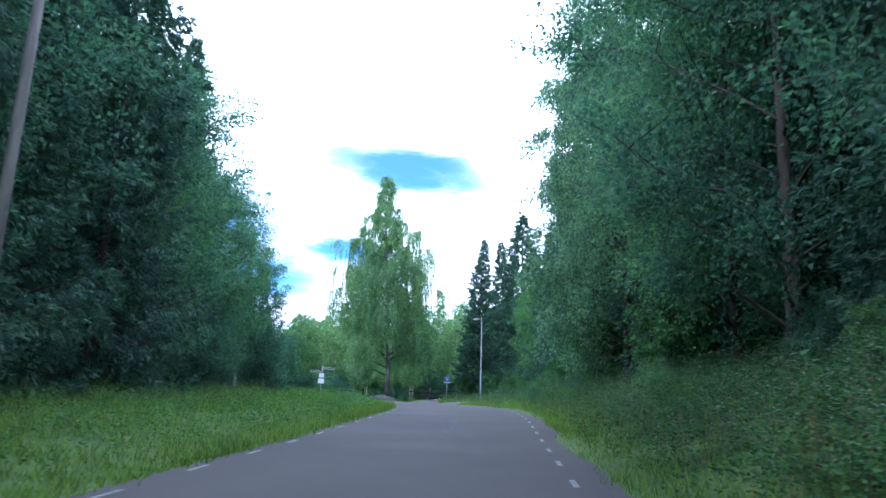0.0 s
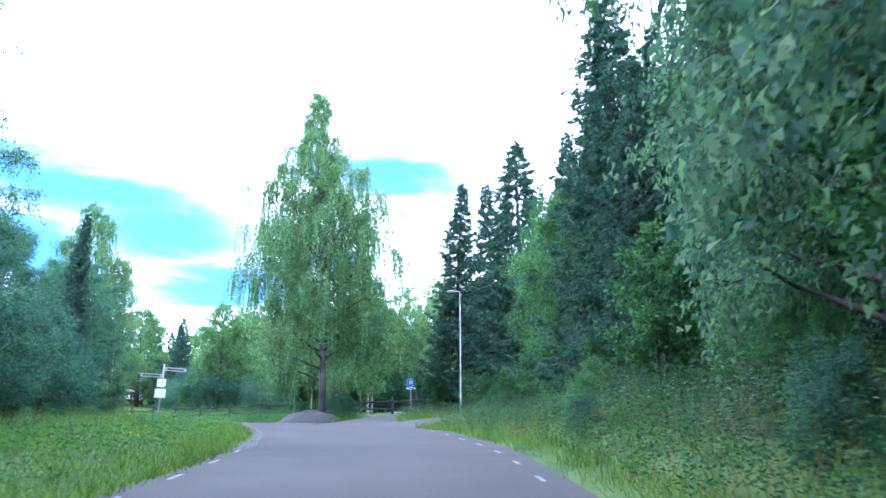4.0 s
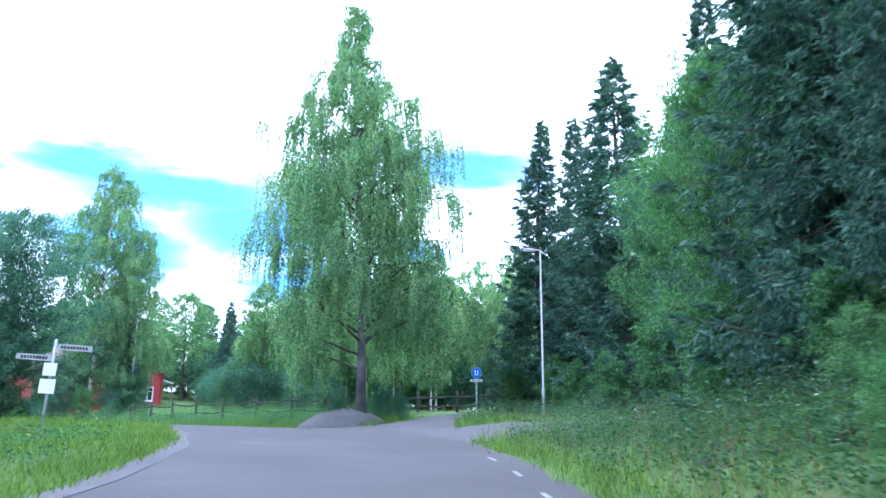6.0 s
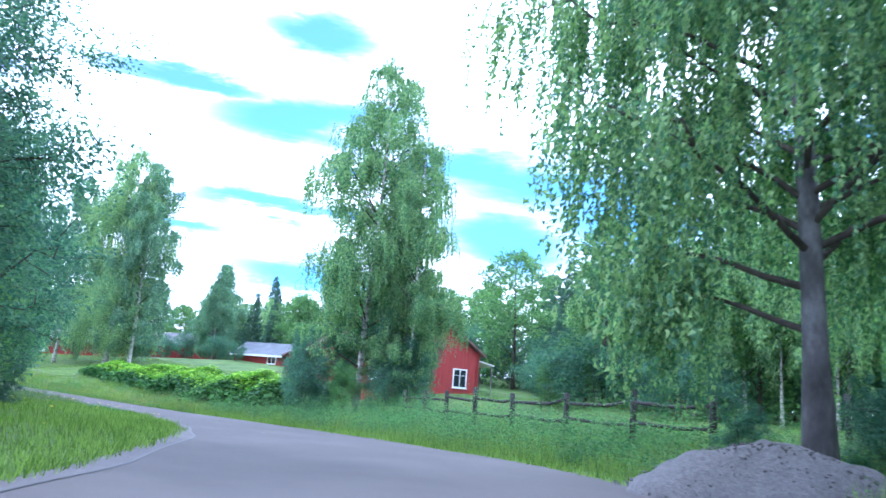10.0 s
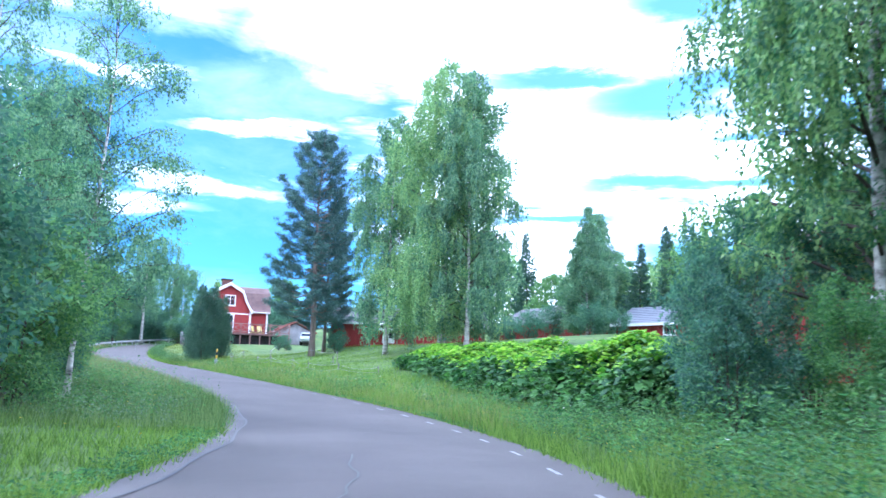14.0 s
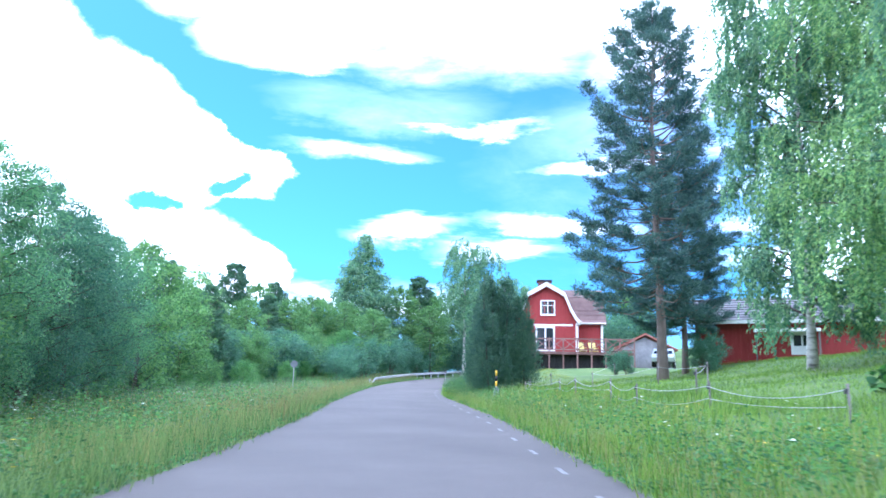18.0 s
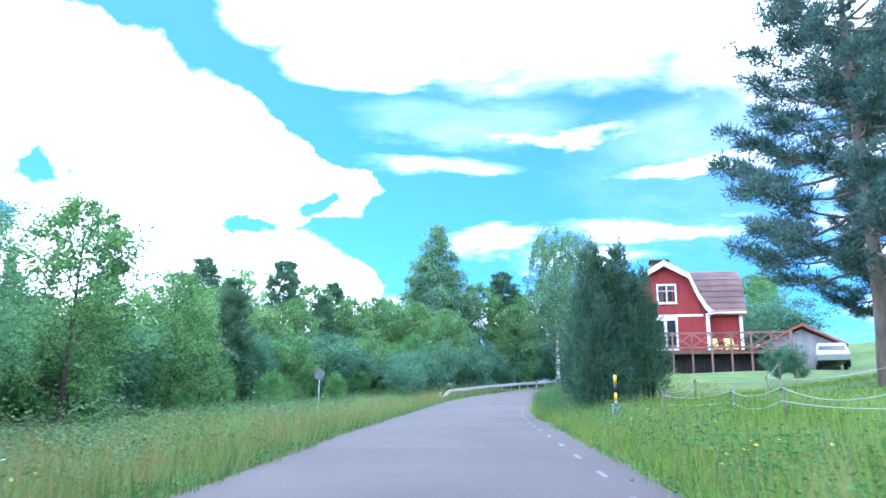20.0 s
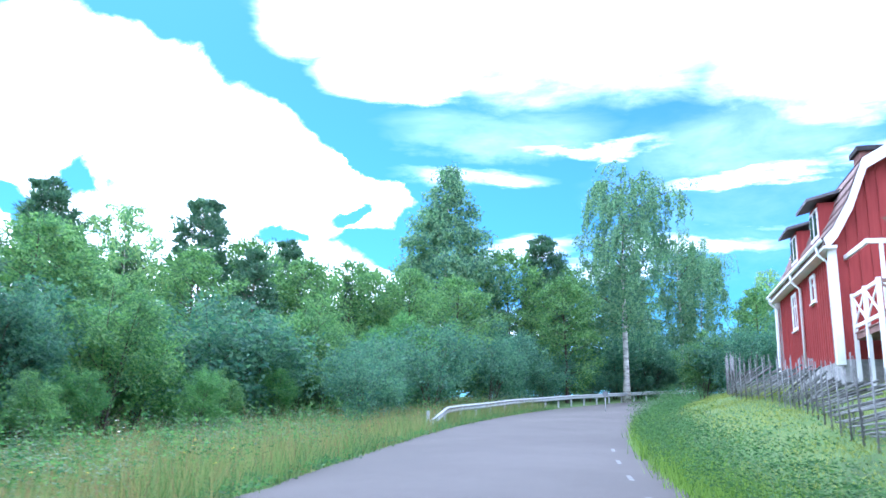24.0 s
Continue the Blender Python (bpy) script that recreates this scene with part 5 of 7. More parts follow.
def strip_mesh(name, s0, s1, d, width, lift, mat, n=3, wobble=0.0):
    v, f = [], []
    for k in range(n):
        s = s0 + (s1 - s0) * k / (n - 1)
        o = wobble * noise.noise(Vector((s * 0.6, width * 9, 1.0)))
        for e in (-0.5, 0.5):
            p = along_point(s, (d(s) if callable(d) else d) + o + e * width)
            v.append((p[0], p[1], p[2] + lift))
    f = [(2 * k, 2 * k + 1, 2 * k + 3, 2 * k + 2) for k in range(n - 1)]
    return mesh_of(name, v, f, mat)


s = -6.0
while s < 181:
    if not 57 < s < 96:
        part("edge_dash", strip_mesh("edge_dash", s, s + 0.8, lambda q: re(q) + 0.62, 0.085, 0.006, M_PAINT if s < 122 else M_FAINT), road)
    if s < 45:
        part("edge_dash", strip_mesh("edge_dash", s + 0.5, s + 1.3, lambda q: le(q) - 0.3, 0.085, 0.006, M_PAINT), road)
    s += 2.75
part("road_shoulder", ribbon("road_shoulder", 44, 126, le, lambda q: le(q) - 0.42 - 0.06 * math.sin(q), lambda q, o: camber(q, o) + 0.005, M_OLD_ASPHALT), road, "pale worn strip along the inner edge")
part("tar_seam", strip_mesh("tar_seam", 46, 124, lambda q: le(q) - 0.44 - 0.06 * math.sin(q), 0.05, 0.009, M_TAR, 80, 0.05), road)
part("crack", strip_mesh("crack", 88, 106, lambda q: 1.7 - (q - 88) * 0.035, 0.035, 0.008, M_TAR, 36, 0.5), road, "dark wandering crack")
part("crack", strip_mesh("crack", 20, 30, lambda q: 1.2, 0.03, 0.008, M_TAR, 22, 0.4), road, "dark wandering crack")


def smooth_line(points, n=60):
    p = np.array(points, float)
    t = np.linspace(0, len(p) - 1, n)
    q = np.column_stack([np.interp(t, np.arange(len(p)), p[:, c]) for c in range(p.shape[1])])
    for _ in range(10):
        q[1:-1] = 0.25 * q[:-2] + 0.5 * q[1:-1] + 0.25 * q[2:]
    return q


def track(name, label, points, mat, lift=0.03):
    """A smaller road over the land: points of (x, y, half width)."""
    q = smooth_line(points)
    d = np.gradient(q[:, :2], axis=0)
    d /= np.linalg.norm(d, axis=1)[:, None]
    v, cols = [], 7
    for k in range(len(q)):
        for c in range(cols):
            o = q[k, 2] * (2 * c / (cols - 1) - 1) * (1 + 0.10 * noise.noise(Vector((k * 0.5, c, 2))))
            x, y = q[k, 0] - d[k, 1] * o, q[k, 1] + d[k, 0] * o
            v.append((x, y))
    v = np.array(v)
    s_, d_, _ = where(v[:, 0], v[:, 1])
    under = (d_ < np.interp(s_, *LEFT_EDGE)) & (d_ > -np.interp(s_, *RIGHT_EDGE) + 0.15)
    z = land(v[:, 0], v[:, 1]) + lift - 0.07 * (np.arange(len(v)) % cols % (cols - 1) == 0) - 0.09 * under
    f = [(r * cols + c, r * cols + c + 1, (r + 1) * cols + c + 1, (r + 1) * cols + c) for r in range(len(q) - 1) for c in range(cols - 1)]
    ob = new(name, mesh_of(name, np.column_stack([v, z]), f, mat, True))
    return tagged(ob, label, "road", kind="structure")


SIDE = [(-2.0, 66, 3.4), (-2.3, 71, 2.6), (-2.0, 76, 1.9), (-1.0, 82, 1.7), (1.2, 87, 1.7), (5, 91.5, 1.7), (11, 95.5, 1.7), (22, 99, 1.7)]
HEAP = [(-10.5, 77.6, 0.8), (-8.0, 76.0, 1.5), (-5.0, 74.6, 2.2), (-2.0, 73.0, 2.6)]
PULL = [(-1.0, 64.0, 3.4), (0.8, 66.8, 3.6), (3.0, 69.0, 3.0), (6.0, 70.0, 2.2), (10.0, 70.8, 1.5)]
track("side_road", "pale gravelly side road leading past the birch", SIDE, M_OLD_ASPHALT)
track("lay_by", "worn gravelly apron at the road junction", PULL, M_OLD_ASPHALT, 0.036)
track("junction", "worn asphalt apron in front of the gravel heap", HEAP, M_OLD_ASPHALT, 0.033)
track("driveway", "short asphalt field entrance by the junipers", [(-87.4, 95.9, 1.7), (-87.7, 97.0, 1.3), (-87.9, 98.0, 0.7)], M_ASPHALT, 0.012)


def gravel_pile():
    rng = random.Random(3)
    v, f, n, m = [], [], 14, 36
    for i in range(n + 1):
        r = i / n
        for j in range(m):
            a = 2 * math.pi * j / m
            lump = 0.22 * noise.noise(Vector((math.cos(a) * 1.7 * r, math.sin(a) * 1.7 * r, 4))) + 0.13 * noise.noise(Vector((math.cos(a) * 6 * r, math.sin(a) * 6 * r, 4)))
            rr = 1.75 * r * (1 + 0.18 * math.sin(2 * a + 0.6) + 0.1 * math.sin(5 * a))
            h = 0.74 * (1 - r ** 2.0) + 1.1 * lump * min(1, 3 * r) * (1 - r ** 3)
            px, py = rr * math.cos(a) * 1.1, rr * math.sin(a) * 0.75
            v.append((px, py, h - 0.12 * (i == n) + land1(-6.0 + px, 78.3 + py) - land1(-6.0, 78.3)))
    for i in range(n):
        for j in range(m):
            k = (j + 1) % m
            f.append((i * m + j, i * m + k, (i + 1) * m + k, (i + 1) * m + j))
    x, y = -6.0, 78.3
    ob = thing("gravel_pile", "low grey heap of gravel under the birch", "gravel pile", Matrix.Translation((x, y, land1(x, y) + 0.02)))
    part("mound", mesh_of("mound", v, f, M_GRAVEL, True), ob)
    st = Solid()
    for k in range(420):
        a, r = rng.uniform(0, 6.28), rng.random() ** 0.7
        cx, cy = 2.1 * r * math.cos(a) * 1.1, 2.1 * r * math.sin(a) * 0.75
        cz = 0.74 * max(0, 1 - (r * 1.1) ** 2.0) + 0.02 + land1(-6.0 + cx, 78.3 + cy) - land1(-6.0, 78.3)
        q = rng.uniform(0.015, 0.05)
        pts = [(cx + q * rng.uniform(0.5, 1) * dx, cy + q * rng.uniform(0.5, 1) * dy, cz + q * rng.uniform(0.4, 0.9) * dz) for dx, dy, dz in ((1, 0, 0), (0, 1, 0), (-1, 0, 0), (0, -1, 0), (0, 0, 1), (0, 0, -1))]
        st.add(pts, [(0, 1, 4), (1, 2, 4), (2, 3, 4), (3, 0, 4), (1, 0, 5), (2, 1, 5), (3, 2, 5), (0, 3, 5)])
    p = part("pebble_scatter", st.mesh("pebble_scatter", M_GRAVEL), ob)
    p["kind"] = "stuff"


gravel_pile()


# ---------------------------------------------------------------- posts, signs, lamps
def at(x, y, turn=0.0, dz=0.0):
    return Matrix.Translation((x, y, land1(x, y) + dz)) @ Matrix.Rotation(radians(turn), 4, "Z")


def street_lamp(x, y, h, turn):
    ob = thing("street_lamp", "tall grey steel street lamp with one flat head", "street lamp", at(x, y, turn))
    part("pole", Solid().tube([(0, 0, -0.4), (0, 0, 1.2), (0, 0, 1.25), (0, 0, h)], [0.075, 0.075, 0.055, 0.035], 12).mesh("pole", M_POLE, True), ob)
    part("arm", Solid().tube([(0, 0, h - 0.1), (0, 0, h + 0.04), (-0.08, 0, h + 0.08), (-0.3, 0, h + 0.1)], [0.035, 0.035, 0.033, 0.03], 8).mesh("arm", M_POLE, True), ob)
    hd = Solid()
    prof = [(-0.25, 0.06, 0.05), (-0.4, 0.11, 0.07), (-0.65, 0.13, 0.075), (-0.85, 0.08, 0.05)]
    ring = lambda px, w, t: [(px, -w, h + 0.07), (px, -w * 0.7, h + 0.07 + t), (px, w * 0.7, h + 0.07 + t), (px, w, h + 0.07), (px, w * 0.8, h + 0.03), (px, -w * 0.8, h + 0.03)]
    vs = [p for a in prof for p in ring(*a)]
    fs = [tuple(range(6)), tuple(reversed(range(18, 24)))] + [(r * 6 + c, r * 6 + (c + 1) % 6, (r + 1) * 6 + (c + 1) % 6, (r + 1) * 6 + c) for r in range(3) for c in range(6)]
    head = part("lamp_head", hd.add(vs, [tuple(reversed(q)) for q in fs]).mesh("lamp_head", M_POLE), ob)
    part("lamp_glass", Solid().box(-0.8, -0.42, -0.07, 0.07, h + 0.015, h + 0.032, 0.03).mesh("lamp_glass", M_SIGNWHITE), head, "pale lamp glass")
    part("base_door", Solid().box(-0.03, 0.03, -0.082, -0.07, 0.4, 0.75).mesh("base_door", M_SIGNGREY), ob)


street_lamp(4.0, 76.2, 13.65 - land1(4.0, 76.2), 10)


def disc(r, t, n=28, cy=0.0):
    v = [(r * math.cos(2 * math.pi * k / n), cy - t / 2, r * math.sin(2 * math.pi * k / n)) for k in range(n)] + [(r * math.cos(2 * math.pi * k / n), cy + t / 2, r * math.sin(2 * math.pi * k / n)) for k in range(n)]
    f = [tuple(range(n)), tuple(reversed(range(n, 2 * n)))] + [(k, n + k, n + (k + 1) % n, (k + 1) % n) for k in range(n)]
    return v, f


def blue_sign(x, y):
    ob = thing("round_sign", "round blue path sign on a grey post with a white plate", "road sign", at(x, y, 6, 8.46 - 2.77 - land1(x, y)))
    part("post", Solid().tube([(0, 0.04, -0.6), (0, 0.04, 2.75)], [0.03, 0.03], 10).mesh("post", M_STEEL, True), ob)
    v, f = disc(0.25, 0.012)
    up = Matrix.Translation((0, 0, 2.47))
    d = part("disc", mesh_of("disc", v, f, M_BLUE), ob, "blue disc", up)
    v, f = disc(0.26, 0.008, 28, 0.008)
    part("rim", mesh_of("rim", v, f, M_SIGNWHITE), d, "thin white rim")
    # a plain pale pictogram: two upright shapes and a bar
    pic = Solid().box(-0.09, -0.04, -0.012, -0.0075, -0.02, 0.14, 0).box(0.04, 0.09, -0.012, -0.0075, 0.0, 0.12, 0).box(-0.11, 0.11, -0.012, -0.0075, -0.10, -0.075, 0)
    part("symbol", pic.mesh("symbol", M_SIGNWHITE), d, "small white pictogram")
    pl = part("plate", Solid().box(-0.3, 0.3, -0.012, 0.0, 2.03, 2.14).mesh("plate", M_SIGNWHITE), ob, "narrow white plate")
    br = Solid()
    for k in range(6):
        br.box(-0.24 + 0.08 * k, -0.18 + 0.08 * k, -0.016, -0.0125, 2.06, 2.11)
    part("text_bars", br.mesh("text_bars", M_BLACK), pl)


blue_sign(0.8, 79.3)


def finger_post(x, y):
    ob = thing("finger_post", "leaning signpost with two pale arms and two white plates", "signpost", at(x, y, -8) @ Matrix.Rotation(radians(3), 4, "Y"))
    part("post", Solid().tube([(0, 0, -0.4), (0, 0, 2.3)], [0.035, 0.035], 10).mesh("post", M_STEEL, True), ob)
    for name, a, z, side in (("street_arm", 24, 2.12, 1), ("street_arm", 200, 1.84, 1)):
        arm = part(name, Solid().box(0.05, 0.85, -0.012, 0.012, -0.07, 0.07).mesh(name, M_TAPE), ob, "pale street-name arm", Matrix.Translation((0, 0, z)) @ Matrix.Rotation(radians(a), 4, "Z"))
        bars = Solid()
        for k in range(9):
            for e in (-1, 1):
                bars.box(0.13 + 0.07 * k, 0.18 + 0.07 * k, min(e * 0.0125, e * 0.016), max(e * 0.0125, e * 0.016), -0.035, 0.035)
        part("text_bars", bars.mesh("text_bars", M_BLACK), arm)
    for z0, z1, w in ((1.42, 1.72, 0.18), (1.0, 1.34, 0.22)):
        p = part("plate", Solid().box(-w, w, -0.062, -0.05, z0, z1, 0).mesh("plate", M_SIGNWHITE), ob, "plain white plate")
        part("clamp", Solid().box(-0.06, 0.06, -0.05, 0.045, (z0 + z1) / 2 - 0.03, (z0 + z1) / 2 + 0.03).mesh("clamp", M_STEEL), p)


finger_post(-8.6, 57.5)


def round_back_sign(x, y, h, turn, r=0.3, label="round road sign seen from its grey back"):
    ob = thing("round_sign", label, "road sign", at(x, y, turn))
    part("post", Solid().tube([(0, 0.03, -0.4), (0, 0.03, h)], [0.024, 0.024], 8).mesh("post", M_POLE, True), ob)
    v, f = disc(r, 0.01)
    part("disc", mesh_of("disc", v, f, M_SIGNSHADE), ob, "", Matrix.Translation((0, 0, h - r * 0.9)))
    part("bracket", Solid().box(-0.12, 0.12, 0.005, 0.03, h - r - 0.03, h - r + 0.03).mesh("bracket", M_STEEL), ob)


round_back_sign(-91.6, 88.5, 2.0, 95, 0.2)
round_back_sign(-124.0, 98.6, 0.95, 95, 0.13, "small round pale marker beside the guard rail")


def marker_post(x, y):
    ob = thing("marker_post", "yellow and black banded marker post on a grey cabinet", "marker post", at(x, y, 100))
    z = 0.0
    part("cabinet", Solid().box(-0.1, 0.1, -0.09, 0.09, -0.2, 0.5, 0.02).mesh("cabinet", M_SIGNGREY), ob, "small grey metal cabinet")
    part("cabinet_lid", Solid().box(-0.112, 0.112, -0.102, 0.102, 0.5, 0.53, 0.02).mesh("cabinet_lid", M_SIGNGREY), ob)
    for k, (a, b, m) in enumerate(((0.53, 0.6, M_STEEL), (0.6, 0.84, M_YELLOW), (0.84, 1.08, M_BLACK), (1.08, 1.33, M_YELLOW))):
        part("band", Solid().tube([(0, 0, a), (0, 0, b)], [0.045, 0.045], 12).mesh("band", m, True), ob, ("steel foot", "yellow band", "black band", "yellow band")[k])


marker_post(-83.3, 98.9)
pole_ = thing("utility_pole", "weathered pale wooden utility pole at the roadside", "pole", at(-6.0, 10.2))
part("shaft", Solid().tube([(0, 0, -0.5), (0.02, 0, 4), (0.04, 0, 9.5)], [0.09, 0.08, 0.065], 12).mesh("shaft", M_WOOD, True), pole_)
part("cap", Solid().tube([(0.04, 0, 9.5), (0.04, 0, 9.56)], [0.072, 0.04], 12).mesh("cap", M_BLACK, True), pole_)


def rail_fence():
    ob = thing("rail_fence", "dark wooden fence with round posts and two sagging rails", "fence")
    rng = random.Random(8)
    # one run slants down from the birches to the old birch, the other stands back beyond the side road
    spots = [(-26.0, 97.6), (-23.5, 95.6), (-20.9, 93.3), (-18.4, 91.3), (-15.9, 89.5), (-13.2, 87.8), (-10.5, 86.1), (-8.0, 84.6)]
    x = -5.6
    while x < 9:
        spots.append((x, 92.0 + 0.4 * math.sin(x * 0.4)))
        x += rng.uniform(1.9, 2.6)
    tops = []
    for k, (x, y) in enumerate(spots):
        z = land1(x, y)
        h = rng.uniform(1.4, 1.65) if x < -7 else rng.uniform(1.2, 1.45)
        lx = rng.uniform(-0.06, 0.06)
        part("post", Solid().tube([(x, y, z - 0.4), (x + lx * 0.5, y, z + h * 0.5), (x + lx, y, z + h - 0.03), (x + lx, y, z + h)], [0.1, 0.095, 0.09, 0.05], 8).mesh("post", M_DARKWOOD, True), ob)
        tops.append((x, y, z))
    for a, b in zip(tops[:-1], tops[1:]):
        if -8.2 < a[0] < -6.0:
            continue
        for hz in ((0.65, 1.2) if a[0] < -7 else (0.38, 0.95)):
            j = rng.uniform(-0.08, 0.08)
            part("rail", Solid().tube([(a[0], a[1] - 0.1, a[2] + hz + j), ((a[0] + b[0]) / 2, a[1] - 0.1, (a[2] + b[2]) / 2 + hz - 0.05), (b[0], b[1] - 0.1, b[2] + hz - j)], [0.05, 0.055, 0.045], 6).mesh("rail", M_DARKWOOD, True), ob)


rail_fence()


def rope_fence():
    ob = thing("paddock_fence", "paddock fence of thin posts and slack white tape", "fence")
    line = [(-59.0, 101.6), (-63.6, 101.2), (-67.6, 100.8), (-71.8, 101.2), (-76.0, 101.0), (-80.0, 101.2), (-84.2, 100.4), (-88.0, 101.2), (-88.6, 102.4)]
    back = [(-67.6, 102.4), (-72.0, 104.4), (-79.5, 105.2), (-86.0, 104.0), (-95.0, 107.5)]
    rng = random.Random(4)
    for pts in (line, back):
        tops = []
        for x, y in pts:
            z = land1(x, y)
            h = rng.uniform(0.62, 0.8)
            l = rng.uniform(-0.06, 0.06)
            part("post", Solid().tube([(x, y, z - 0.3), (x + l, y, z + h)], [0.028, 0.022], 6).mesh("post", M_WOOD, True), ob)
            part("insulator", Solid().box(x + l - 0.03, x + l + 0.03, y - 0.05, y - 0.02, z + h - 0.16, z + h - 0.08).mesh("insulator", M_BLACK), ob)
            tops.append((x + l, y - 0.05, z, h))
        for a, b in zip(tops[:-1], tops[1:]):
            for drop in ((0.1, 0.36) if pts is line else (0.12,)):
                n = 8
                sag = rng.uniform(0.04, 0.22)
                p = [(a[0] + (b[0] - a[0]) * k / n, a[1] + (b[1] - a[1]) * k / n, a[2] + a[3] - drop + (b[2] + b[3] - a[2] - a[3]) * k / n - sag * 4 * (k / n) * (1 - k / n)) for k in range(n + 1)]
                part("tape", Solid().tube(p, [0.008] * (n + 1), 4, False).mesh("tape", M_TAPE, True), ob)


rope_fence()


def pole_fence():
    """Roundpole fence: paired uprights with slanting split rails between them."""
    ob = thing("roundpole_fence", "grey weathered roundpole fence with slanting split rails", "fence")
    rng = random.Random(12)
    n = 32
    q = smooth_line([(-96.6, 99.8), (-100.7, 100.4), (-104, 101.0), (-107, 101.6), (-113, 102.2), (-118, 102.6), (-121, 103.6)], n)
    z = land(q[:, 0], q[:, 1])
    for k in range(n):
        x, y = q[k]
        h = rng.uniform(1.05, 1.35) + 0.55 * (k / n) ** 2
        for e in (-0.07, 0.07):
            part("stake", Solid().tube([(x + e, y + e, z[k] - 0.3), (x + e + rng.uniform(-0.1, 0.1), y + e * 1.3, z[k] + h * rng.uniform(0.8, 1.0))], [0.02, 0.011], 6).mesh("stake", M_SPLIT, True), ob)
    for k in range(-6, n - 1):
        for e in range(3):
            a = max(0, k)
            b = min(n - 1, k + 7)
            za = z[a] + 0.78 + e * 0.06 + rng.uniform(-0.06, 0.06) - 0.1 * (a - k)
            zb = z[b] + 0.06 + 0.06 * e
            o = rng.uniform(-0.05, 0.05)
            part("split_rail", Solid().tube([(q[a, 0], q[a, 1] + o, za), (q[b, 0], q[b, 1] - o, zb + rng.uniform(-0.04, 0.08) + 0.1 * max(0, k + 7 - b))], [0.021, 0.015], 5).mesh("split_rail", M_SPLIT, True), ob)


pole_fence()


def guard_rail():
    ob = thing("guard_rail", "low steel guard rail on short posts along the bend", "guard rail")
    pts = []
    for k in range(34):
        s = 185.0 + 2.0 * k
        p = along_point(s, le(s) + 0.75)
        pts.append((p[0], p[1], land1(p[0], p[1])))
    for k, p in enumerate(pts):
        part("post", Solid().box(p[0] - 0.05, p[0] + 0.05, p[1] - 0.05, p[1] + 0.05, p[2] - 0.4, p[2] + 0.56, 0.01).mesh("post", M_STEEL), ob)
    prof = [(0, 0.23), (0.03, 0.20), (0.07, 0.18), (0.03, 0.15), (0.0, 0.115), (0.03, 0.08), (0.07, 0.05), (0.03, 0.02), (0, 0)]
    for k in range(len(pts) - 1):
        a, b = np.array(pts[k]), np.array(pts[k + 1])
        d = (b - a) / np.linalg.norm(b - a)
        nrm = np.array([d[1], -d[0], 0]) * -1
        v, f = [], []
        for q, low in ((a - d * 0.05, 0.35 if k == 0 else 0), (b + d * 0.05, 0)):
            for o, h in prof:
                v.append(tuple(q + nrm * (-0.06 - o) + np.array([0, 0, 0.36 + h - low])))
        m = len(prof)
        f = [(i, i + 1, m + i + 1, m + i) for i in range(m - 1)]
        part("rail", mesh_of("rail", v, f, M_STEEL, True), ob)


guard_rail()
for k in range(26):
    s = 186 + 2.3 * k
    p = along_point(s, le(s) + 3.4 + (k % 3))
    plant("scrub", float(p[0]), float(p[1]), 2.4 + 0.5 * (k % 4), 1.3 * k, 1.1)


# ---------------------------------------------------------------- buildings
def window(parent, m, w, h, bars=1, frame=0.1):
    """A window unit in its own frame: x along the wall, y outwards, z up; m places its lower middle."""
    win = part("window", Solid().box(-w / 2 - frame, w / 2 + frame, 0.0, 0.05, -frame, 0.0).box(-w / 2 - frame, w / 2 + frame, 0.0, 0.05, h, h + frame)
               .box(-w / 2 - frame, -w / 2, 0.0, 0.05, 0, h).box(w / 2, w / 2 + frame, 0.0, 0.05, 0, h).mesh("window", M_WHITE), parent, "white-framed window", m)
    part("pane", Solid().box(-w / 2, w / 2, 0.004, 0.016, 0, h).mesh("pane", M_GLASS), win)
    gl = Solid()
    for k in range(bars):
        x = -w / 2 + w * (k + 1) / (bars + 1)
        gl.box(x - 0.03, x + 0.03, 0.018, 0.04, 0, h)
    gl.box(-w / 2, w / 2, 0.018, 0.038, h * 0.66, h * 0.66 + 0.035)
    part("glazing_bar", gl.mesh("glazing_bar", M_WHITE), win)
    part("sill", Solid().box(-w / 2 - frame - 0.03, w / 2 + frame + 0.03, 0.0, 0.10, -frame - 0.04, -frame).mesh("sill", M_WHITE), win)
    return win


def face(x, y, z, turn):
    return Matrix.Translation((x, y, z)) @ Matrix.Rotation(radians(turn), 4, "Z")


def boards(s, x0, y0, x1, y1, z0, top, out, pitch=0.28):
    """Upright cover strips on a wall from (x0, y0) to (x1, y1); top gives the height along it (0..1)."""
    n = max(2, int(math.hypot(x1 - x0, y1 - y0) / pitch))
    for k in range(n + 1):
        t = k / n
        x, y = x0 + (x1 - x0) * t, y0 + (y1 - y0) * t
        s.beam((x + out[0] * 0.012, y + out[1] * 0.012, z0), (x + out[0] * 0.012, y + out[1] * 0.012, top(t) - 0.02), 0.05, 0.05)


def mansard(width):
    """Half profile of a mansard gable: (x from the middle, height over the eave)."""
    h = width / 2
    return [(h + 0.32, -0.12), (h + 0.05, 0.18), (h - 0.38, 0.95), (h - 0.82, 2.08), (0.0, 2.92)]


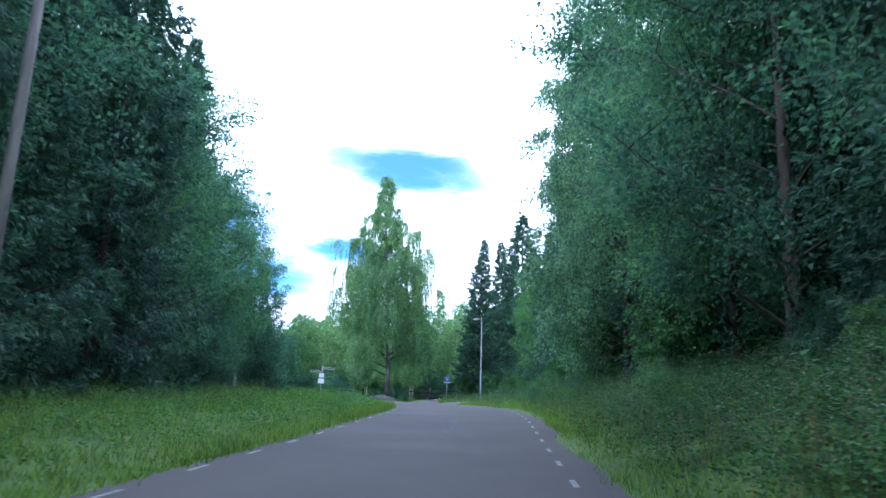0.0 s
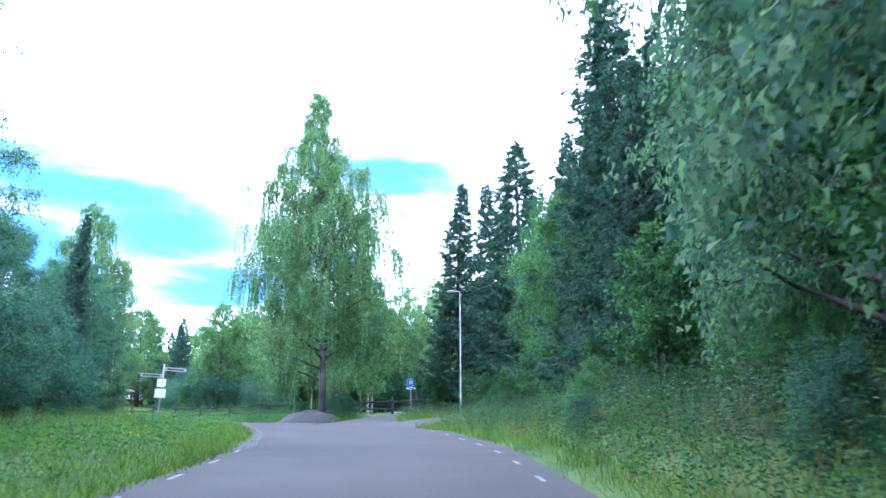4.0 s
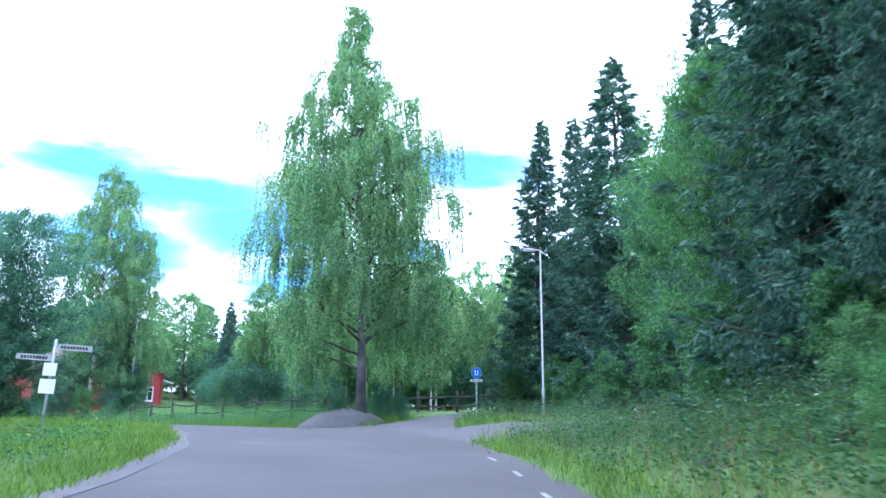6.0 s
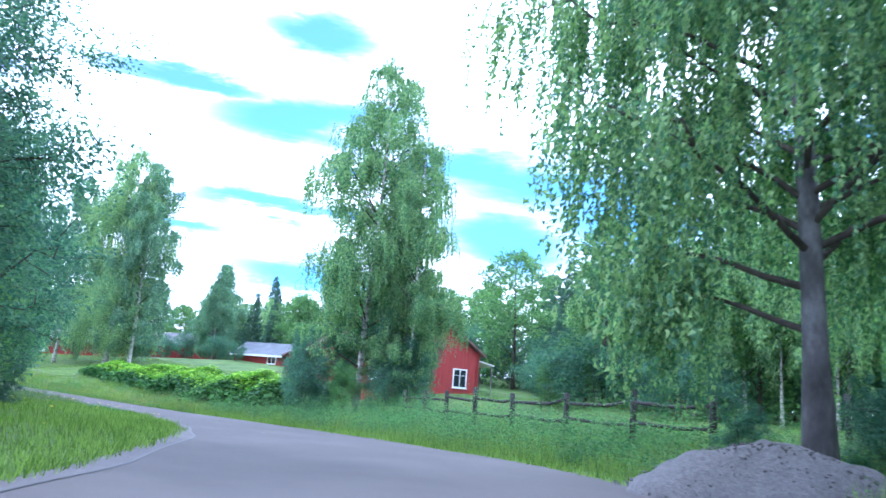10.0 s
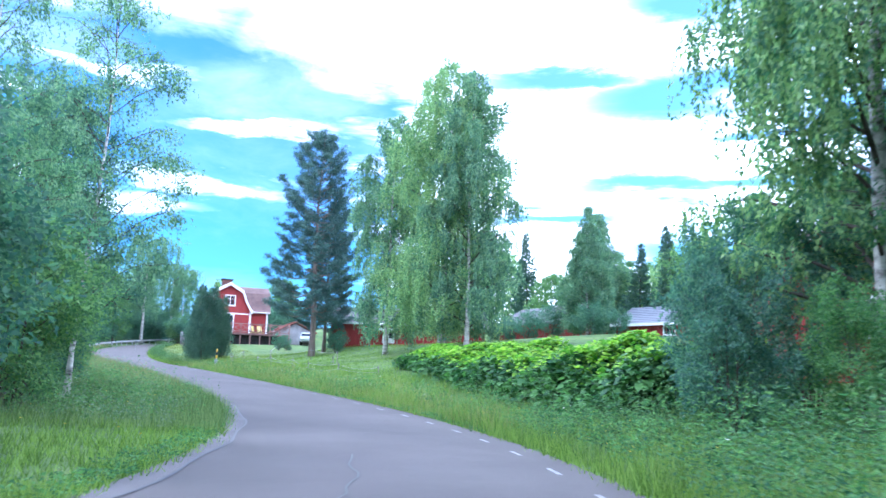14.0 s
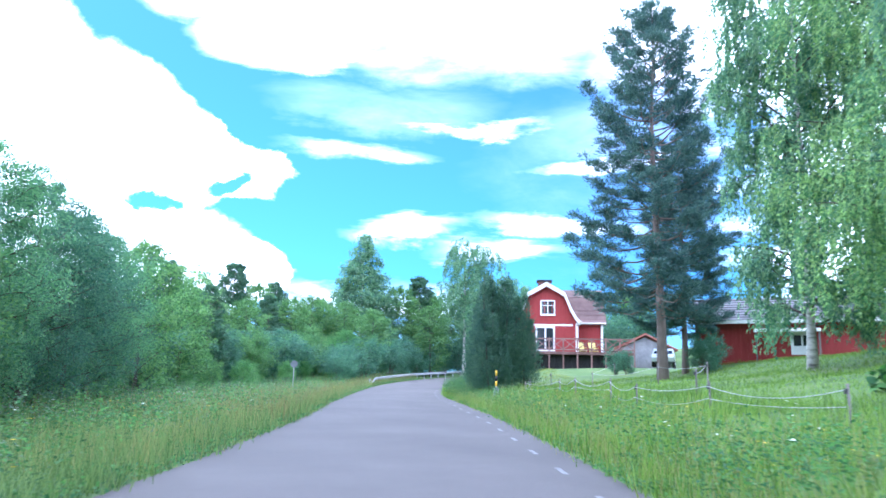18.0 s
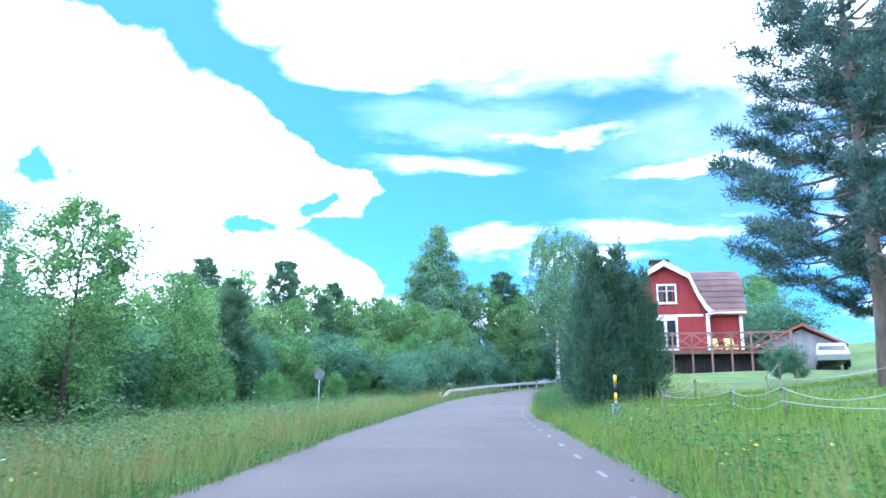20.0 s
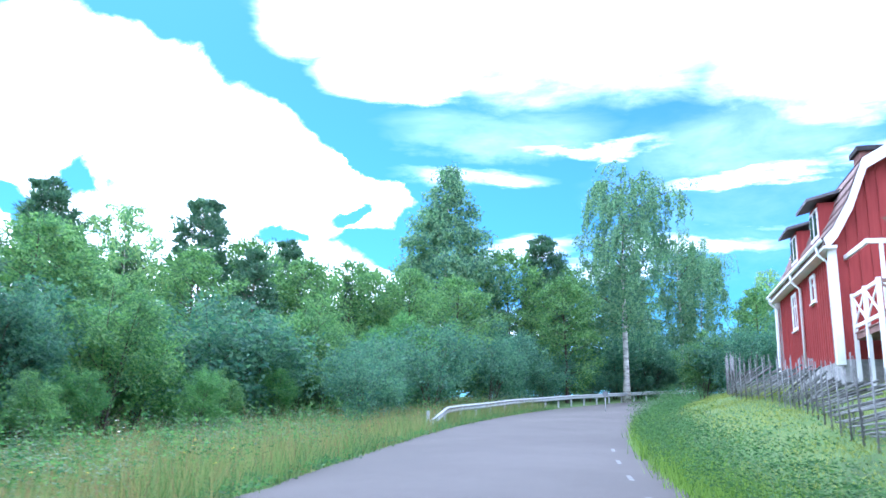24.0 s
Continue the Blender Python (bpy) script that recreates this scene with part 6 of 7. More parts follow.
def roof_sheet(s, prof, y0, y1, cx, ze, thick=0.12):
    """Both slopes of a roof that runs along y, as thick sheets; prof from the eave to the ridge."""
    for sg in (-1, 1):
        v = []
        for y in (y0, y1):
            for x, z in prof:
                v.append((cx + sg * x, y, ze + z))
            for x, z in prof:
                v.append((cx + sg * x, y, ze + z - thick))
        n = len(prof)
        f = []
        for i in range(n - 1):
            f += [(i, i + 1, 2 * n + i + 1, 2 * n + i), (n + i, 3 * n + i, 3 * n + i + 1, n + i + 1), (i, n + i, n + i + 1, i + 1), (2 * n + i, 2 * n + i + 1, 3 * n + i + 1, 3 * n + i)]
        f.append((0, 2 * n, 3 * n, n))
        s.add(v, f if sg < 0 else [tuple(reversed(q)) for q in f])
    return s


def tile_rows(parent, prof, y0, y1, cx, ze, sg, mat, name="tile_course", row=0.36):
    """Courses of pantiles on one slope: rippled strips, one object a course."""
    pts = [Vector((x, z)) for x, z in prof]
    for a, b in zip(pts[:-1], pts[1:]):
        L = (b - a).length
        n = max(1, int(L / row))
        nm = Vector((-(b - a).y, (b - a).x)).normalized()
        if nm.y < 0:
            nm = -nm
        for k in range(n):
            p, q = a + (b - a) * (k / n), a + (b - a) * ((k + 1) / n)
            cols = max(6, int((y1 - y0) / 0.11))
            v, f = [], []
            for c in range(cols + 1):
                y = y0 + (y1 - y0) * c / cols
                rip = 0.022 * math.sin(2 * math.pi * (y - y0) / 0.22) + 0.03
                for e, lift in ((p, rip + 0.035), (q, rip)):
                    r = e + nm * lift
                    v.append((cx + sg * r.x, y, ze + r.y))
            for c in range(cols):
                o = 2 * c
                f.append((o, o + 1, o + 3, o + 2))
            part(name, mesh_of(name, v, f, mat, True), parent)


def farmhouse():
    ang = 82.17
    x0, y0 = -108.16, 103.34
    zb = 10.0
    ob = thing("farmhouse", "red timber house with a tiled mansard roof and a raised deck", "house", Matrix.Translation((x0, y0, zb)) @ Matrix.Rotation(radians(ang), 4, "Z"))
    W, L, E = 4.55, 9.0, 3.72            # width across the gable, length, eave over the base
    cx = W / 2
    prof = mansard(W)
    # stone plinth, then walls 0.2 thick with the gable cut to the roof's line
    part("plinth", Solid().box(0, W, 0, L, -1.2, 0.45, 0.02).mesh("plinth", M_STONE), ob, "grey foundation")
    gable = [(0, 0.45), (W, 0.45), (W, E)] + [(cx + x, E + z - 0.1) for x, z in prof[2:]] + [(cx - x, E + z - 0.1) for x, z in reversed(prof[2:-1])] + [(0, E)]

    def wall_of(poly, ya, yb):
        n = len(poly)
        v = [(x, ya, z) for x, z in poly] + [(x, yb, z) for x, z in poly]
        return v, [tuple(range(n)), tuple(reversed(range(n, 2 * n)))] + [(k, n + k, n + (k + 1) % n, (k + 1) % n) for k in range(n)]
    for ya, yb in ((0.0, 0.2), (L - 0.2, L)):
        v, f = wall_of(gable, ya, yb)
        w = part("wall", mesh_of("wall", v, f, M_RED), ob)
        s = Solid()
        top = lambda t: E + float(np.interp(abs(t - 0.5) * W, [0, W / 2 - 0.82, W / 2 - 0.38, W / 2], [2.75, 1.9, 0.78, 0.0]))
        boards(s, 0.05, ya if ya == 0 else yb, W - 0.05, ya if ya == 0 else yb, 0.45, top, (0, -1 if ya == 0 else 1))
        part("cladding", s.mesh("cladding", M_RED), w)
    for xa, xb, o in ((0.0, 0.2, -1), (W - 0.2, W, 1)):
        w = part("wall", Solid().box(xa, xb, 0.2, L - 0.2, 0.45, E).mesh("wall", M_RED), ob)
        s = Solid()
        boards(s, xa if o < 0 else xb, 0.3, xa if o < 0 else xb, L - 0.3, 0.45, lambda t: E, (o, 0))
        part("cladding", s.mesh("cladding", M_RED), w)
    roof = part("roof", roof_sheet(Solid(), prof, -0.35, L + 0.35, cx, E).mesh("roof", M_TILE), ob, "weathered tile roof")
    for sg in (-1, 1):
        tile_rows(roof, prof, -0.33, L + 0.33, cx, E, sg, M_TILE)
    # bargeboards and soffits
    for y in (-0.40, L + 0.36):
        for sg in (-1, 1):
            b = Solid()
            pts = [(cx + sg * x, y, E + z) for x, z in prof]
            for a, c in zip(pts[:-1], pts[1:]):
                b.add([(a[0], y, a[2] + 0.06), (c[0], y, c[2] + 0.06), (c[0] - sg * 0.08, y, c[2] - 0.24), (a[0] - sg * 0.08, y, a[2] - 0.24),
                       (a[0], y + 0.04, a[2] + 0.06), (c[0], y + 0.04, c[2] + 0.06), (c[0] - sg * 0.08, y + 0.04, c[2] - 0.24), (a[0] - sg * 0.08, y + 0.04, a[2] - 0.24)],
                      [(0, 1, 2, 3), (7, 6, 5, 4), (0, 4, 5, 1), (3, 2, 6, 7), (0, 3, 7, 4), (1, 5, 6, 2)])
            part("bargeboard", b.mesh("bargeboard", M_WHITE), ob, "white bargeboard")
    for sg in (-1, 1):
        xe = cx + sg * (W / 2 + 0.16)
        part("soffit", Solid().box(xe - 0.17, xe + 0.17, -0.36, L + 0.34, E - 0.34, E - 0.26).mesh("soffit", M_WHITE), ob, "white boxed eave")
        part("gutter", Solid().tube([(cx + sg * (W / 2 + 0.38), -0.3, E - 0.12), (cx + sg * (W / 2 + 0.38), L + 0.3, E - 0.12)], [0.06, 0.06], 8).mesh("gutter", M_WHITE, True), ob)
    for x, y in ((-0.08, -0.06), (W + 0.08, -0.06), (-0.08, L + 0.06), (W + 0.08, L + 0.06)):
        part("corner_board", Solid().box(x - 0.1, x + 0.1, y - 0.1, y + 0.1, 0.3, E - 0.26).mesh("corner_board", M_WHITE), ob, "white corner board")
    for y in (0.25, 4.4, L - 0.1):
        part("downpipe", Solid().tube([(-0.38, y, E - 0.15), (-0.36, y, E - 0.4), (-0.12, y, E - 0.62), (-0.12, y, 0.3)], [0.045] * 4, 8).mesh("downpipe", M_WHITE, True), ob, "white downpipe")
    # windows: gable, south side, dormers
    window(ob, face(cx + 0.1, -0.0, E + 0.5, 180), 0.95, 0.98, 1)
    window(ob, face(-0.0, 6.0, 2.05, 90), 0.7, 1.05, 1)
    window(ob, face(-0.0, 2.9, 2.5, 90), 0.45, 0.65, 0)
    d = part("porch_door", Solid().box(cx - 0.85, cx + 0.65, -0.06, 0.0, 1.2, 3.3).mesh("porch_door", M_WHITE), ob, "white glazed double door")
    part("pane", Solid().box(cx - 0.72, cx - 0.15, -0.075, -0.062, 1.45, 3.1).box(cx - 0.02, cx + 0.52, -0.075, -0.062, 1.45, 3.1).mesh("pane", M_GLASS), d)
    for y in (2.3, 5.7):
        dm = part("dormer", Solid().box(0.05, 1.3, y - 0.6, y + 0.6, E + 0.3, E + 1.5).mesh("dormer", M_RED), ob, "red dormer with a flat lid")
        part("dormer_roof", Solid().add([(-0.3, y - 0.85, E + 1.48), (1.4, y - 0.85, E + 1.95), (1.4, y + 0.85, E + 1.95), (-0.3, y + 0.85, E + 1.48),
                                         (-0.3, y - 0.85, E + 1.57), (1.4, y - 0.85, E + 2.04), (1.4, y + 0.85, E + 2.04), (-0.3, y + 0.85, E + 1.57)],
                                        [(3, 2, 1, 0), (4, 5, 6, 7), (0, 1, 5, 4), (1, 2, 6, 5), (2, 3, 7, 6), (3, 0, 4, 7)]).mesh("dormer_roof", M_GREYROOF), dm, "pale-edged sheet roof")
        for e in (-0.27, 0.27):
            part("dormer_window", Solid().box(0.015, 0.049, y + e - 0.25, y + e + 0.25, E + 0.48, E + 1.38).mesh("dormer_window", M_WHITE), dm)
            part("dormer_pane", Solid().box(0.003, 0.014, y + e - 0.17, y + e + 0.17, E + 0.57, E + 1.29).mesh("dormer_pane", M_GLASS), dm)
    # chimney in courses
    ch = part("chimney", Solid().box(cx - 0.55, cx + 0.5, 3.2, 4.0, E + 2.3, E + 3.55, 0.02).mesh("chimney", M_BRICK), ob, "brown brick chimney")
    part("chimney_cap", Solid().box(cx - 0.65, cx + 0.6, 3.1, 4.1, E + 3.55, E + 3.7).mesh("chimney_cap", M_DARKWOOD), ch)
    # cross wing, its ridge across the house
    wy0, wy1, wx1 = 1.2, 6.4, 6.66
    WW = wy1 - wy0
    pr2 = mansard(WW)
    rot = Matrix.Translation((0, wy0 + WW / 2, 0)) @ Matrix.Rotation(radians(90), 4, "Z")   # profile x -> y, run y -> -x
    part("wing_wall", Solid().box(W - 0.1, wx1, wy0 + 0.0, wy0 + 0.2, 0.2, E).mesh("wing_wall", M_RED), ob, "red wall of the cross wing")
    s = Solid()
    boards(s, W, wy0, wx1, wy0, 0.2, lambda t: E, (0, -1))
    part("cladding", s.mesh("cladding", M_RED), ob)
    gpoly = [(-WW / 2, 0.2), (WW / 2, 0.2), (WW / 2, E)] + [(x, E + z - 0.1) for x, z in pr2[2:]] + [(-x, E + z - 0.1) for x, z in reversed(pr2[2:-1])] + [(-WW / 2, E)]
    v, f = wall_of(gpoly, -wx1, -wx1 + 0.2)
    part("wing_wall", mesh_of("wing_wall", v, f, M_RED), ob, "", rot)
    wr = part("wing_roof", roof_sheet(Solid(), pr2, -wx1 - 0.35, -cx, 0, E).mesh("wing_roof", M_TILE), ob, "weathered tile roof of the wing", rot)
    tile_rows(wr, pr2, -wx1 - 0.33, -cx, 0, E, -1, M_TILE)
    part("corner_board", Solid().box(wx1 - 0.08, wx1 + 0.1, wy0 - 0.08, wy0 + 0.1, 0.2, E - 0.2).mesh("corner_board", M_WHITE), ob, "white corner board")
    part("gutter", Solid().tube([(W + 0.4, wy0 - 0.38, E - 0.12), (wx1 + 0.3, wy0 - 0.38, E - 0.12)], [0.06, 0.06], 8).mesh("gutter", M_WHITE, True), ob)
    # deck with crossed railings, on posts
    fl = 1.15
    dk = part("deck", Solid().box(0.3, 8.6, -2.6, -0.13, fl - 0.22, fl - 0.06).mesh("deck", M_DECK), ob, "raised timber deck")
    for k in range(18):
        part("deck_board", Solid().box(0.27, 8.63, -2.64 + 0.14 * k, -2.64 + 0.14 * k + 0.125, fl - 0.06, fl - 0.03).mesh("deck_board", M_DECK), dk)
    part("deck", Solid().box(W + 0.1, 8.6, -0.12, wy0 - 0.12, fl - 0.22, fl - 0.04).mesh("deck", M_DECK), ob)
    posts = [(0.3 + 1.0375 * k, -2.6) for k in range(9)] + [(0.3, -1.4), (0.3, -0.2)]
    for x, y in posts:
        part("deck_post", Solid().box(x - 0.05, x + 0.05, y - 0.05, y + 0.05, -0.6, fl + 1.0).mesh("deck_post", M_WHITE if x < 0.4 else M_DECK), ob)
    runs = list(zip(posts[:8], posts[1:9])) + [(posts[0], posts[9]), (posts[9], posts[10])]
    for a, b in runs:
        r = Solid()
        for z in (fl + 0.12, fl + 0.92):
            r.beam((a[0], a[1], z), (b[0], b[1], z), 0.05, 0.09)
        r.beam((a[0], a[1], fl + 0.14), (b[0], b[1], fl + 0.9), 0.03, 0.06)
        r.beam((a[0], a[1] + 0.03, fl + 0.9), (b[0], b[1] + 0.03, fl + 0.14), 0.03, 0.06)
        part("railing", r.mesh("railing", M_WHITE if a[0] < 0.4 and b[0] < 0.4 else M_DECK), ob, "crossed railing")
    part("pergola_beam", Solid().beam((0.2, -2.2, E - 0.6), (W - 0.4, -2.2, E - 0.6), 0.07, 0.12).mesh("pergola_beam", M_WHITE), ob)
    part("pergola_beam", Solid().beam((0.25, -2.25, E - 0.6), (0.25, 0.0, E - 0.55), 0.07, 0.12).mesh("pergola_beam", M_WHITE), ob)
    for x in (0.55, 2.1):
        part("pergola_post", Solid().box(x - 0.04, x + 0.04, -2.24, -2.16, fl - 0.03, E - 0.64).mesh("pergola_post", M_WHITE), ob)
    # dark sheet under the open deck, its colour standing in for the shade there
    part("deck_skirt", Solid().box(0.5, 8.4, -1.9, -1.8, -0.6, fl - 0.25).mesh("deck_skirt", M_DARKWOOD), ob)
    return ob


house = farmhouse()


def deck_chair(px, py):
    base = house.matrix_basis @ Vector((px, py, 1.12))
    ob = thing("deck_chair", "yellow slatted deck chair on the terrace", "chair", Matrix.Translation(base) @ Matrix.Rotation(radians(95), 4, "Z"), "yellow deck chairs")
    part("seat", Solid().beam((0, -0.45, 0.3), (0, 0.1, 0.22), 0.55, 0.05).mesh("seat", M_YELLOWWOOD), ob)
    part("backrest", Solid().beam((0, 0.05, 0.22), (0, 0.45, 0.95), 0.55, 0.05).mesh("backrest", M_YELLOWWOOD), ob)
    for x in (-0.25, 0.25):
        for y in (-0.4, 0.2):
            part("leg", Solid().beam((x, y, 0.0), (x, y, 0.28), 0.04, 0.04).mesh("leg", M_YELLOWWOOD), ob)
        part("armrest", Solid().beam((x, -0.45, 0.5), (x, 0.25, 0.5), 0.07, 0.03).mesh("armrest", M_YELLOWWOOD), ob)


M_YELLOWWOOD = material("yellow_wood", ((0.55, 0.45, 0.12), (0.7, 0.6, 0.2)), scale=4, rough=0.7)
deck_chair(5.0, 0.3)
deck_chair(5.9, 0.4)


def simple_house(name, label, x0, y0, turn, W, L, wall_h, ridge_h, mats, base, windows=(), doors=(), chimney=None, strips=True, pent=False, foot=0.25):
    """A gabled timber building: x runs along the front (length W), y into the depth L, ridge along x."""
    m_wall, m_roof = mats
    ob = thing(name, label, "building", Matrix.Translation((x0, y0, base)) @ Matrix.Rotation(radians(turn), 4, "Z"))
    part("plinth", Solid().box(0.02, W - 0.02, 0.02, L - 0.02, -1.6, foot).mesh("plinth", M_STONE), ob)
    for ya, yb in ((0.0, 0.2), (L - 0.2, L)):
        w = part("wall", Solid().box(0, W, ya, yb, foot, wall_h).mesh("wall", m_wall), ob)
        if strips and ya == 0:
            s = Solid()
            boards(s, 0.05, 0, W - 0.05, 0, foot, lambda t: wall_h, (0, -1), 0.35)
            part("cladding", s.mesh("cladding", m_wall), w)
    for xa, xb in ((0.0, 0.2), (W - 0.2, W)):
        v = [(xa, 0.2, foot), (xa, L - 0.2, foot), (xa, L - 0.2, wall_h), (xa, L / 2, ridge_h - 0.15), (xa, 0.2, wall_h)]
        v += [(xb, y, z) for _, y, z in v]
        part("wall", mesh_of("wall", v, [(4, 3, 2, 1, 0), (5, 6, 7, 8, 9)] + [(k, (k + 1) % 5, 5 + (k + 1) % 5, 5 + k) for k in range(5)], m_wall), ob)
    for sg in (0, 1):
        ye, dy = (-0.45, 1) if sg == 0 else (L + 0.45, -1)
        ze = wall_h - 0.45 * (ridge_h - wall_h) / (L / 2)
        v = [(-0.4, ye, ze), (W + 0.4, ye, ze), (W + 0.4, L / 2, ridge_h), (-0.4, L / 2, ridge_h)]
        v += [(x, y, z + 0.14) for x, y, z in v]
        sl = part("roof_slope", mesh_of("roof_slope", v, [(3, 2, 1, 0), (4, 5, 6, 7), (0, 1, 5, 4), (1, 2, 6, 5), (2, 3, 7, 6), (3, 0, 4, 7)], m_roof), ob)
        if sg == 0:
            n = 9
            for k in range(n):
                t0, t1 = k / n, (k + 1) / n
                a = (ye + (L / 2 - ye) * t0, ze + (ridge_h - ze) * t0 + 0.19)
                b = (ye + (L / 2 - ye) * t1, ze + (ridge_h - ze) * t1 + 0.15)
                part("roof_course", mesh_of("roof_course", [(-0.42, a[0], a[1]), (W + 0.42, a[0], a[1]), (W + 0.42, b[0], b[1]), (-0.42, b[0], b[1]), (-0.42, a[0], a[1] - 0.05), (W + 0.42, a[0], a[1] - 0.05)],
                                            [(0, 1, 2, 3), (4, 5, 1, 0)], m_roof), sl)
    part("fascia", Solid().box(-0.42, W + 0.42, -0.5, -0.46, wall_h - 0.45 * (ridge_h - wall_h) / (L / 2) - 0.04, wall_h - 0.45 * (ridge_h - wall_h) / (L / 2) + 0.16).mesh("fascia", M_WHITE if windows or doors else m_roof), ob)
    for x, y in ((-0.02, -0.02), (W + 0.02, -0.02)):
        part("corner_board", Solid().box(x - 0.08, x + 0.08, y - 0.08, y + 0.08, 0.25, wall_h - 0.1).mesh("corner_board", m_wall), ob)
    for wx, wz, ww, wh in windows:
        window(ob, face(wx, 0, wz, 180), ww, wh)
    for dx, ww, hh in doors:
        d = part("door", Solid().box(dx - ww / 2, dx + ww / 2, -0.06, -0.001, 0.25, 0.25 + hh).mesh("door", M_WHITE), ob, "white glazed door")
        part("pane", Solid().box(dx - ww / 2 + 0.15, dx - 0.05, -0.075, -0.062, 0.7, hh).box(dx + 0.05, dx + ww / 2 - 0.15, -0.075, -0.062, 0.7, hh).mesh("pane", M_GLASS), d)
    if pent:
        px, pw, pz, deep = pent
        part("porch_roof", Solid().add([(px - pw, -0.0, pz), (px + pw, 0, pz), (px + pw, -deep, pz - 0.2 * deep), (px - pw, -deep, pz - 0.2 * deep), (px - pw, 0, pz + 0.1), (px + pw, 0, pz + 0.1), (px + pw, -deep, pz - 0.2 * deep + 0.09), (px - pw, -deep, pz - 0.2 * deep + 0.09)],
                                       [(0, 1, 2, 3), (7, 6, 5, 4), (0, 4, 5, 1), (1, 5, 6, 2), (2, 6, 7, 3), (3, 7, 4, 0)]).mesh("porch_roof", M_WHITE), ob, "pale porch roof")
        for e in (-1, 1):
            part("porch_post", Solid().box(px + e * (pw - 0.1) - 0.04, px + e * (pw - 0.1) + 0.04, 0.1 - deep, 0.18 - deep, -0.6, pz - 0.2 * deep).mesh("porch_post", M_WOOD), ob)
    if chimney:
        c, h = chimney
        ch = part("chimney", Solid().box(c - 0.4, c + 0.4, L / 2 - 0.4, L / 2 + 0.4, ridge_h - 0.5, ridge_h + h).mesh("chimney", M_BRICK), ob, "brick chimney")
        part("chimney_cap", Solid().box(c - 0.47, c + 0.47, L / 2 - 0.47, L / 2 + 0.47, ridge_h + h, ridge_h + h + 0.1).mesh("chimney_cap", M_STONE), ch)
    return ob


simple_house("barn", "long low red barn with a grey roof and a white door", -89.3, 110.6, 64.0, 14.0, 7.0, 2.1, 3.6, (M_RED, M_GREYROOF), 9.75, windows=(), doors=((5.2, 1.1, 1.25),), pent=(4.5, 1.6, 1.55, 0.9), foot=-0.35)
cottage = simple_house("cottage", "large red timber house, its broad gable to the road", -31.9, 115.4, 140.9, 8.0, 10.5, 3.1, 6.9, (M_RED, M_TILE), 8.3, chimney=(3.0, 1.0), pent=(1.6, 1.3, 2.5, 1.5), foot=-1.3)
for wy, wz in ((1.3, 0.45), (4.2, 0.45), (7.6, 0.45), (4.4, 3.3), (6.2, 3.3)):
    window(cottage, face(0.0, wy, wz, 90), 0.9, 1.2)
for wy in (-0.02, 10.52):
    part("corner_board", Solid().box(-0.1, 0.1, wy - 0.09, wy + 0.09, -1.3, 3.0).mesh("corner_board", M_RED), cottage)
simple_house("shed", "red outbuilding with a pale sheet roof", -68.0, 126.0, 12.0, 6.5, 5.0, 1.8, 3.1, (M_RED, M_METALROOF), land1(-65, 127) - 0.9, windows=((4.6, 0.9, 0.9, 0.8),))
simple_house("outbuilding", "small red outbuilding with a brown tile roof", -44.6, 120.6, 131.0, 7.0, 8.0, 2.15, 4.4, (M_RED, M_TILE), 8.6)
simple_house("farm_building", "distant red building with a slate grey roof", -86.0, 127.0, 4.0, 8.5, 6.0, 1.8, 3.4, (M_RED, M_GREYROOF), land1(-82, 129) - 0.2)
simple_house("summer_house", "low building with an orange tile roof and pale glazed wall", -113.5, 112.2, -8.0, 5.0, 4.0, 2.2, 3.2, (M_STONE, M_ORANGE), 9.6, windows=((1.3, 0.7, 1.4, 1.3), (3.6, 0.7, 1.4, 1.3)), strips=False)
simple_house("woodshed", "low dark red shed beyond the fence", -21.0, 121.0, 5.0, 7.0, 4.0, 2.0, 3.2, (M_RED, M_GREYROOF), land1(-18, 122) - 0.1)


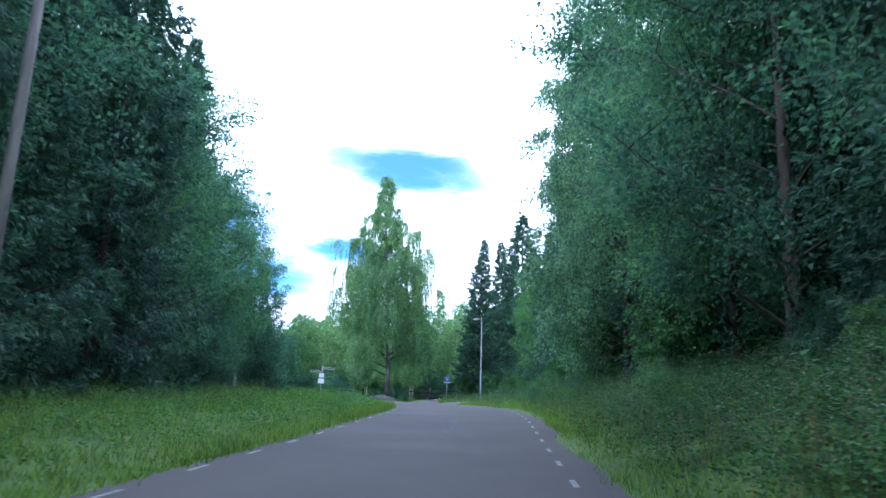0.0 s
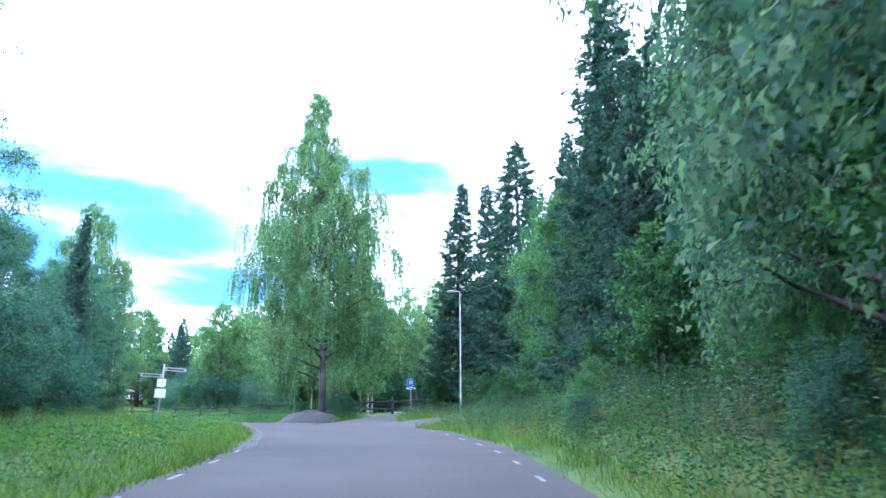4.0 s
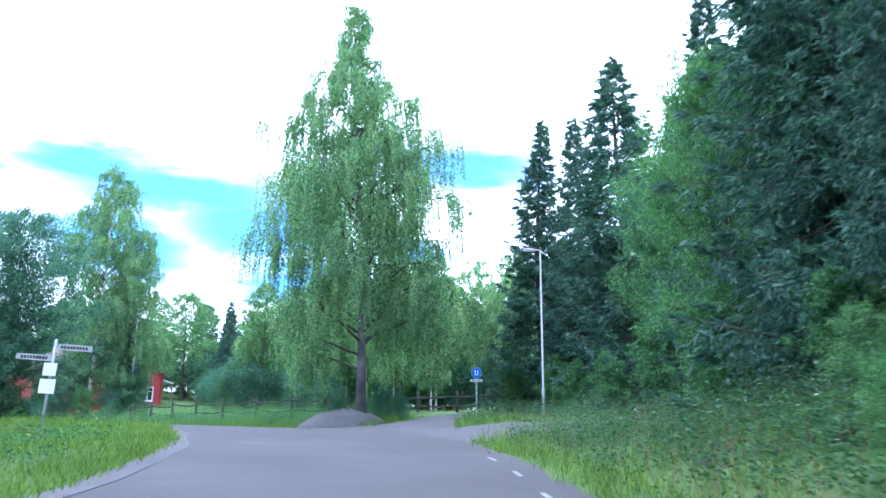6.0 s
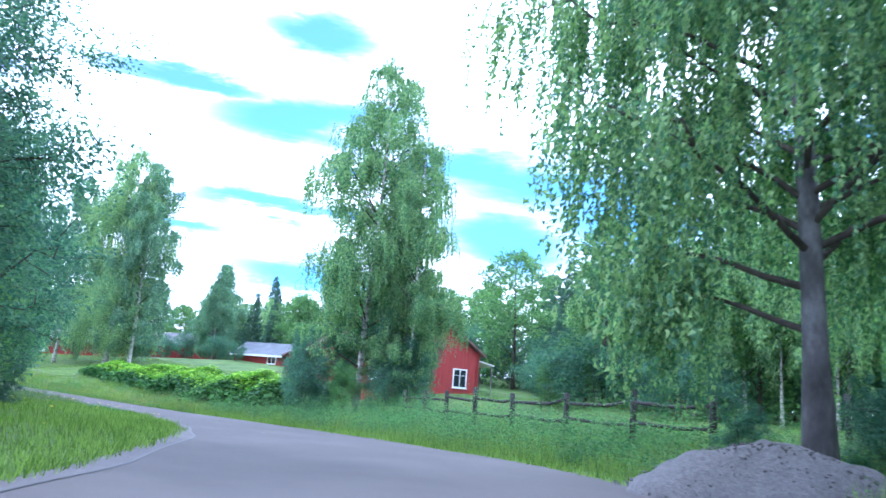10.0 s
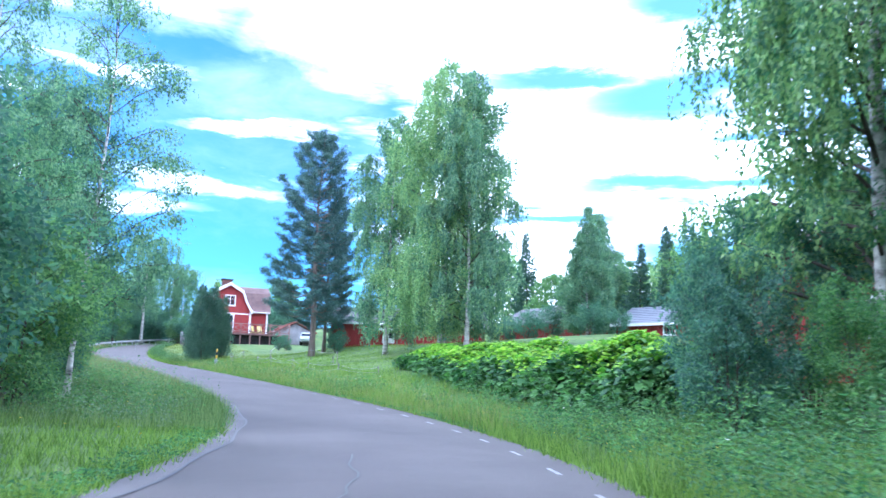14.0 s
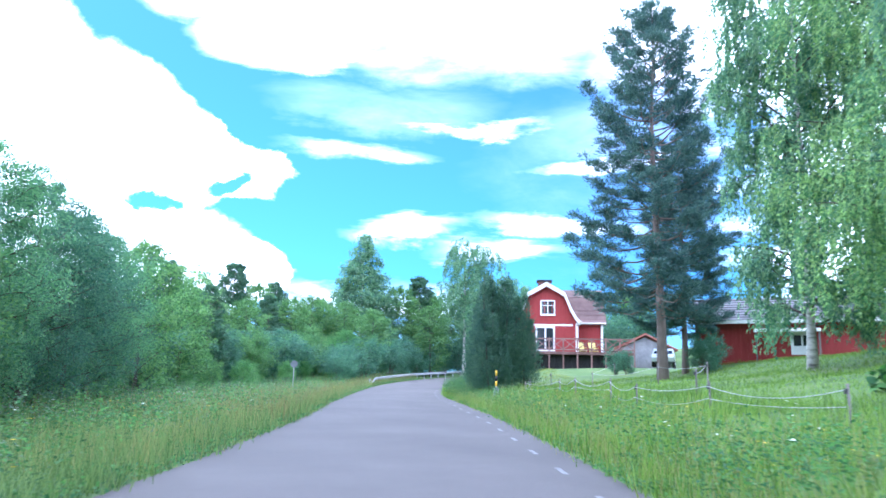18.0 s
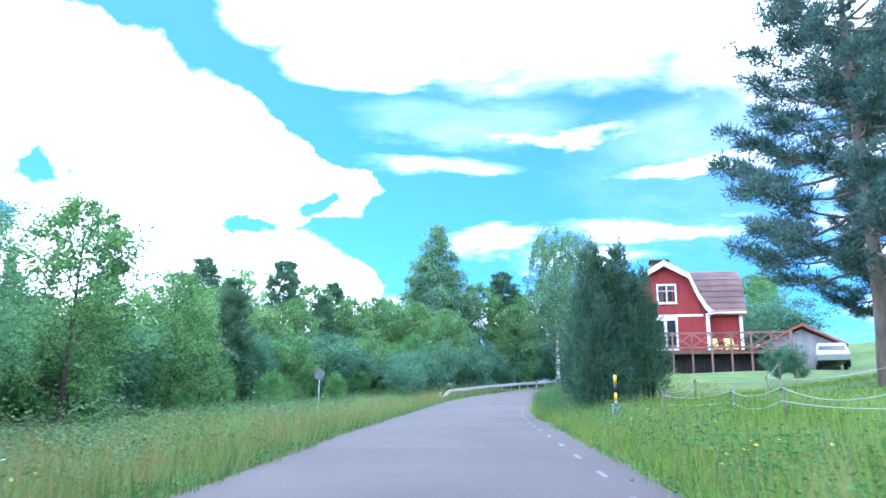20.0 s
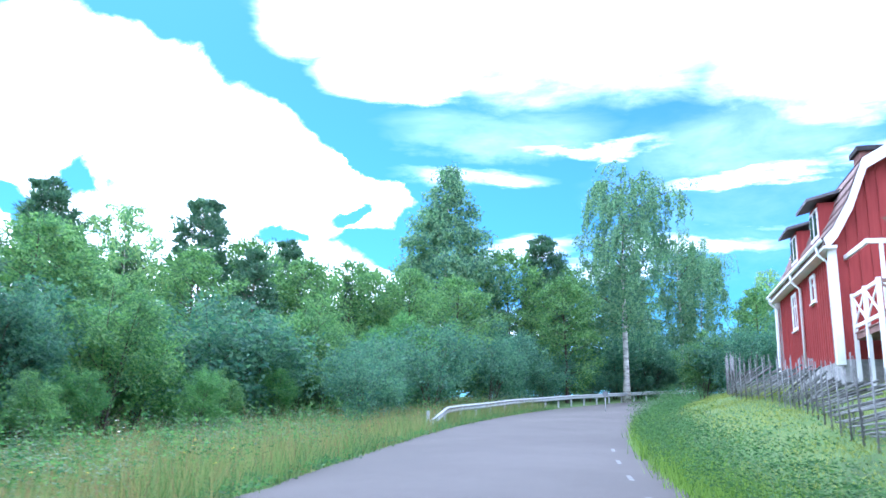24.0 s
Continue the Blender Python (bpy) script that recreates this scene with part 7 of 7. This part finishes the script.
def estate_car(x, y, turn):
    ob = thing("car", "silver car parked on the lawn behind the pine", "car", at(x, y, turn, 0.02))
    low = [(-2.1, 0.35), (-2.15, 0.65), (-1.9, 0.85), (-1.0, 0.95), (-0.4, 1.4), (1.2, 1.45), (1.95, 1.0), (2.15, 0.9), (2.15, 0.35)]
    v = [(px, -0.8 + 0.12 * (pz > 1.2), pz) for px, pz in low] + [(px, 0.8 - 0.12 * (pz > 1.2), pz) for px, pz in low]
    n = len(low)
    part("body", mesh_of("body", v, [tuple(range(n)), tuple(reversed(range(n, 2 * n)))] + [(k, n + k, n + (k + 1) % n, (k + 1) % n) for k in range(n)], M_CAR), ob)
    for sgn in (-1, 1):
        part("side_window", Solid().add([(-0.75, sgn * 0.80, 0.98), (1.5, sgn * 0.80, 1.0), (1.05, sgn * 0.70, 1.36), (-0.3, sgn * 0.70, 1.34)], [(0, 1, 2, 3) if sgn < 0 else (3, 2, 1, 0)]).mesh("side_window", M_GLASS), ob)
        part("headlight", Solid().box(-2.17, -2.1, sgn * 0.6 - 0.14, sgn * 0.6 + 0.14, 0.62, 0.74).mesh("headlight", M_SIGNWHITE), ob)
        for px in (-1.35, 1.35):
            t = part("wheel", Solid().tube([(px, sgn * 0.62, 0.32), (px, sgn * 0.82, 0.32)], [0.32, 0.32], 16).mesh("wheel", M_TYRE, True), ob)
            part("rim", Solid().tube([(px, sgn * 0.821, 0.32), (px, sgn * 0.835, 0.32)], [0.19, 0.17], 12).mesh("rim", M_STEEL), t)
    part("windscreen", Solid().add([(-0.98, -0.68, 0.99), (-0.98, 0.68, 0.99), (-0.42, 0.6, 1.37), (-0.42, -0.6, 1.37)], [(3, 2, 1, 0)]).mesh("windscreen", M_GLASS), ob)


estate_car(-106.0, 114.2, 160)


# ---------------------------------------------------------------- hedge of large-leaved plants
def big_hedge():
    rng = np.random.default_rng(31)
    front = smooth_line([(-35.6, 97.6), (-39.5, 98.2), (-44, 99.4), (-49, 100.8), (-54, 102.2), (-59.5, 103.6), (-63, 104.6)], 80)
    d = np.gradient(front, axis=0)
    d /= np.linalg.norm(d, axis=1)[:, None]
    nrm = np.column_stack([d[:, 1], -d[:, 0]])
    n = 6600
    k = rng.integers(0, 80, n)
    f = k / 79
    depth = rng.uniform(0, 1, n) ** 0.8 * (4.2 - 1.2 * f)
    x = front[k, 0] + nrm[k, 0] * depth + rng.normal(size=n) * 0.15
    y = front[k, 1] + nrm[k, 1] * depth + rng.normal(size=n) * 0.15
    g = land(x, y)
    top = (2.15 - 1.35 * f ** 0.85) * (1 - np.exp(-(depth + 0.35) / 0.5)) * (1 + 0.10 * np.sin(x * 2.1) * np.sin(y * 1.7 + 1) + 0.16 * np.sin(x * 0.9 + 1.1 * np.sin(y * 1.3)))
    # stems carry leaves from knee height to their tips
    # old holds the dark green leaves, young the yellow-green crest leaves
    old, young = [], []
    for j in range(9):
        crest = j < 3
        h = top * rng.uniform(0.88, 1.04, n) if crest else np.where(rng.uniform(size=n) < 0.5, top * rng.uniform(0.7, 0.93, n), top * rng.uniform(0.05, 0.8, n))
        a = rng.uniform(0, 6.28, n)
        ax = unit(np.column_stack([np.cos(a), np.sin(a), rng.uniform(-0.65, 0.1, n) + 0.25 * crest]))
        p = np.column_stack([x, y, g + h])
        side = unit(np.cross(ax, np.array([0, 0, 1.0]) + rng.normal(size=(n, 3)) * 0.3))
        l = rng.uniform(0.14, 0.3, n)[:, None] * (0.8 if crest else 1.1)
        w = l * 0.52
        up = np.array([0, 0, 1.0])
        q = [p, p + ax * l * 0.2 + side * w * 0.85 - up * l * 0.03, p + ax * l * 0.55 + side * w * 0.8 - up * l * 0.08, p + ax * l - up * l * 0.22,
             p + ax * l * 0.55 - side * w * 0.8 - up * l * 0.08, p + ax * l * 0.2 - side * w * 0.85 - up * l * 0.03]
        q = np.stack(q, 1)
        # the front rows stay dark green to the tip
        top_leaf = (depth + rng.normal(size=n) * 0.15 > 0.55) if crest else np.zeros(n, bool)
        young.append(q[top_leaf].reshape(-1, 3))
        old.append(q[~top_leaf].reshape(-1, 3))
    ob = thing("knotweed_thicket", "dense thicket of tall plants with large bright green leaves", "hedge")
    part("leaves", fast_mesh("leaves", np.concatenate(old), 6, M_HEDGE), ob, "dark green leaves")["kind"] = "stuff"
    part("young_leaves", fast_mesh("young_leaves", np.concatenate(young), 6, M_CREST_LEAF), ob, "yellow-green top leaves")["kind"] = "stuff"
    st = []
    for j in range(0, n, 5):
        b = np.array([x[j], y[j], g[j] - 0.1])
        t = np.array([x[j] + rng.normal() * 0.1, y[j] + rng.normal() * 0.1, g[j] + top[j] * 0.95])
        st += [b + [0.012, 0, 0], b - [0.012, 0, 0], t]
    part("stems", fast_mesh("stems", np.array(st), 3, M_BARK), ob)["kind"] = "stuff"


big_hedge()


# ---------------------------------------------------------------- verge plants
def clear_of_tracks(x, y):
    ok = np.ones(len(x), bool)
    for pts in (SIDE, PULL, HEAP, [(-87.4, 95.9, 1.7), (-87.7, 97.0, 1.3), (-87.9, 98.0, 0.7)]):
        q = smooth_line(pts)
        d = np.hypot(x[:, None] - q[None, :, 0], y[:, None] - q[None, :, 1]) - q[None, :, 2]
        ok &= d.min(1) > 0.05
    ok &= np.hypot((x + 6.0) / 1.1, (y - 78.3) / 0.8) > 2.05
    return ok


def verge(rng, n, s0, s1, side, d0, d1, power=1.6):
    """Points beside the road: station s0..s1, d0..d1 metres out from its edge, thinning outwards."""
    s = rng.uniform(s0, s1, n)
    out = d0 + (d1 - d0) * rng.uniform(0, 1, n) ** power
    if side > 0:
        off = np.interp(s, *LEFT_EDGE) + out
    else:
        off = -np.interp(s, *RIGHT_EDGE) - out
    i = np.searchsorted(ALONG, s).clip(0, len(ALONG) - 1)
    x = LINE[i, 0] + DIRS[i, 0] * (s - ALONG[i]) - DIRS[i, 1] * off
    y = LINE[i, 1] + DIRS[i, 1] * (s - ALONG[i]) + DIRS[i, 0] * off
    s2, d2, _ = where(x, y)
    ok = ((d2 > np.interp(s2, *LEFT_EDGE) + d0 * 0.8 - 0.05) | (d2 < -np.interp(s2, *RIGHT_EDGE) - d0 * 0.8 + 0.05)) & clear_of_tracks(x, y)
    x, y = x[ok], y[ok]
    return np.column_stack([x, y, land(x, y)])


def clumps(p, size):
    """Uneven growth: a smooth random field of about 0 to 1 over the ground, in patches of that size."""
    x, y = p[:, 0] / size, p[:, 1] / size
    return 0.5 + 0.25 * (np.sin(2.1 * x + 1.7 * np.sin(1.3 * y + 0.4)) + np.sin(1.9 * y + 1.9 * np.sin(1.1 * x + 2.0)) * 0.7 + 0.5 * np.sin(4.7 * x + 3.9 * y + 2 * np.sin(2.9 * y)))


def grass(name, label, rng, p, per, h, w, mat, spread=0.12, lean=0.45):
    """Tufts of blades: per blades a tuft, each one narrow triangle."""
    p = np.repeat(p, per, axis=0)
    n = len(p)
    p = p + np.column_stack([rng.normal(size=(n, 2)) * spread, np.full(n, -0.03)])
    ax = unit(np.column_stack([rng.normal(size=(n, 2)) * lean, np.ones(n)]))
    patch = 0.55 + 0.75 * clumps(p, 1.3)
    l = (h * rng.uniform(0.45, 1.15, n) * patch)[:, None]
    a = rng.uniform(0, 3.14, n)
    sd = np.column_stack([np.cos(a), np.sin(a), np.zeros(n)]) * (w * rng.uniform(0.6, 1.3, n))[:, None]
    v = np.stack([p - sd * 0.5, p + sd * 0.5, p + ax * l], 1).reshape(-1, 3)
    tagged(new(name, fast_mesh(name, v, 3, mat)), label, "grass", kind="stuff")


def herbs(name, label, rng, p, per, h, leaf_l, leaf_w, mat, spread=0.22, arch=0.2):
    """Leafy weeds: leaves up the height of each plant."""
    tall = (0.3 + 1.1 * clumps(p + 7.3 * h, 1.1)) * rng.uniform(0.55, 1.25, len(p))
    p, tall = np.repeat(p, per, axis=0), np.repeat(tall, per)
    n = len(p)
    z = h * rng.uniform(0.08, 1.0, n) ** 0.8 * tall
    q = p + np.column_stack([rng.normal(size=(n, 2)) * spread * (0.5 + z / h)[:, None], z])
    a = rng.uniform(0, 6.28, n)
    ax = unit(np.column_stack([np.cos(a), np.sin(a), rng.uniform(-0.35, 0.6, n)]))
    tagged(new(name, fast_mesh(name, blades(rng, q, ax, leaf_l, leaf_w), 3, mat)), label, "weeds", kind="stuff")


def flowers(name, label, rng, p, h, r, mat):
    """Small flower heads on stalks: each a flat six-sided cap."""
    n = len(p)
    z = h * rng.uniform(0.7, 1.1, n)
    c = p + np.column_stack([rng.normal(size=(n, 2)) * 0.1, z])
    a = np.arange(6) * math.pi / 3
    ring = np.stack([np.cos(a), np.sin(a), np.zeros(6)], 1)
    v = c[:, None] + ring[None] * (r * rng.uniform(0.6, 1.3, n))[:, None, None] + rng.normal(size=(n, 6, 3)) * 0.006
    tagged(new(name, fast_mesh(name, v.reshape(-1, 3), 6, mat)), label, "flowers", kind="stuff")


M_UMBEL = material("white_flower", ((0.6, 0.62, 0.5), (0.75, 0.75, 0.66)), scale=5, rough=0.8)
M_BUTTERCUP = material("yellow_flower", ((0.65, 0.45, 0.02), (0.8, 0.62, 0.05)), scale=5, rough=0.8)
rg = np.random.default_rng(77)
cat_ = lambda *a: np.concatenate(a)
grass("short_grass", "short green grass beside the road", rg, cat_(verge(rg, 10500, -6, 62, 1, 0.0, 7.0), verge(rg, 8000, 60, 112, 1, 0.0, 6.0), verge(rg, 6000, 60, 112, -1, 0.0, 8.0), verge(rg, 2200, -6, 60, -1, 0.0, 0.8, 1.0)), 5, 0.24, 0.022, M_GRASS, 0.13)
grass("verge_grass", "tall green verge grass", rg, cat_(verge(rg, 8500, 100, 166, -1, 0.1, 5.0), verge(rg, 2000, 164, 200, -1, 0.05, 0.8), verge(rg, 3500, 62, 100, -1, 0.3, 6.5)), 5, 0.5, 0.018, M_GRASS, 0.13, 0.3)
grass("tall_grass", "tall yellowing meadow grass", rg, verge(rg, 12000, 110, 200, 1, 0.1, 8.0), 5, 0.55, 0.018, M_TALL, 0.13, 0.3)
grass("seed_grass", "reddish seed heads over the meadow grass", rg, verge(rg, 5000, 140, 200, 1, 0.3, 7.0, 1.2), 2, 0.8, 0.012, M_SEED, 0.2, 0.2)
grass("dry_grass", "pale dry grass stalks in the verge", rg, cat_(verge(rg, 2200, 112, 166, -1, 0.1, 3.0), verge(rg, 3500, 130, 200, 1, 0.2, 5.0)), 3, 0.7, 0.012, M_STRAW, 0.15, 0.25)
grass("lawn_grass", "short patchy lawn below the fence", rg, verge(rg, 10000, 160, 204, -1, 0.9, 7.5, 1.0), 5, 0.1, 0.016, M_LAWN, 0.17)
herbs("roadside_weeds", "bright leafy weeds at the road's edge", rg, verge(rg, 1700, 163, 204, -1, 0.05, 1.3, 1.3), 30, 0.8, 0.05, 0.022, M_BANK, 0.12)
grass("meadow_grass", "mown paddock grass", rg, cat_(verge(rg, 19000, 112, 166, -1, 3.5, 18.0, 1.0), verge(rg, 8000, 86, 114, -1, 4.5, 24.0, 1.0)), 4, 0.14, 0.022, M_GRASS, 0.2)
herbs("bank_weeds", "rank leafy weeds covering the bank", rg, cat_(verge(rg, 3400, -4, 58, -1, 0.3, 6.5, 1.1), verge(rg, 900, 56, 74, -1, 3.0, 9.0, 1.0), verge(rg, 800, 82, 112, -1, 0.4, 6.0, 1.0)), 27, 0.8, 0.068, 0.033, M_BANK, 0.14)
herbs("dark_weeds", "dark nettles and ferns on the bank", rg, verge(rg, 3600, -4, 60, -1, 0.8, 7.5, 0.9), 26, 0.95, 0.07, 0.034, M_NETTLE, 0.16)
herbs("grey_weeds", "grey-green mugwort in patches on the bank", rg, (lambda q: q[clumps(q, 2.4) > 0.52])(verge(rg, 4200, 6, 66, -1, 1.0, 6.5, 0.9)), 30, 0.95, 0.05, 0.018, M_GREYLEAF, 0.1)
grass("bank_stalks", "brown stalks and thin stems standing in the bank weeds", rg, verge(rg, 2600, -4, 70, -1, 0.5, 7.0, 0.9), 2, 1.0, 0.012, M_SEED, 0.1, 0.18)
grass("bank_grass", "long green grass between the weeds of the bank", rg, cat_(verge(rg, 1700, -4, 76, -1, 0.1, 5.0, 1.6), verge(rg, 1800, -4, 62, 1, 2.5, 8.0, 1.0)), 6, 0.7, 0.016, M_GRASS, 0.12, 0.4)
herbs("verge_weeds", "broad-leaved weeds in the verge", rg, cat_(verge(rg, 1500, -4, 60, 1, 0.8, 7.0, 1.0), verge(rg, 1300, 62, 130, -1, 0.6, 4.5, 1.0), verge(rg, 700, 128, 164, -1, 0.4, 2.4, 1.0), verge(rg, 2600, 112, 200, 1, 1.5, 9.0, 1.0)), 16, 0.5, 0.085, 0.04, M_WEED, 0.16)
flowers("white_umbels", "white umbel flowers in the verge", rg, cat_(verge(rg, 40, 100, 140, -1, 0.5, 3, 1), verge(rg, 70, 120, 200, 1, 1, 6, 1), verge(rg, 160, 20, 58, -1, 1, 6, 1)), 0.7, 0.028, M_UMBEL)
flowers("yellow_flowers", "small yellow flowers in the grass", rg, cat_(verge(rg, 220, 100, 160, -1, 0.3, 3, 1), verge(rg, 420, 112, 200, 1, 0.5, 8, 1), verge(rg, 300, -5, 110, 1, 0.3, 6, 1)), 0.42, 0.021, M_BUTTERCUP)
herbs("meadow_herbs", "tall leafy herbs and seedlings in the left verge", rg, verge(rg, 1100, 112, 200, 1, 0.8, 8.0, 0.9), 18, 0.95, 0.09, 0.04, M_BRIGHT, 0.2)
herbs("edge_plants", "low plantain and clover at the asphalt edge", rg, cat_(verge(rg, 1600, 100, 200, 1, 0.0, 0.5, 1.0), verge(rg, 1200, 112, 166, -1, 0.0, 0.6, 1.0)), 9, 0.16, 0.07, 0.04, M_WEED, 0.12)
herbs("tall_herbs", "tall willowherb and meadowsweet below the fence", rg, verge(rg, 1900, 76, 118, -1, 0.3, 7.5, 1.0), 26, 1.25, 0.08, 0.028, M_BRIGHT, 0.13)
herbs("fence_weeds", "dark clumps of dock and nettle below the fence", rg, (lambda q: q[clumps(q, 1.9) > 0.55])(verge(rg, 1500, 78, 112, -1, 0.4, 7.0, 1.0)), 30, 0.9, 0.08, 0.035, M_NETTLE, 0.15)
grass("fence_grass", "long grass along the rail fence", rg, verge(rg, 4500, 80, 116, -1, 0.2, 9.0, 1.0), 5, 0.6, 0.018, M_TALL, 0.13, 0.3)
herbs("meadow_mugwort", "grey-green weeds in patches of the left meadow", rg, (lambda q: q[clumps(q, 2.8) > 0.5])(verge(rg, 2600, 110, 202, 1, 0.8, 8.0, 0.9)), 26, 0.8, 0.055, 0.02, M_GREYLEAF, 0.12)
herbs("meadow_docks", "dark leafy docks and thistles in the left meadow", rg, (lambda q: q[clumps(q, 2.1) > 0.54])(verge(rg, 2200, 110, 202, 1, 0.3, 8.0, 0.9)), 28, 0.75, 0.07, 0.03, M_BANK, 0.13)


def ferns(name, label, rng, p, length, mat):
    """Ferns: a ring of arching fronds, each with pairs of narrow leaflets."""
    fr, pairs = 8, 9
    tris = []
    for x, y, z in p:
        size = length * rng.uniform(0.6, 1.2)
        for k in range(fr):
            az = 2 * math.pi * (k + rng.uniform(-0.3, 0.3)) / fr
            out = np.array([math.cos(az), math.sin(az), 0.0])
            u = np.linspace(0.12, 1.0, pairs)
            mid = np.array([x, y, z]) + out * (size * u)[:, None] + np.array([0, 0, 1.0]) * (size * (1.15 * u - 0.85 * u ** 2))[:, None]
            side = np.array([-out[1], out[0], 0.0])
            w = size * 0.3 * np.sin(np.pi * np.clip(0.12 + 0.85 * u, 0, 1))
            for sg in (-1, 1):
                tip_ = mid + side * sg * w[:, None] + out * (0.25 * w)[:, None] - np.array([0, 0, 0.2]) * w[:, None]
                tris.append(np.stack([mid, mid + out * (size * 0.085), tip_], 1).reshape(-1, 3))
    tagged(new(name, fast_mesh(name, np.concatenate(tris), 3, mat)), label, "ferns", kind="stuff")


ferns("fern_patch", "arching green ferns on the shaded bank", rg, cat_(verge(rg, 210, -2, 30, -1, 0.9, 5.0, 0.9), verge(rg, 120, 30, 60, -1, 2.5, 6.5, 0.9)), 0.75, M_BANK)
